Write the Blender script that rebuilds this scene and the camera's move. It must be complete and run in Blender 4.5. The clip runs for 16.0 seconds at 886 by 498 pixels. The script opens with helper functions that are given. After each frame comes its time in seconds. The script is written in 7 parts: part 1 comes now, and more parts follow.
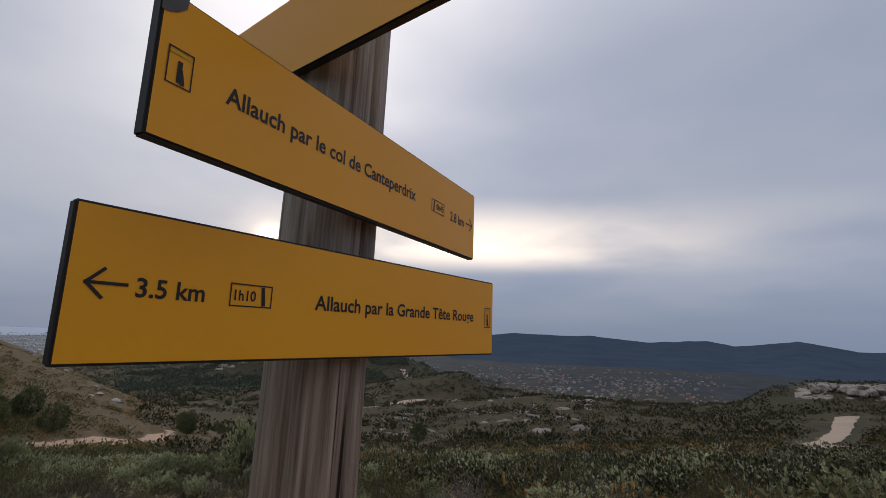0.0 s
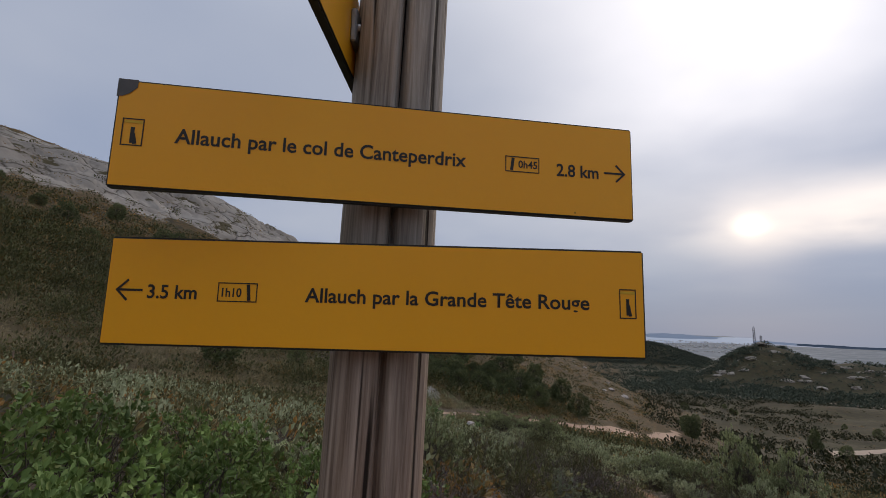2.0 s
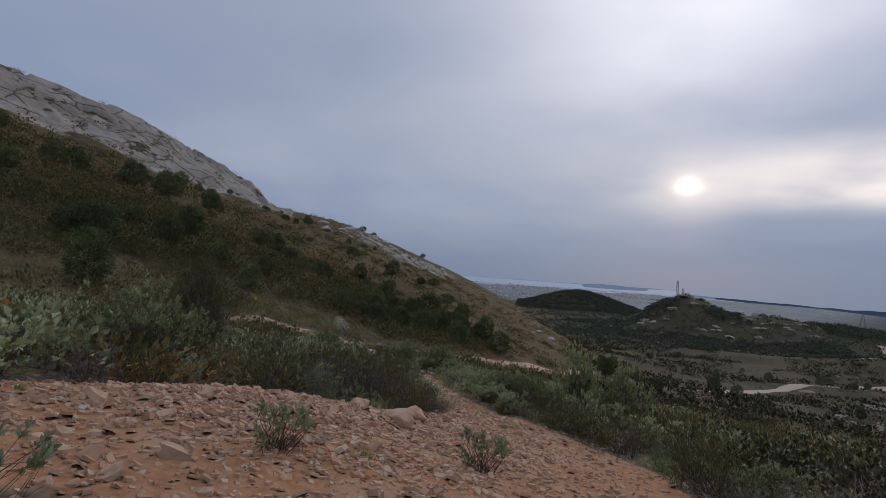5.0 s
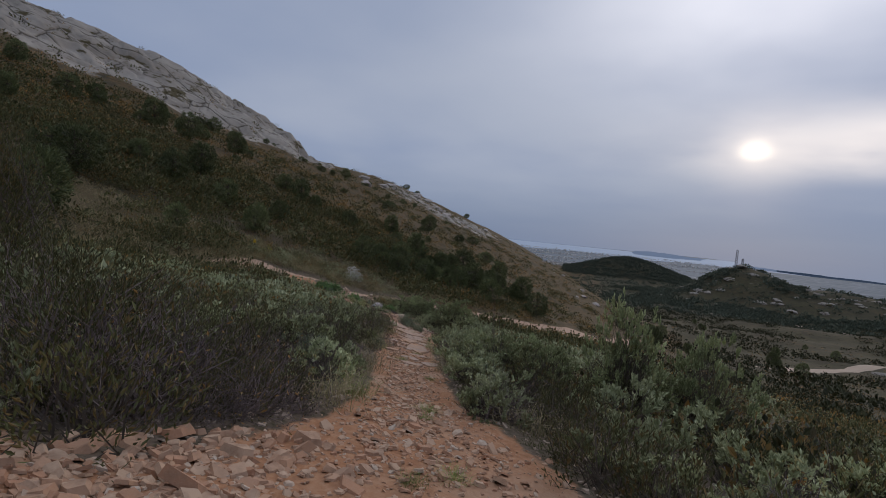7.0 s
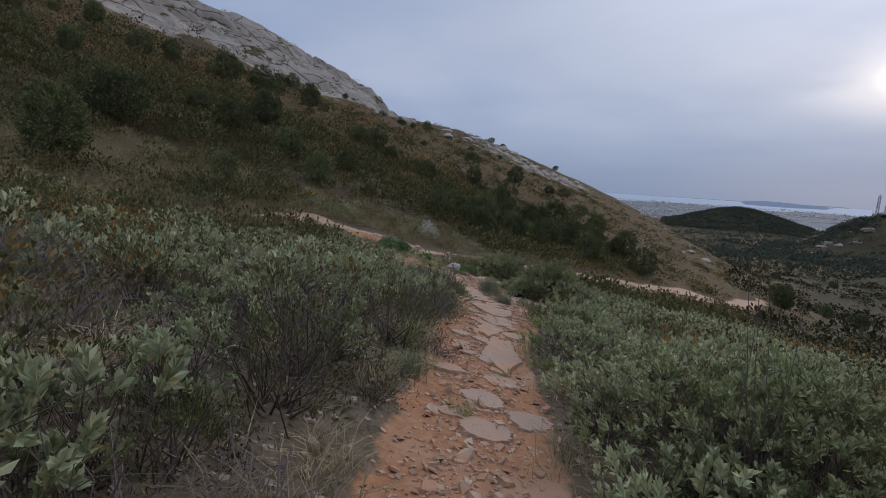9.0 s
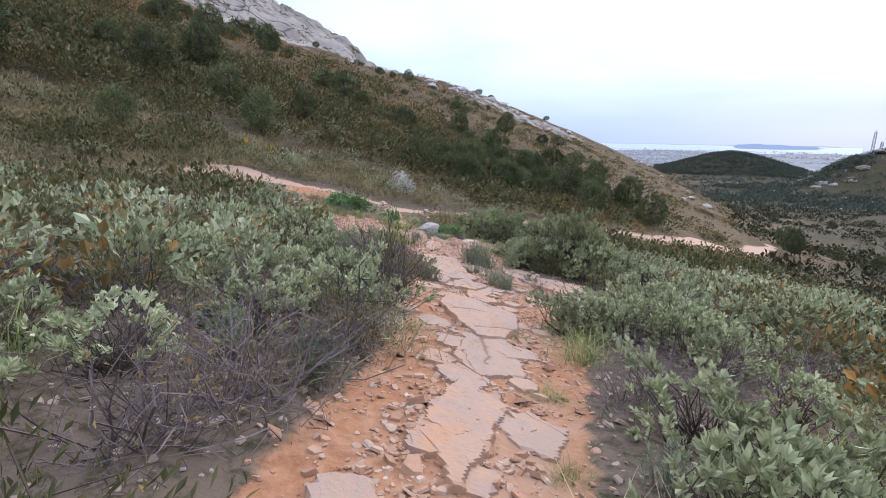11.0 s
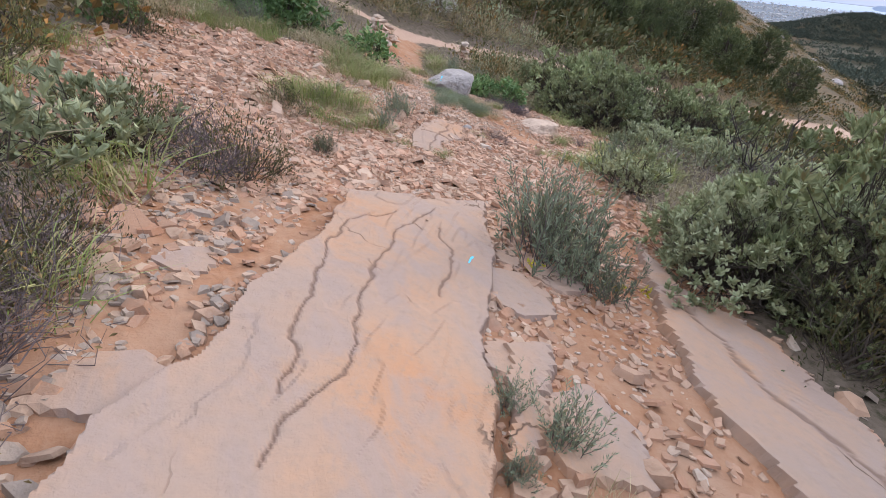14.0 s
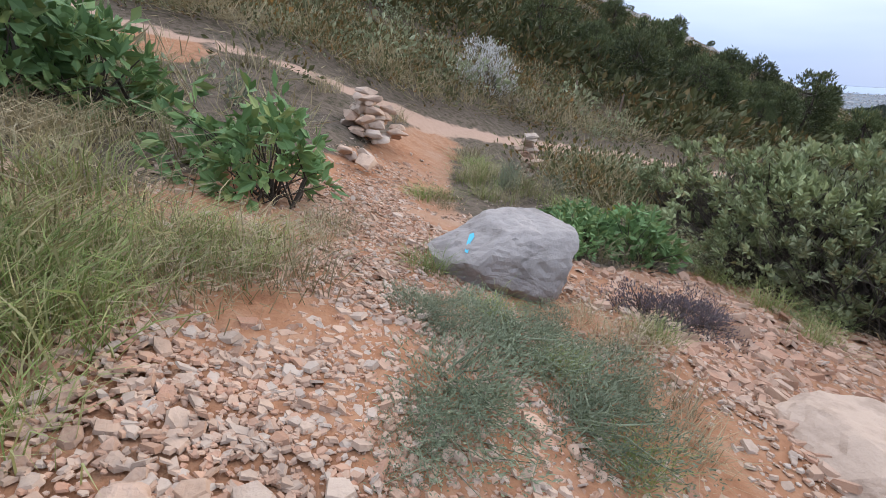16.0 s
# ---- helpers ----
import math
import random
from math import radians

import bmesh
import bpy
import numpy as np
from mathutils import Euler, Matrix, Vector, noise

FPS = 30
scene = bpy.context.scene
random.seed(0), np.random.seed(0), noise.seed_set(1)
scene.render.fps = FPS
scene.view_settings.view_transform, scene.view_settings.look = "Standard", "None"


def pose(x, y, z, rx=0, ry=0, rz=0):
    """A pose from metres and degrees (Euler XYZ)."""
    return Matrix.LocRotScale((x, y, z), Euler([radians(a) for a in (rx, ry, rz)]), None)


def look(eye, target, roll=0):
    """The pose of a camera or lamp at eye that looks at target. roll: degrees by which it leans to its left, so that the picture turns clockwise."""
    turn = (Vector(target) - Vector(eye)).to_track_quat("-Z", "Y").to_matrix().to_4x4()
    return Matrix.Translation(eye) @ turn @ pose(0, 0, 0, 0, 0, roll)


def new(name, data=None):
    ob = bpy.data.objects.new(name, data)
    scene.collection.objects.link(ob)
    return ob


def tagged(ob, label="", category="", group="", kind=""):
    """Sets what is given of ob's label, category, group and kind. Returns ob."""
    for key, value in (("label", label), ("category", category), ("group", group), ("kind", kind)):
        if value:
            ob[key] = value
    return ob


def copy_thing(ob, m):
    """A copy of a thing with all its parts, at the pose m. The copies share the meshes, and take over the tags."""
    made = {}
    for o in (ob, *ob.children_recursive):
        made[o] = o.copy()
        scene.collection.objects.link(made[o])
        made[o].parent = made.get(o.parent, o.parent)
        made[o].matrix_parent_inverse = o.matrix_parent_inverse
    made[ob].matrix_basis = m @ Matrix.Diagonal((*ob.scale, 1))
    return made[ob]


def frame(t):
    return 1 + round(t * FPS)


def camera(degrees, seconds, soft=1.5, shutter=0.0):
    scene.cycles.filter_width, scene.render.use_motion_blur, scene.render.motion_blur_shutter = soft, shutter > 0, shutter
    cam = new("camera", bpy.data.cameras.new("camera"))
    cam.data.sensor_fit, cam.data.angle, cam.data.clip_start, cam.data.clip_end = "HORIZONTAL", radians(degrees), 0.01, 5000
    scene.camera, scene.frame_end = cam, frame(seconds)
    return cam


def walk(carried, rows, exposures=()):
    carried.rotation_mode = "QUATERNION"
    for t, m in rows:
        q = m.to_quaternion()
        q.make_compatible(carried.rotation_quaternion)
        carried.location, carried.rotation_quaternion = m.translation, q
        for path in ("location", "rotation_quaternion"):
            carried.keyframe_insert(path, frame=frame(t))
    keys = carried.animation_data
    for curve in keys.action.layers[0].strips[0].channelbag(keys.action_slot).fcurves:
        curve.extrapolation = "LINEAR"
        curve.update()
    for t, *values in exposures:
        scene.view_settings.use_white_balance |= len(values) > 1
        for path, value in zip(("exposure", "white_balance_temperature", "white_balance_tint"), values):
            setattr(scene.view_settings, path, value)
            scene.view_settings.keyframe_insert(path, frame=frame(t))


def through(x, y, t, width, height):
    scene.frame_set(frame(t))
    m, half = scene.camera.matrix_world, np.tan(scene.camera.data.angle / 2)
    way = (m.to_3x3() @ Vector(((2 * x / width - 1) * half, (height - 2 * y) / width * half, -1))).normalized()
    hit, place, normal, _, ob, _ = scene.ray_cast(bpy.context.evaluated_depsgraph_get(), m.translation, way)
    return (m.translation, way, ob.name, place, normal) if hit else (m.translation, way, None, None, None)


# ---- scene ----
# ---------------------------------------------------------------- camera
cam = camera(85.6, 16.0, soft=0.7)
PATH = [
    (0, (0.106, -0.771, 1.504), (0.135, 1.198, 1.851), 2.0),
    (0.5, (0.412, -0.708, 1.513), (-0.39, 1.099, 1.82), 2.7),
    (1, (0.624, -0.667, 1.485), (-0.645, 0.852, 1.777), 2.9),
    (1.5, (0.52, -0.423, 1.542), (-0.913, 0.94, 1.838), 2.3),
    (2, (0.624, -0.352, 1.507), (-0.949, 0.845, 1.809), 1.6),
    (2.5, (0.863, -0.313, 1.417), (-0.833, 0.711, 1.693), 1.4),
    (3, (1.156, -0.247, 1.331), (-0.562, 0.745, 1.585), 1.1),
    (3.5, (1.375, 0.146, 1.267), (-0.342, 1.143, 1.515), 0.8),
    (4, (1.859, 0.867, 1.092), (0.364, 2.19, 1.217), 1.7),
    (6.5, (-0.413, 7.078, -0.377), (-1.888, 8.429, -0.351), 6.1),
    (7, (-1.532, 8.329, -0.587), (-3.094, 9.575, -0.678), 5.5),
    (7.5, (-2.599, 9.49, -0.693), (-4.205, 10.672, -0.539), 7.6),
    (8, (-3.806, 10.634, -0.996), (-5.497, 11.701, -0.977), 10.5),
    (8.5, (-5.115, 11.33, -1.154), (-6.88, 12.269, -1.206), 7.6),
    (9, (-6.586, 12.088, -1.44), (-8.322, 13.035, -1.737), 3.4),
    (9.5, (-7.905, 12.966, -1.704), (-9.655, 13.926, -1.834), 3.2),
    (12, (-14.258, 17.742, -3.054), (-15.912, 18.652, -3.715), 0.5),
    (12.5, (-15.476, 18.629, -3.278), (-17.208, 19.525, -3.721), 5.5),
    (13, (-16.983, 19.539, -3.537), (-18.763, 20.328, -3.992), 7.6),
    (13.5, (-18.543, 20.275, -3.879), (-20.244, 20.981, -4.658), 7.3),
    (14, (-20.032, 20.998, -4.189), (-21.587, 21.698, -5.232), 5.7),
    (14.5, (-21.438, 21.775, -4.404), (-22.976, 22.556, -5.414), 4.2),
    (15, (-22.722, 22.59, -4.621), (-24.309, 23.465, -5.468), 5.1),
    (15.5, (-24.17, 23.07, -4.804), (-25.99, 23.685, -5.361), 5.2),
    (16, (-25.742, 23.455, -5.117), (-27.533, 23.956, -5.854), 2.7),
]
walk(cam, [(t, look(eye, target, roll)) for t, eye, target, roll in PATH],
     exposures=[(0, -0.1, 7900, 13), (1.0, -0.12, 7800, 13), (1.5, -0.02, 7800, 13), (3.2, 0.05, 7500, 13), (3.7, 0.0, 7400, 13), (4.0, -0.17, 7350, 13), (4.3, -0.25, 7300, 13), (8.6, -0.15, 7100, 13), (9.5, 0.55, 6950, 14),
                (12.0, 1.40, 6650, 17), (12.6, 1.38, 6550, 17), (13.2, 1.12, 6700, 17), (13.6, 1.1, 6850, 16), (14.1, 1.28, 7050, 15), (15.0, 1.42, 7050, 15), (15.5, 1.32, 6850, 14), (16.0, 1.16, 6950, 12)])

# ---------------------------------------------------------------- light
SUN_AZ, SUN_EL = 19.5, 10.2          # azimuth to the left of +y, elevation
sun_way = Vector((-math.sin(radians(SUN_AZ)) * math.cos(radians(SUN_EL)),
                  math.cos(radians(SUN_AZ)) * math.cos(radians(SUN_EL)), math.sin(radians(SUN_EL))))
lamp = bpy.data.lights.new("sun", "SUN")
lamp.energy, lamp.angle, lamp.color = 0.7, radians(14), (1.0, 0.9, 0.78)
sun_ob = new("sun", lamp)
sun_ob.matrix_world = look(sun_way * 300, (0, 0, 0))


class Nodes:
    """A short way to wire node trees."""

    def __init__(self, tree):
        self.t = tree

    def n(self, kind, **kw):
        node = self.t.nodes.new(kind)
        for k, v in kw.items():
            if k == "op":
                node.operation = v
            elif k == "blend":
                node.blend_type = v
            elif k == "dtype":
                node.data_type = v
        return node

    def link(self, a, b):
        self.t.links.new(a, b)

    def put(self, sock, v):
        if isinstance(v, bpy.types.NodeSocket):
            self.t.links.new(v, sock)
        else:
            sock.default_value = v

    def math(self, op, a, b=0.0, clamp=False):
        m = self.n("ShaderNodeMath", op=op)
        m.use_clamp = clamp
        self.put(m.inputs[0], a)
        self.put(m.inputs[1], b)
        return m.outputs[0]

    def vec(self, op, a, b=(0, 0, 0)):
        m = self.n("ShaderNodeVectorMath", op=op)
        self.put(m.inputs[0], a)
        self.put(m.inputs[1], b)
        return m.outputs["Value"] if op in ("DOT_PRODUCT", "LENGTH") else m.outputs[0]

    def mix(self, f, a, b, blend="MIX"):
        m = self.n("ShaderNodeMix", dtype="RGBA", blend=blend)
        self.put(m.inputs[0], f)
        for s, v in ((m.inputs[6], a), (m.inputs[7], b)):
            self.put(s, (*v, 1) if isinstance(v, tuple) and len(v) == 3 else v)
        return m.outputs[2]

    def noise(self, co, scale, detail=4.0, rough=0.55, dist=0.0):
        m = self.n("ShaderNodeTexNoise")
        if co is not None:
            self.link(co, m.inputs["Vector"])
        m.inputs["Scale"].default_value = scale
        m.inputs["Detail"].default_value = detail
        m.inputs["Roughness"].default_value = rough
        m.inputs["Distortion"].default_value = dist
        return m.outputs["Fac"]

    def voronoi(self, co, scale, feature="F1", out="Distance"):
        m = self.n("ShaderNodeTexVoronoi")
        m.feature = feature
        if co is not None:
            self.link(co, m.inputs["Vector"])
        m.inputs["Scale"].default_value = scale
        return m.outputs[out]

    def ramp(self, f, stops):
        m = self.n("ShaderNodeValToRGB")
        el = m.color_ramp.elements
        while len(el) < len(stops):
            el.new(0.5)
        for e, (p, c) in zip(el, stops):
            e.position = p
            e.color = (*c, 1) if isinstance(c, tuple) else (c, c, c, 1)
        self.link(f, m.inputs[0])
        return m.outputs[0]

    def smooth(self, v, lo, hi):
        m = self.n("ShaderNodeMapRange")
        m.interpolation_type = "SMOOTHSTEP"
        self.put(m.inputs[0], v)
        m.inputs[1].default_value, m.inputs[2].default_value = lo, hi
        return m.outputs[0]

    def mapping(self, co, scale=(1, 1, 1), rot=(0, 0, 0)):
        m = self.n("ShaderNodeMapping")
        self.link(co, m.inputs[0])
        m.inputs["Scale"].default_value = scale
        m.inputs["Rotation"].default_value = rot
        return m.outputs[0]

    def bump(self, h, strength, distance):
        m = self.n("ShaderNodeBump")
        self.put(m.inputs["Height"], h)
        m.inputs["Strength"].default_value, m.inputs["Distance"].default_value = strength, distance
        return m.outputs[0]


# overcast sky: a veil of cloud, brightest round the veiled sun
world = bpy.data.worlds.new("sky")
scene.world = world
world.use_nodes = True
W = Nodes(world.node_tree)
world.node_tree.nodes.clear()
sky_out, sky_bg = W.n("ShaderNodeOutputWorld"), W.n("ShaderNodeBackground")
sky_tex = W.n("ShaderNodeTexSky")
sky_tex.sky_type, sky_tex.sun_disc = "NISHITA", False
sky_tex.sun_elevation, sky_tex.sun_rotation = radians(SUN_EL), radians(-SUN_AZ)
ray = W.n("ShaderNodeTexCoord").outputs["Generated"]
split = W.n("ShaderNodeSeparateXYZ")
W.link(ray, split.inputs[0])
up = split.outputs[2]
lift = W.math("ADD", W.math("MAXIMUM", up, 0.0), 0.16)
flat = W.n("ShaderNodeCombineXYZ")
W.link(W.math("DIVIDE", split.outputs[0], lift), flat.inputs[0])
W.link(W.math("DIVIDE", split.outputs[1], lift), flat.inputs[1])
near_sun = W.vec("DOT_PRODUCT", ray, tuple(sun_way))
around = W.math("MAXIMUM", near_sun, 0.0)
deck = W.mapping(flat.outputs[0], (0.8, 0.8, 1), (0, 0, radians(25)))
streaks = W.noise(deck, 0.5, 3, 0.42, 0.3)
puffs = W.noise(W.mapping(flat.outputs[0], (1, 1, 1), (0, 0, radians(-20))), 1.1, 4, 0.45)
veil = W.smooth(W.math("ADD", W.math("MULTIPLY", streaks, 0.7), W.math("MULTIPLY", puffs, 0.3)), 0.34, 0.68)
base = W.mix(veil, (0.258, 0.352, 0.562), (0.402, 0.49, 0.665))
base = W.mix(W.smooth(up, -0.02, 0.16), (0.195, 0.278, 0.45), base)
# the cloud thins above the sun and in a low bank beside it
gap_way = Vector((-math.sin(radians(13)) * math.cos(radians(33)), math.cos(radians(13)) * math.cos(radians(33)), math.sin(radians(33))))
thin = W.math("POWER", W.math("MAXIMUM", W.vec("DOT_PRODUCT", ray, tuple(gap_way)), 0.0), 13.0)
thin = W.math("MULTIPLY", thin, W.math("ADD", W.math("MULTIPLY", veil, 0.8), 0.35))
thin = W.math("MULTIPLY", thin, W.smooth(up, 0.10, 0.42))
base = W.mix(thin, base, (0.86, 0.86, 0.89), "ADD")
bank = W.math("MULTIPLY", W.smooth(up, 0.115, 0.175), W.math("SUBTRACT", 1.0, W.smooth(up, 0.185, 0.29)))
bank_way = Vector((-math.sin(radians(-4)) * math.cos(radians(12)), math.cos(radians(-4)) * math.cos(radians(12)), math.sin(radians(12))))
beside = W.math("POWER", W.math("MAXIMUM", W.vec("DOT_PRODUCT", ray, tuple(bank_way)), 0.0), 14.0)
bank = W.math("MULTIPLY", bank, W.math("MULTIPLY", beside, W.math("ADD", 0.45, W.math("MULTIPLY", W.smooth(puffs, 0.3, 0.6), 0.55))))
base = W.mix(bank, base, (0.95, 0.82, 0.64), "ADD")
halo = W.math("MULTIPLY", W.math("POWER", around, 420.0), 0.24)
base = W.mix(halo, base, (1.0, 0.85, 0.66), "ADD")
core = W.math("MULTIPLY", W.math("POWER", around, 5200.0), W.math("ADD", 0.25, W.math("MULTIPLY", W.smooth(up, 0.160, 0.182), 0.75)))
base = W.mix(core, base, (1.0, 0.88, 0.68), "ADD")
clear = W.mix(1.0, sky_tex.outputs[0], (0.0012, 0.0014, 0.0018), "MULTIPLY")
base = W.mix(1.0, base, clear, "ADD")
# an overcast sky is brightest overhead
grey = W.n("ShaderNodeCombineXYZ")
for i, warm in enumerate((1.16, 1.0, 0.78)):
    W.link(W.math("ADD", 1.0, W.math("MULTIPLY", W.smooth(up, 0.5, 0.9), 1.15 * warm)), grey.inputs[i])
base = W.mix(1.0, base, grey.outputs[0], "MULTIPLY")
W.link(base, sky_bg.inputs[0])
sky_bg.inputs[1].default_value = 1.0
W.link(sky_bg.outputs[0], sky_out.inputs[0])


# ---------------------------------------------------------------- materials
def material(name, rough=0.85, metal=0.0, spec=0.3):
    """A node material: its wiring helper, its Principled shader and itself."""
    m = bpy.data.materials.new(name)
    m.use_nodes = True
    w = Nodes(m.node_tree)
    p = m.node_tree.nodes["Principled BSDF"]
    p.inputs["Roughness"].default_value, p.inputs["Metallic"].default_value = rough, metal
    p.inputs["Specular IOR Level"].default_value = spec
    return w, p, m


def place_co(w):
    return w.n("ShaderNodeNewGeometry").outputs["Position"]


def object_co(w):
    return w.n("ShaderNodeTexCoord").outputs["Object"]


def island(w):
    return w.n("ShaderNodeNewGeometry").outputs["Random Per Island"]


def any_ob(w):
    return w.n("ShaderNodeObjectInfo").outputs["Random"]


def leaf_material(name, dark, light, odd, rough=0.6, through=0.12, share=0.12):
    """Leaves that differ one from another; some let light through."""
    w, p, m = material(name, rough, 0, 0.25)
    clump = w.smooth(w.noise(place_co(w), 1.2, 3, 0.6), 0.32, 0.68)
    col = w.mix(w.math("ADD", w.math("MULTIPLY", island(w), 0.5), w.math("MULTIPLY", clump, 0.5)), dark, light)
    turn = w.smooth(w.noise(place_co(w), 0.55, 3, 0.6), 0.42, 0.6)
    some = w.math("GREATER_THAN", w.math("FRACT", w.math("MULTIPLY", island(w), 17.3)), 1 - 1.5 * share)
    col = w.mix(w.math("MULTIPLY", some, w.math("ADD", 0.15, w.math("MULTIPLY", turn, 0.75))), col, odd)
    tone = w.math("ADD", 0.75, w.math("MULTIPLY", any_ob(w), 0.5))
    patch = w.math("ADD", 0.7, w.math("MULTIPLY", w.noise(place_co(w), 1.3, 2), 0.6))
    grey = w.n("ShaderNodeCombineXYZ")
    stretch = w.math("ADD", 0.72, w.math("MULTIPLY", w.noise(place_co(w), 0.13, 4), 0.56))
    shade = w.math("MULTIPLY", w.math("MULTIPLY", tone, patch), stretch)
    for i in range(3):
        w.link(shade, grey.inputs[i])
    col = w.mix(1.0, col, grey.outputs[0], "MULTIPLY")
    w.link(col, p.inputs["Base Color"])
    thin = w.n("ShaderNodeBsdfTranslucent")
    w.link(col, thin.inputs[0])
    both = w.n("ShaderNodeMixShader")
    both.inputs[0].default_value = through
    w.link(p.outputs[0], both.inputs[1])
    w.link(thin.outputs[0], both.inputs[2])
    w.link(both.outputs[0], m.node_tree.nodes["Material Output"].inputs[0])
    return m


def bark_material(name, a, b):
    w, p, m = material(name, 0.9)
    w.link(w.mix(w.noise(place_co(w), 14, 5), a, b), p.inputs["Base Color"])
    w.link(w.bump(w.noise(place_co(w), 60, 4), 0.5, 0.01), p.inputs["Normal"])
    return m


M_CISTUS = leaf_material("cistus leaf", (0.21, 0.24, 0.12), (0.47, 0.49, 0.30), (0.32, 0.27, 0.12), share=0.08)
M_HEATH = leaf_material("dark heath leaf", (0.035, 0.038, 0.014), (0.115, 0.117, 0.046), (0.16, 0.105, 0.04), share=0.2)
M_RUST = leaf_material("russet scrub leaf", (0.12, 0.085, 0.032), (0.26, 0.18, 0.073), (0.36, 0.185, 0.06), share=0.3)
M_GREEN = leaf_material("fresh green leaf", (0.070, 0.115, 0.030), (0.20, 0.285, 0.080), (0.20, 0.23, 0.07))
M_HERB = leaf_material("bright herb leaf", (0.10, 0.18, 0.065), (0.20, 0.32, 0.12), (0.24, 0.29, 0.10))
M_MAT = leaf_material("bluish green creeping leaf", (0.14, 0.165, 0.10), (0.28, 0.31, 0.195), (0.27, 0.23, 0.13), share=0.2)
M_BUSH = leaf_material("mid green bush leaf", (0.125, 0.155, 0.070), (0.40, 0.43, 0.225), (0.24, 0.20, 0.09), share=0.12)
M_OLIVE = leaf_material("olive scrub leaf", (0.062, 0.066, 0.026), (0.175, 0.168, 0.074), (0.22, 0.14, 0.052), share=0.2)
# valley's dimmer light put into the colour: heath leaf at about half strength
M_VALLEY = leaf_material("scrub leaf darkened for the valley", (0.020, 0.023, 0.010), (0.062, 0.064, 0.026), (0.10, 0.07, 0.032), share=0.15)
M_GRASS = leaf_material("green grass", (0.15, 0.20, 0.055), (0.27, 0.31, 0.10), (0.36, 0.30, 0.15), share=0.3)
M_STRAW = leaf_material("dry grass", (0.25, 0.20, 0.115), (0.44, 0.355, 0.21), (0.18, 0.165, 0.07), share=0.25)
M_RUSH = leaf_material("rosemary needle", (0.13, 0.165, 0.105), (0.26, 0.295, 0.195), (0.26, 0.23, 0.13))
M_PINE = leaf_material("pine needle", (0.040, 0.054, 0.024), (0.165, 0.190, 0.080), (0.17, 0.16, 0.06))
# far woods: aerial haze painted in as a greyed leaf colour
M_FARWOOD = leaf_material("far wood leaf with painted haze", (0.044, 0.058, 0.044), (0.084, 0.098, 0.07), (0.11, 0.105, 0.07), 0.9, 0.1)
M_FLOWER = leaf_material("yellow petal", (0.45, 0.38, 0.03), (0.62, 0.52, 0.06), (0.16, 0.20, 0.05), share=0.45)
M_BLOSSOM = leaf_material("white blossom", (0.55, 0.53, 0.50), (0.80, 0.78, 0.74), (0.26, 0.25, 0.17), share=0.18)
M_HEATHER = leaf_material("faded heather", (0.11, 0.085, 0.09), (0.19, 0.15, 0.16), (0.12, 0.11, 0.07))
M_TWIG = bark_material("grey twig", (0.088, 0.064, 0.062), (0.22, 0.172, 0.165))
M_CHAR = bark_material("charred stem", (0.018, 0.015, 0.013), (0.075, 0.06, 0.05))
M_GARRIGUE = leaf_material("brown garrigue leaf", (0.085, 0.063, 0.024), (0.285, 0.178, 0.064), (0.40, 0.20, 0.055), share=0.3)
M_STEM = bark_material("brown stem", (0.034, 0.026, 0.020), (0.115, 0.09, 0.07))


def stone_material(name, a, b, c, per_piece=True):
    """Broken limestone, each piece with its own tint and dusty blotches."""
    w, p, m = material(name, 0.92, 0, 0.2)
    pick = w.math("FRACT", w.math("ADD", any_ob(w), island(w))) if per_piece else w.noise(place_co(w), 0.9, 3)
    col = w.ramp(pick, [(0.0, a), (0.45, b), (0.8, c), (1.0, tuple(0.5 * (u + v) for u, v in zip(a, c)))])
    blot = w.noise(place_co(w), 7, 6, 0.65)
    col = w.mix(w.smooth(blot, 0.42, 0.72), col, tuple(0.62 * u for u in b))
    grain = w.noise(place_co(w), 90, 4, 0.7)
    col = w.mix(w.math("MULTIPLY", grain, 0.3), col, (0.5, 0.42, 0.35))
    w.link(col, p.inputs["Base Color"])
    h = w.math("ADD", w.math("MULTIPLY", blot, 0.7), w.math("MULTIPLY", grain, 0.3))
    w.link(w.bump(h, 0.75, 0.02), p.inputs["Normal"])
    return m


M_RED = stone_material("red rubble", (0.42, 0.20, 0.115), (0.50, 0.285, 0.18), (0.53, 0.365, 0.26))
M_CHIP = stone_material("brownish grey chips", (0.27, 0.205, 0.16), (0.33, 0.25, 0.195), (0.38, 0.285, 0.215))
M_RUBBLE = stone_material("rust-red rubble", (0.37, 0.165, 0.085), (0.43, 0.235, 0.14), (0.46, 0.31, 0.21))
M_GREY = stone_material("grey limestone", (0.27, 0.24, 0.22), (0.36, 0.32, 0.295), (0.44, 0.385, 0.34), False)
M_PALE = stone_material("pale rubble", (0.46, 0.275, 0.175), (0.52, 0.355, 0.25), (0.47, 0.38, 0.305))


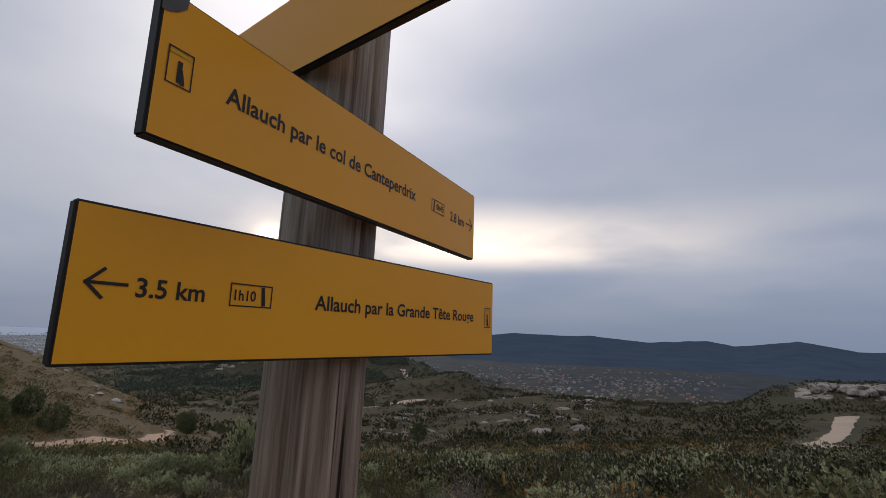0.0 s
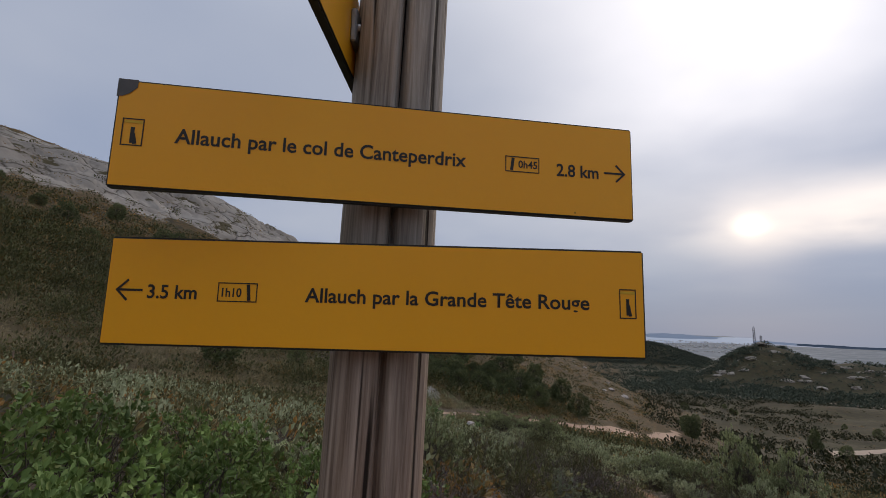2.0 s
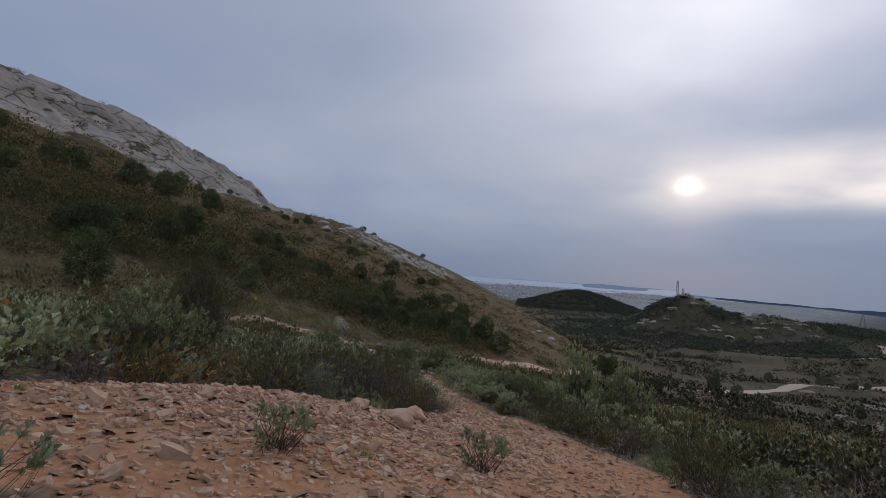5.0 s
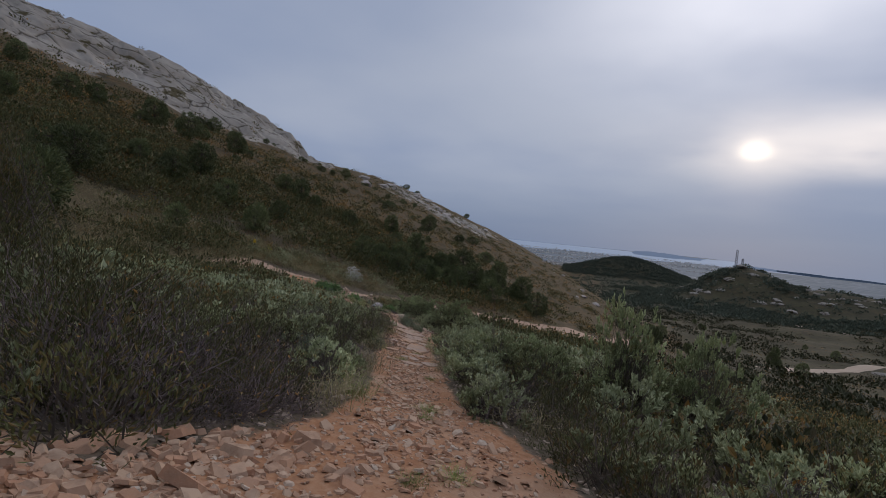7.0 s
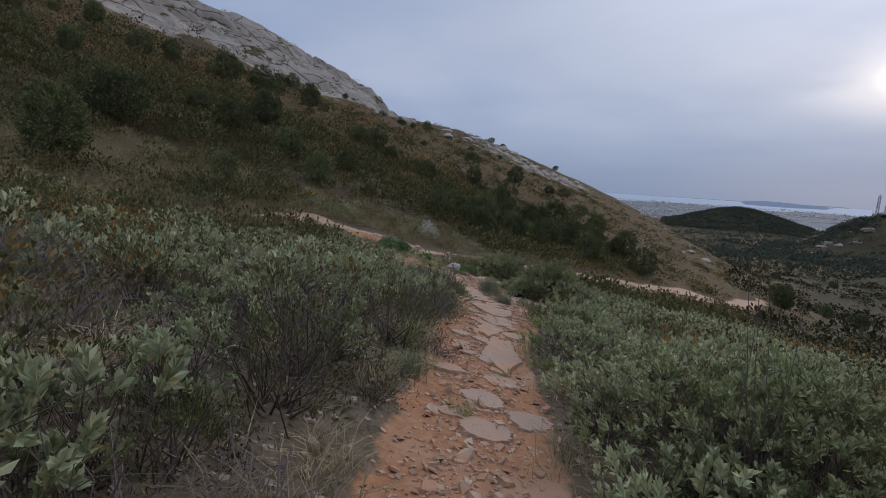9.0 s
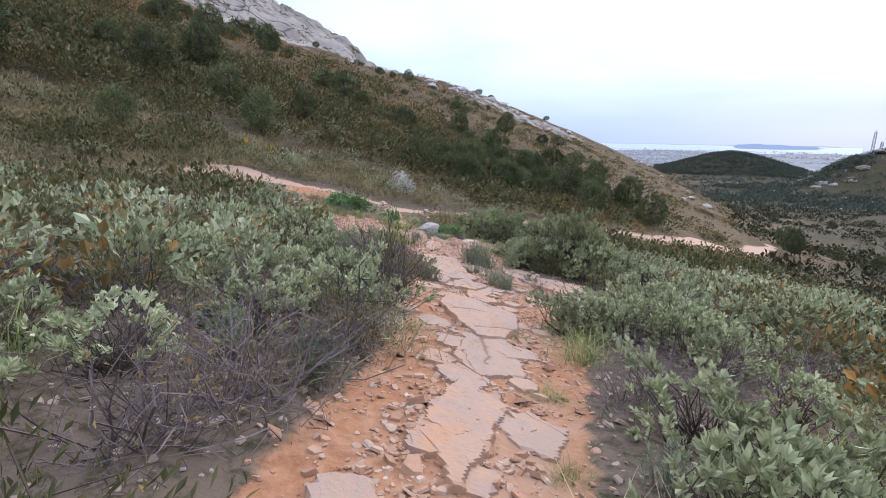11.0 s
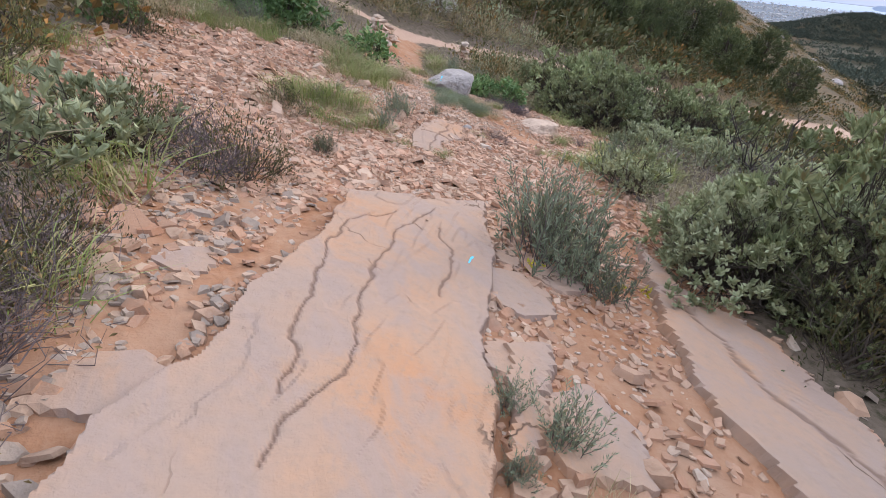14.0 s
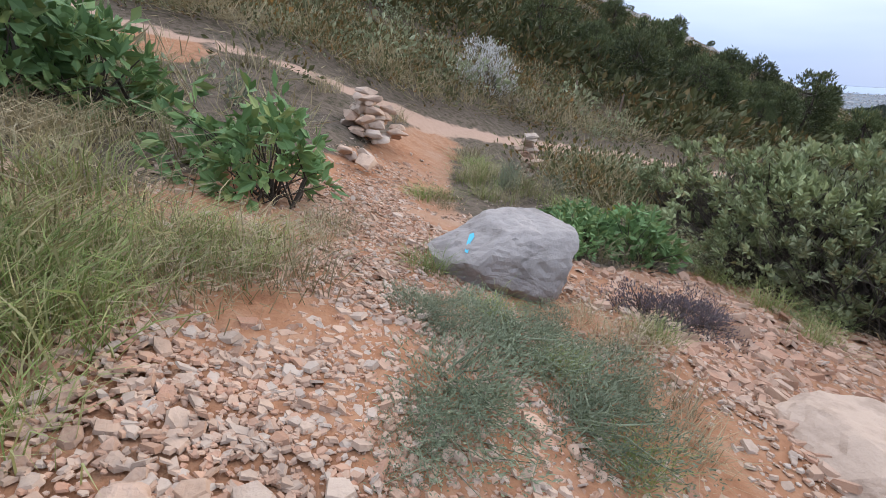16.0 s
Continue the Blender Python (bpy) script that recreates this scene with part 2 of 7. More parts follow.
def slab_material():
    w, p, m = material("worn slab", 0.85, 0, 0.25)
    co = place_co(w)
    big = w.noise(co, 0.9, 5, 0.6, 0.5)
    col = w.ramp(big, [(0.3, (0.46, 0.235, 0.125)), (0.45, (0.42, 0.26, 0.17)), (0.58, (0.36, 0.255, 0.195)), (0.72, (0.42, 0.265, 0.175)), (0.85, (0.45, 0.33, 0.245))])
    fine = w.noise(co, 22, 6, 0.7)
    lilac = w.noise(w.mapping(co, (0.8, 1.6, 1), (0, 0, radians(37))), 2.6, 5, 0.65, 0.6)
    col = w.mix(w.math("MULTIPLY", w.smooth(lilac, 0.44, 0.64), 0.8), col, (0.34, 0.25, 0.205))
    col = w.mix(w.smooth(fine, 0.45, 0.8), col, (0.33, 0.235, 0.175))
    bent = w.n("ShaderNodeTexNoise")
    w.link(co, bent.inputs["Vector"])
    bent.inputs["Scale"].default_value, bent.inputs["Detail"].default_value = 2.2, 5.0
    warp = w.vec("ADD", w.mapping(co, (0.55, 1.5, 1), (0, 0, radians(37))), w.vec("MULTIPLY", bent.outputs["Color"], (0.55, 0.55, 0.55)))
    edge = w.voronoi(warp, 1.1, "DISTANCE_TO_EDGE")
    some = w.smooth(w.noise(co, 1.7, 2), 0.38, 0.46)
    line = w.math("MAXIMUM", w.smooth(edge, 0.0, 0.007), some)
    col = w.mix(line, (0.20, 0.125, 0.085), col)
    # cracks drawn darker: shade in the open gaps painted into the colour
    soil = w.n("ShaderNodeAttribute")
    soil.attribute_name = "crack_shade"
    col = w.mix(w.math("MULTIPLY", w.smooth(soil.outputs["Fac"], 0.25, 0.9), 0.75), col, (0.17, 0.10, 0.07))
    w.link(col, p.inputs["Base Color"])
    plates = w.noise(w.mapping(co, (0.7, 1.7, 1), (0, 0, radians(37))), 1.3, 6, 0.62, 0.4)
    terrace = w.math("SNAP", plates, 0.055)
    h = w.math("ADD", w.math("MULTIPLY", line, 0.5), w.math("ADD", w.math("MULTIPLY", fine, 0.35), w.math("MULTIPLY", terrace, 4.0)))
    w.link(w.bump(h, 0.8, 0.03), p.inputs["Normal"])
    return m


M_SLAB = slab_material()


def ground_material():
    """One sheet of ground; its masks say where soil, bare rock, dry grass and haze-tinted far plain lie."""
    w, p, m = material("hill ground", 0.95, 0, 0.15)
    co = place_co(w)
    mask = w.n("ShaderNodeAttribute")
    mask.attribute_name = "cover"
    parts = w.n("ShaderNodeSeparateColor")
    w.link(mask.outputs["Color"], parts.inputs[0])
    soil, rock, straw, far = parts.outputs[0], parts.outputs[1], parts.outputs[2], mask.outputs["Alpha"]
    big, mid, fine = w.noise(co, 0.05, 5, 0.6), w.noise(co, 0.7, 5, 0.65), w.noise(co, 9, 6, 0.7)
    scrub = w.ramp(mid, [(0.3, (0.022, 0.020, 0.009)), (0.46, (0.044, 0.039, 0.017)), (0.58, (0.038, 0.040, 0.016)), (0.75, (0.085, 0.058, 0.028))])
    scrub = w.mix(w.smooth(big, 0.45, 0.65), scrub, w.ramp(mid, [(0.35, (0.025, 0.021, 0.009)), (0.65, (0.085, 0.055, 0.024))]))
    tufts = w.voronoi(w.vec("ADD", co, w.vec("MULTIPLY", w.noise(co, 0.8, 3), (0.6, 0.6, 0.6))), 0.75)
    scrub = w.mix(w.smooth(tufts, 0.25, 0.6), (0.036, 0.038, 0.015), scrub)
    russet = w.ramp(w.noise(w.mapping(co, (1, 1, 3.0)), 0.9, 6, 0.7), [(0.32, (0.026, 0.023, 0.011)), (0.46, (0.060, 0.042, 0.018)), (0.60, (0.125, 0.072, 0.026)), (0.74, (0.22, 0.155, 0.085))])
    hill = w.n("ShaderNodeAttribute")
    hill.attribute_name = "hill"
    trod = w.n("ShaderNodeAttribute")
    trod.attribute_name = "trod"
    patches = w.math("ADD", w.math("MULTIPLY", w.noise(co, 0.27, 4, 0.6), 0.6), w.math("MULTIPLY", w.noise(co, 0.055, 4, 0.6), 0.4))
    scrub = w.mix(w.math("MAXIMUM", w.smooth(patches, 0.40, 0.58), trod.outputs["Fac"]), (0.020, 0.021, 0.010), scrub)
    scrub = w.mix(w.math("MULTIPLY", hill.outputs["Fac"], w.smooth(patches, 0.34, 0.50)), scrub, russet)
    litter = w.mix(fine, (0.055, 0.042, 0.030), (0.20, 0.15, 0.11))
    near_cover = w.mix(w.math("MULTIPLY", w.smooth(fine, 0.30, 0.55), trod.outputs["Fac"]), scrub, litter)
    grass = w.mix(fine, (0.050, 0.040, 0.022), (0.15, 0.112, 0.062))
    dirt = w.ramp(fine, [(0.25, (0.22, 0.095, 0.048)), (0.5, (0.34, 0.165, 0.088)), (0.75, (0.42, 0.25, 0.155))])
    dirt = w.mix(w.smooth(mid, 0.45, 0.7), dirt, (0.38, 0.235, 0.155))
    crag = w.math("ABSOLUTE", w.math("SUBTRACT", w.noise(w.mapping(co, (1, 0.45, 2.2), (0.2, 0.3, 0.5)), 0.11, 6, 0.62, 0.6), 0.5))
    crack = w.math("MAXIMUM", w.smooth(crag, 0.0, 0.022), w.smooth(w.noise(co, 0.07, 3), 0.5, 0.58))
    stone = w.ramp(w.noise(co, 0.22, 6, 0.7), [(0.3, (0.18, 0.158, 0.135)), (0.5, (0.285, 0.255, 0.222)), (0.72, (0.37, 0.33, 0.285))])
    stone = w.mix(crack, (0.10, 0.085, 0.066), stone)
    east = w.n("ShaderNodeSeparateXYZ")
    w.link(co, east.inputs[0])
    # far plain and woods: distance haze painted into their bluish base colours
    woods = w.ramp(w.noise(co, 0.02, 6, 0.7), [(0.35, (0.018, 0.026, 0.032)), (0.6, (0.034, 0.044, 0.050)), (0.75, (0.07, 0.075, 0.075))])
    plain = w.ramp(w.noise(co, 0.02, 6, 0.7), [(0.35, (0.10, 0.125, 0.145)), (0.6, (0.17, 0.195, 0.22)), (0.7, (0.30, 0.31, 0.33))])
    wob = w.math("MULTIPLY", w.math("SUBTRACT", w.noise(co, 3.5, 5, 0.6), 0.5), 0.9)
    wide = w.math("MULTIPLY", w.math("SUBTRACT", w.noise(co, 0.12, 6, 0.65), 0.5), 1.6)
    col = w.mix(w.smooth(w.math("ADD", straw, wob), 0.35, 0.65), near_cover, grass)
    col = w.mix(w.smooth(w.math("ADD", rock, wide), 0.45, 0.6), col, stone)
    col = w.mix(w.smooth(w.math("ADD", soil, wob), 0.38, 0.62), col, dirt)
    way = w.n("ShaderNodeAttribute")
    way.attribute_name = "way"
    track = w.mix(fine, (0.36, 0.23, 0.16), (0.47, 0.32, 0.235))
    col = w.mix(w.smooth(w.math("ADD", way.outputs["Fac"], wob), 0.38, 0.62), col, track)
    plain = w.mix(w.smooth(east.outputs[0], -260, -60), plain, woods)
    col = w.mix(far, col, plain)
    w.link(col, p.inputs["Base Color"])
    h = w.math("ADD", w.math("MULTIPLY", fine, 0.5), w.math("MULTIPLY", mid, 1.0))
    w.link(w.bump(h, 0.8, 0.06), p.inputs["Normal"])
    return m


M_GROUND = ground_material()


def simple(name, colour, rough=0.6, metal=0.0, spec=0.4, vary=0.25, scale=8.0):
    w, p, m = material(name, rough, metal, spec)
    n = w.noise(place_co(w), scale, 5, 0.65)
    w.link(w.mix(n, tuple(c * (1 - vary) for c in colour), tuple(min(1, c * (1 + vary)) for c in colour)), p.inputs["Base Color"])
    return m


def sign_material():
    """Yellow enamel, faintly dusty, with a few specks."""
    w, p, m = material("yellow sign face", 0.42, 0, 0.4)
    co = place_co(w)
    col = w.mix(w.noise(co, 2.5, 4), (0.88, 0.375, 0.010), (0.93, 0.42, 0.016))
    col = w.mix(w.math("MULTIPLY", w.noise(co, 55, 5, 0.7), 0.14), col, (0.5, 0.30, 0.08))
    speck = w.smooth(w.voronoi(co, 9.0), 0.016, 0.026)
    col = w.mix(speck, (0.10, 0.06, 0.02), col)
    w.link(col, p.inputs["Base Color"])
    w.link(w.bump(w.noise(co, 160, 3), 0.08, 0.002), p.inputs["Normal"])
    return m


M_SIGN = sign_material()
M_INK = simple("black lettering", (0.016, 0.014, 0.013), 0.5, vary=0.3)
M_EDGE = simple("black sign edge", (0.022, 0.021, 0.02), 0.55, vary=0.4, scale=30)
M_ALU = simple("dull grey bracket", (0.30, 0.30, 0.30), 0.45, 0.8, vary=0.15)
M_BARE = simple("chipped grey metal", (0.10, 0.10, 0.10), 0.6, 0.3, vary=0.3, scale=60)


def timber_material():
    """Weathered round timber: long grain, checks, a brownish foot and silver top."""
    w, p, m = material("weathered timber", 0.88, 0, 0.2)
    co = object_co(w)
    grain = w.noise(w.mapping(co, (1, 1, 0.035)), 95, 6, 0.65, 0.3)
    wide = w.noise(w.mapping(co, (1, 1, 0.06)), 24, 4, 0.6)
    part = w.n("ShaderNodeSeparateXYZ")
    w.link(co, part.inputs[0])
    top = w.smooth(w.math("ADD", part.outputs[2], w.math("MULTIPLY", wide, 0.8)), 1.4, 2.3)
    brown = w.ramp(grain, [(0.30, (0.10, 0.066, 0.046)), (0.47, (0.23, 0.162, 0.12)), (0.70, (0.40, 0.305, 0.235))])
    silver = w.ramp(grain, [(0.30, (0.13, 0.11, 0.094)), (0.47, (0.28, 0.245, 0.21)), (0.70, (0.46, 0.415, 0.365))])
    col = w.mix(top, brown, silver)
    check = w.smooth(w.noise(w.mapping(co, (1, 1, 0.02)), 60, 2, 0.4), 0.30, 0.37)
    col = w.mix(check, (0.022, 0.016, 0.012), col)
    w.link(col, p.inputs["Base Color"])
    h = w.math("ADD", w.math("MULTIPLY", check, 1.0), w.math("MULTIPLY", grain, 0.5))
    w.link(w.bump(h, 0.8, 0.006), p.inputs["Normal"])
    return m


M_TIMBER = timber_material()
M_BLUE = simple("sky blue paint mark", (0.10, 0.52, 0.66), 0.7, vary=0.2, scale=30)
M_YELLOW = simple("yellow stake paint", (0.62, 0.38, 0.03), 0.6)
M_WALL = simple("far pale walls", (0.42, 0.40, 0.38), 0.9, vary=0.35, scale=0.03)
# pale wall colour dulled: the haze over the town is painted in
M_HOUSE = simple("town walls dulled by painted haze", (0.25, 0.25, 0.255), 0.9, vary=0.4, scale=0.03)
M_ROOF = simple("far tiled roofs", (0.27, 0.20, 0.17), 0.9, vary=0.3, scale=0.05)
M_MAST = simple("galvanised mast steel", (0.16, 0.16, 0.165), 0.5, 0.6, vary=0.15)
M_TRACK = simple("pale dirt road", (0.36, 0.275, 0.21), 0.95, vary=0.25, scale=0.8)
M_SEA = simple("grey sea", (0.36, 0.43, 0.52), 0.9, 0, 0.05, vary=0.1, scale=0.01)


# far hills: blue aerial haze painted into the base colour, plus faint emission
def range_material(name, a, b, haze_glow):
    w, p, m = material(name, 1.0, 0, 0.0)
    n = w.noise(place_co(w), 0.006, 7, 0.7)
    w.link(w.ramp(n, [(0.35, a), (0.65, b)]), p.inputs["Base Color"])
    p.inputs["Emission Color"].default_value = (*haze_glow, 1)
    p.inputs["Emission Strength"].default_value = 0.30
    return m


M_RANGE = range_material("distant hills with painted blue haze", (0.020, 0.031, 0.048), (0.034, 0.048, 0.070), (0.045, 0.075, 0.13))
M_CAPE = range_material("far cape with painted pale haze", (0.12, 0.16, 0.22), (0.15, 0.19, 0.25), (0.17, 0.23, 0.34))

# ---------------------------------------------------------------- helpers of this scene
rng = np.random.default_rng(7)
dice = random.Random(11)


def make_mesh(name, verts, faces, mat, smooth=False):
    me = bpy.data.meshes.new(name)
    me.from_pydata([tuple(v) for v in verts], [], [tuple(int(i) for i in f) for f in faces])
    me.materials.append(mat)
    if smooth:
        me.polygons.foreach_set("use_smooth", [True] * len(me.polygons))
    me.update()
    return me


def tri_mesh(name, verts, tris, mat):
    """A triangle mesh straight from arrays."""
    verts, tris = np.asarray(verts, np.float32), np.asarray(tris, np.int32)
    me = bpy.data.meshes.new(name)
    me.vertices.add(len(verts))
    me.vertices.foreach_set("co", verts.ravel())
    me.loops.add(tris.size)
    me.loops.foreach_set("vertex_index", tris.ravel())
    me.polygons.add(len(tris))
    me.polygons.foreach_set("loop_start", np.arange(0, tris.size, 3, dtype=np.int32))
    me.polygons.foreach_set("use_smooth", np.zeros(len(tris), bool))
    me.materials.append(mat)
    me.update(calc_edges=True)
    return me


def part(name, me, parent, label=""):
    ob = new(name, me)
    ob.parent = parent
    return tagged(ob, label=label)


def bm_part(name, bm, mat, parent, label=""):
    me = bpy.data.meshes.new(name)
    bm.to_mesh(me)
    bm.free()
    me.materials.append(mat)
    return part(name, me, parent, label)


def step(v, lo, hi):
    t = np.clip((v - lo) / (hi - lo), 0, 1)
    return t * t * (3 - 2 * t)


def lattice(ix, iy, seed):
    h = (ix.astype(np.int64) * 374761393 + iy.astype(np.int64) * 668265263 + seed * 982451653) & 0xFFFFFFFF
    h = ((h ^ (h >> 13)) * 1274126177) & 0xFFFFFFFF
    return ((h ^ (h >> 16)) & 0xFFFF) / 65535.0


def vnoise(x, y, seed=0):
    """Smooth value noise of a plane, 0 to 1."""
    ix, iy = np.floor(x), np.floor(y)
    fx, fy = x - ix, y - iy
    fx, fy = fx * fx * (3 - 2 * fx), fy * fy * (3 - 2 * fy)
    a, b = lattice(ix, iy, seed), lattice(ix + 1, iy, seed)
    c, d = lattice(ix, iy + 1, seed), lattice(ix + 1, iy + 1, seed)
    return (a * (1 - fx) + b * fx) * (1 - fy) + (c * (1 - fx) + d * fx) * fy


def fbm(x, y, octaves=4, seed=0, gain=0.5):
    total, amp, norm = 0.0, 1.0, 0.0
    for k in range(octaves):
        total = total + amp * vnoise(x * 2.03**k, y * 2.03**k, seed + 31 * k)
        norm += amp
        amp *= gain
    return total / norm - 0.5


def near_line(x, y, line):
    """Distance from a line of (x, y, half width), and the half width there."""
    best, wide = np.full(np.shape(x), 1e9), np.zeros(np.shape(x))
    for (ax, ay, aw), (bx, by, bw) in zip(line, line[1:]):
        dx, dy = bx - ax, by - ay
        t = np.clip(((x - ax) * dx + (y - ay) * dy) / (dx * dx + dy * dy), 0, 1)
        d = np.hypot(x - ax - t * dx, y - ay - t * dy)
        wide = np.where(d < best, aw + (bw - aw) * t, wide)
        best = np.minimum(best, d)
    return best, wide


# ---------------------------------------------------------------- the lie of the land
TRAIL = [(2.2, -3.0, 1.2), (1.6, 1.0, 1.5), (0.0, 5.5, 2.0), (-2.6, 9.0, 1.7), (-4.7, 11.0, 1.0), (-6.7, 12.2, 0.5), (-9.9, 14.3, 0.55),
         (-13.7, 16.9, 0.7), (-15.7, 18.7, 0.85), (-17.2, 19.9, 1.15), (-19.5, 21.2, 1.6), (-22.5, 22.4, 1.7),
         (-25.4, 23.2, 2.2), (-27.4, 23.6, 1.1), (-29.5, 23.9, 0.65), (-31.2, 24.5, 0.35), (-33.3, 25.3, 0.3)]
ROAD = [(-27.5, 2.0, 0.3), (-29.8, 10.0, 0.35), (-31.2, 14.4, 0.45), (-32.4, 16.4, 0.75), (-33.4, 18.6, 0.95), (-33.2, 20.8, 0.3), (-33.6, 23.0, 0.25),
        (-33.9, 25.2, 0.4), (-34.8, 28.2, 0.3), (-36.0, 31.2, 0.3), (-38.0, 40.0, 0.5), (-40.4, 51.5, 1.1), (-44.0, 66.0, 1.7), (-48.5, 84.0, 1.8),
        (-53.0, 100.0, 1.3), (-58.0, 115.0, 0.5)]
# the hill's edge: azimuth, distance from the signpost, height over the even slope
EDGE_AZ = [10, 20, 28.5, 34, 37, 40.6, 44, 48, 56, 61, 65, 66.2, 68, 73.3, 79, 89, 101, 120, 150]
EDGE_D = [120, 150, 217, 237, 330, 364, 400, 365, 340, 228, 216, 206, 196, 176, 160, 142, 134, 140, 160]
EDGE_UP = [0, 0, 0, 0, 0, 0, 0, 0, 0.8, 0, -3, -3, 2.6, 5.0, 7.4, 6.4, 4.8, 3, 2]


def polar(x, y):
    return np.degrees(np.arctan2(-(x - 1.9), y - 0.9)), np.hypot(x - 1.9, y - 0.9)


def land(x, y):
    """Height of the ground."""
    x, y = np.asarray(x, float), np.asarray(y, float)
    az, d = polar(x, y)
    ys = np.where(y < 40, np.maximum(y, -120 + 0 * y), 40 + 170 * (1 - np.exp(-(np.maximum(y, 40) - 40) / 150)))
    spur = -0.016 + 0.0518 * 300 * np.tanh(x / 300) - 0.207 * ys
    drop_at = np.interp(az, [-60, -35, -32, -6, 0, 6, 10], [330, 320, 250, 260, 450, 640, 700])
    plain = np.interp(az, [-3, 8], [-86, -58]) - 90 * step(d, 2400, 4000) * step(22 - az, 0, 3)
    rest = 1 - step(d, drop_at, drop_at + 330)
    spur = plain + (spur - plain) * rest
    spur = spur + fbm(x / 60, y / 60, 4, 3) * 9 * step(d, 60, 220) * rest + fbm(x / 9, y / 9, 4, 5) * 0.5 * step(d, 6, 60)
    # the antenna knoll with its shoulder, and the dark knoll behind it
    def knoll(a, r, sx, sy, h):
        ca, sa = math.cos(radians(a)), math.sin(radians(a))
        px, py = 1.9 - sa * r, 0.9 + ca * r
        u, v = (x - px) * ca + (y - py) * sa, -(x - px) * sa + (y - py) * ca
        return h * np.exp(-(u / sx) ** 2 - (v / sy) ** 2)
    spur = spur + knoll(20.3, 600, 46, 70, 30) + knoll(15, 590, 75, 80, 13) + knoll(6, 570, 85, 80, 14) + knoll(30.2, 950, 85, 90, 33)
    spur = spur + knoll(-3, 360, 60, 50, 12) + knoll(-41, 330, 60, 30, 7)
    spur = spur + knoll(20.3, 600, 100, 100, 1) * fbm(x / 14, y / 14, 4, 8) * 7
    # the hillside: an even slope with an edge, craggy along it
    even = -9.8 - 0.301 * x - 0.266 * y
    edge = np.interp(az, EDGE_AZ, EDGE_D)
    lift = np.interp(az, EDGE_AZ, EDGE_UP)
    t = d / edge
    crest = step(az, 63, 67)
    even = even + lift * step(t, 0.6, 0.98) + fbm(x / 30, y / 30, 4, 9) * 3.0 * step(d, 45, 110)
    even = even + (np.abs(fbm(x / 13, y / 17, 4, 12)) * 9 - 1.4) * step(t, 0.6, 0.8) * crest * (1 - step(t, 0.93, 1.0))
    even = even - np.maximum(d - edge, 0) * 0.75 - 60 * step(t, 1.3, 2.5)
    even = np.where((az > 5) & (az < 175), even, -200)
    even = even - 40 * step(18 - az, 0, 12)
    k = 0.55
    top = np.maximum(spur, even)
    z = top + np.log(np.exp(-np.abs(spur - even) / k) + 1) * k - 0.0
    z = np.where(np.abs(spur - even) > 12, top, z)
    # the heap of rubble by the signpost, and fine unevenness
    z = z + 0.30 * np.exp(-((x + 3.7) / 1.5) ** 2 - ((y - 5.4) / 2.2) ** 2)
    # the bank above the trail's end
    z = z + 0.42 * step(-x, 24.3, 27.8) * (1 - step(-x, 34, 41)) * (1 - step(y, 22.6, 26.4)) * step(y, 13, 18.5)
    dist, wide = near_line(x, y, TRAIL)
    z = z - 0.10 * (1 - step(dist, wide * 0.8, wide + 0.5)) * step(-x, 4, 7)
    z = z + fbm(x / 1.1, y / 1.1, 4, 21) * 0.13 * step(np.abs(d), 0.5, 3)
    return z


def height(x, y):
    return float(land(np.array([x]), np.array([y]))[0])


def bare(x, y):
    """How bare of plants the ground is: trail, rubble and clearings (1) or grown over (0)."""
    dist, wide = near_line(x, y, TRAIL)
    soil = 1 - step(dist, wide - 0.15, wide + 0.4)
    heap = ((x + 3.2) / 2.0) ** 2 + ((y - 5.6) / 3.6) ** 2
    scree = ((x + 25.0) / 3.0) ** 2 + ((y - 21.7) / 2.4) ** 2
    scree2 = ((x + 21.8) / 2.4) ** 2 + ((y - 19.4) / 1.5) ** 2
    soil = np.maximum(soil, np.maximum(1 - step(heap, 0.7, 1.2), 1 - step(scree, 0.6, 1.3)))
    side = ((x + 29.4) / 3.4) ** 2 + ((y - 20.3) / 1.0) ** 2
    soil = np.maximum(soil, 0.55 * (1 - step(side, 0.6, 1.3)))
    pad = ((x + 27.2) / 1.7) ** 2 + ((y - 25.3) / 1.7) ** 2
    soil = np.maximum(soil, 1 - step(pad, 0.7, 1.2))
    wash = ((x + 28.0) / 1.3) ** 2 + ((y - 26.7) / 1.1) ** 2
    bank = ((x + 32.6) / 0.8) ** 2 + ((y - 21.2) / 1.1) ** 2
    soil = np.maximum(soil, np.maximum(1 - step(wash, 0.7, 1.2), 1 - step(bank, 0.6, 1.3)))
    return np.maximum(soil, 0.45 * (1 - step(scree2, 0.5, 1.3)))


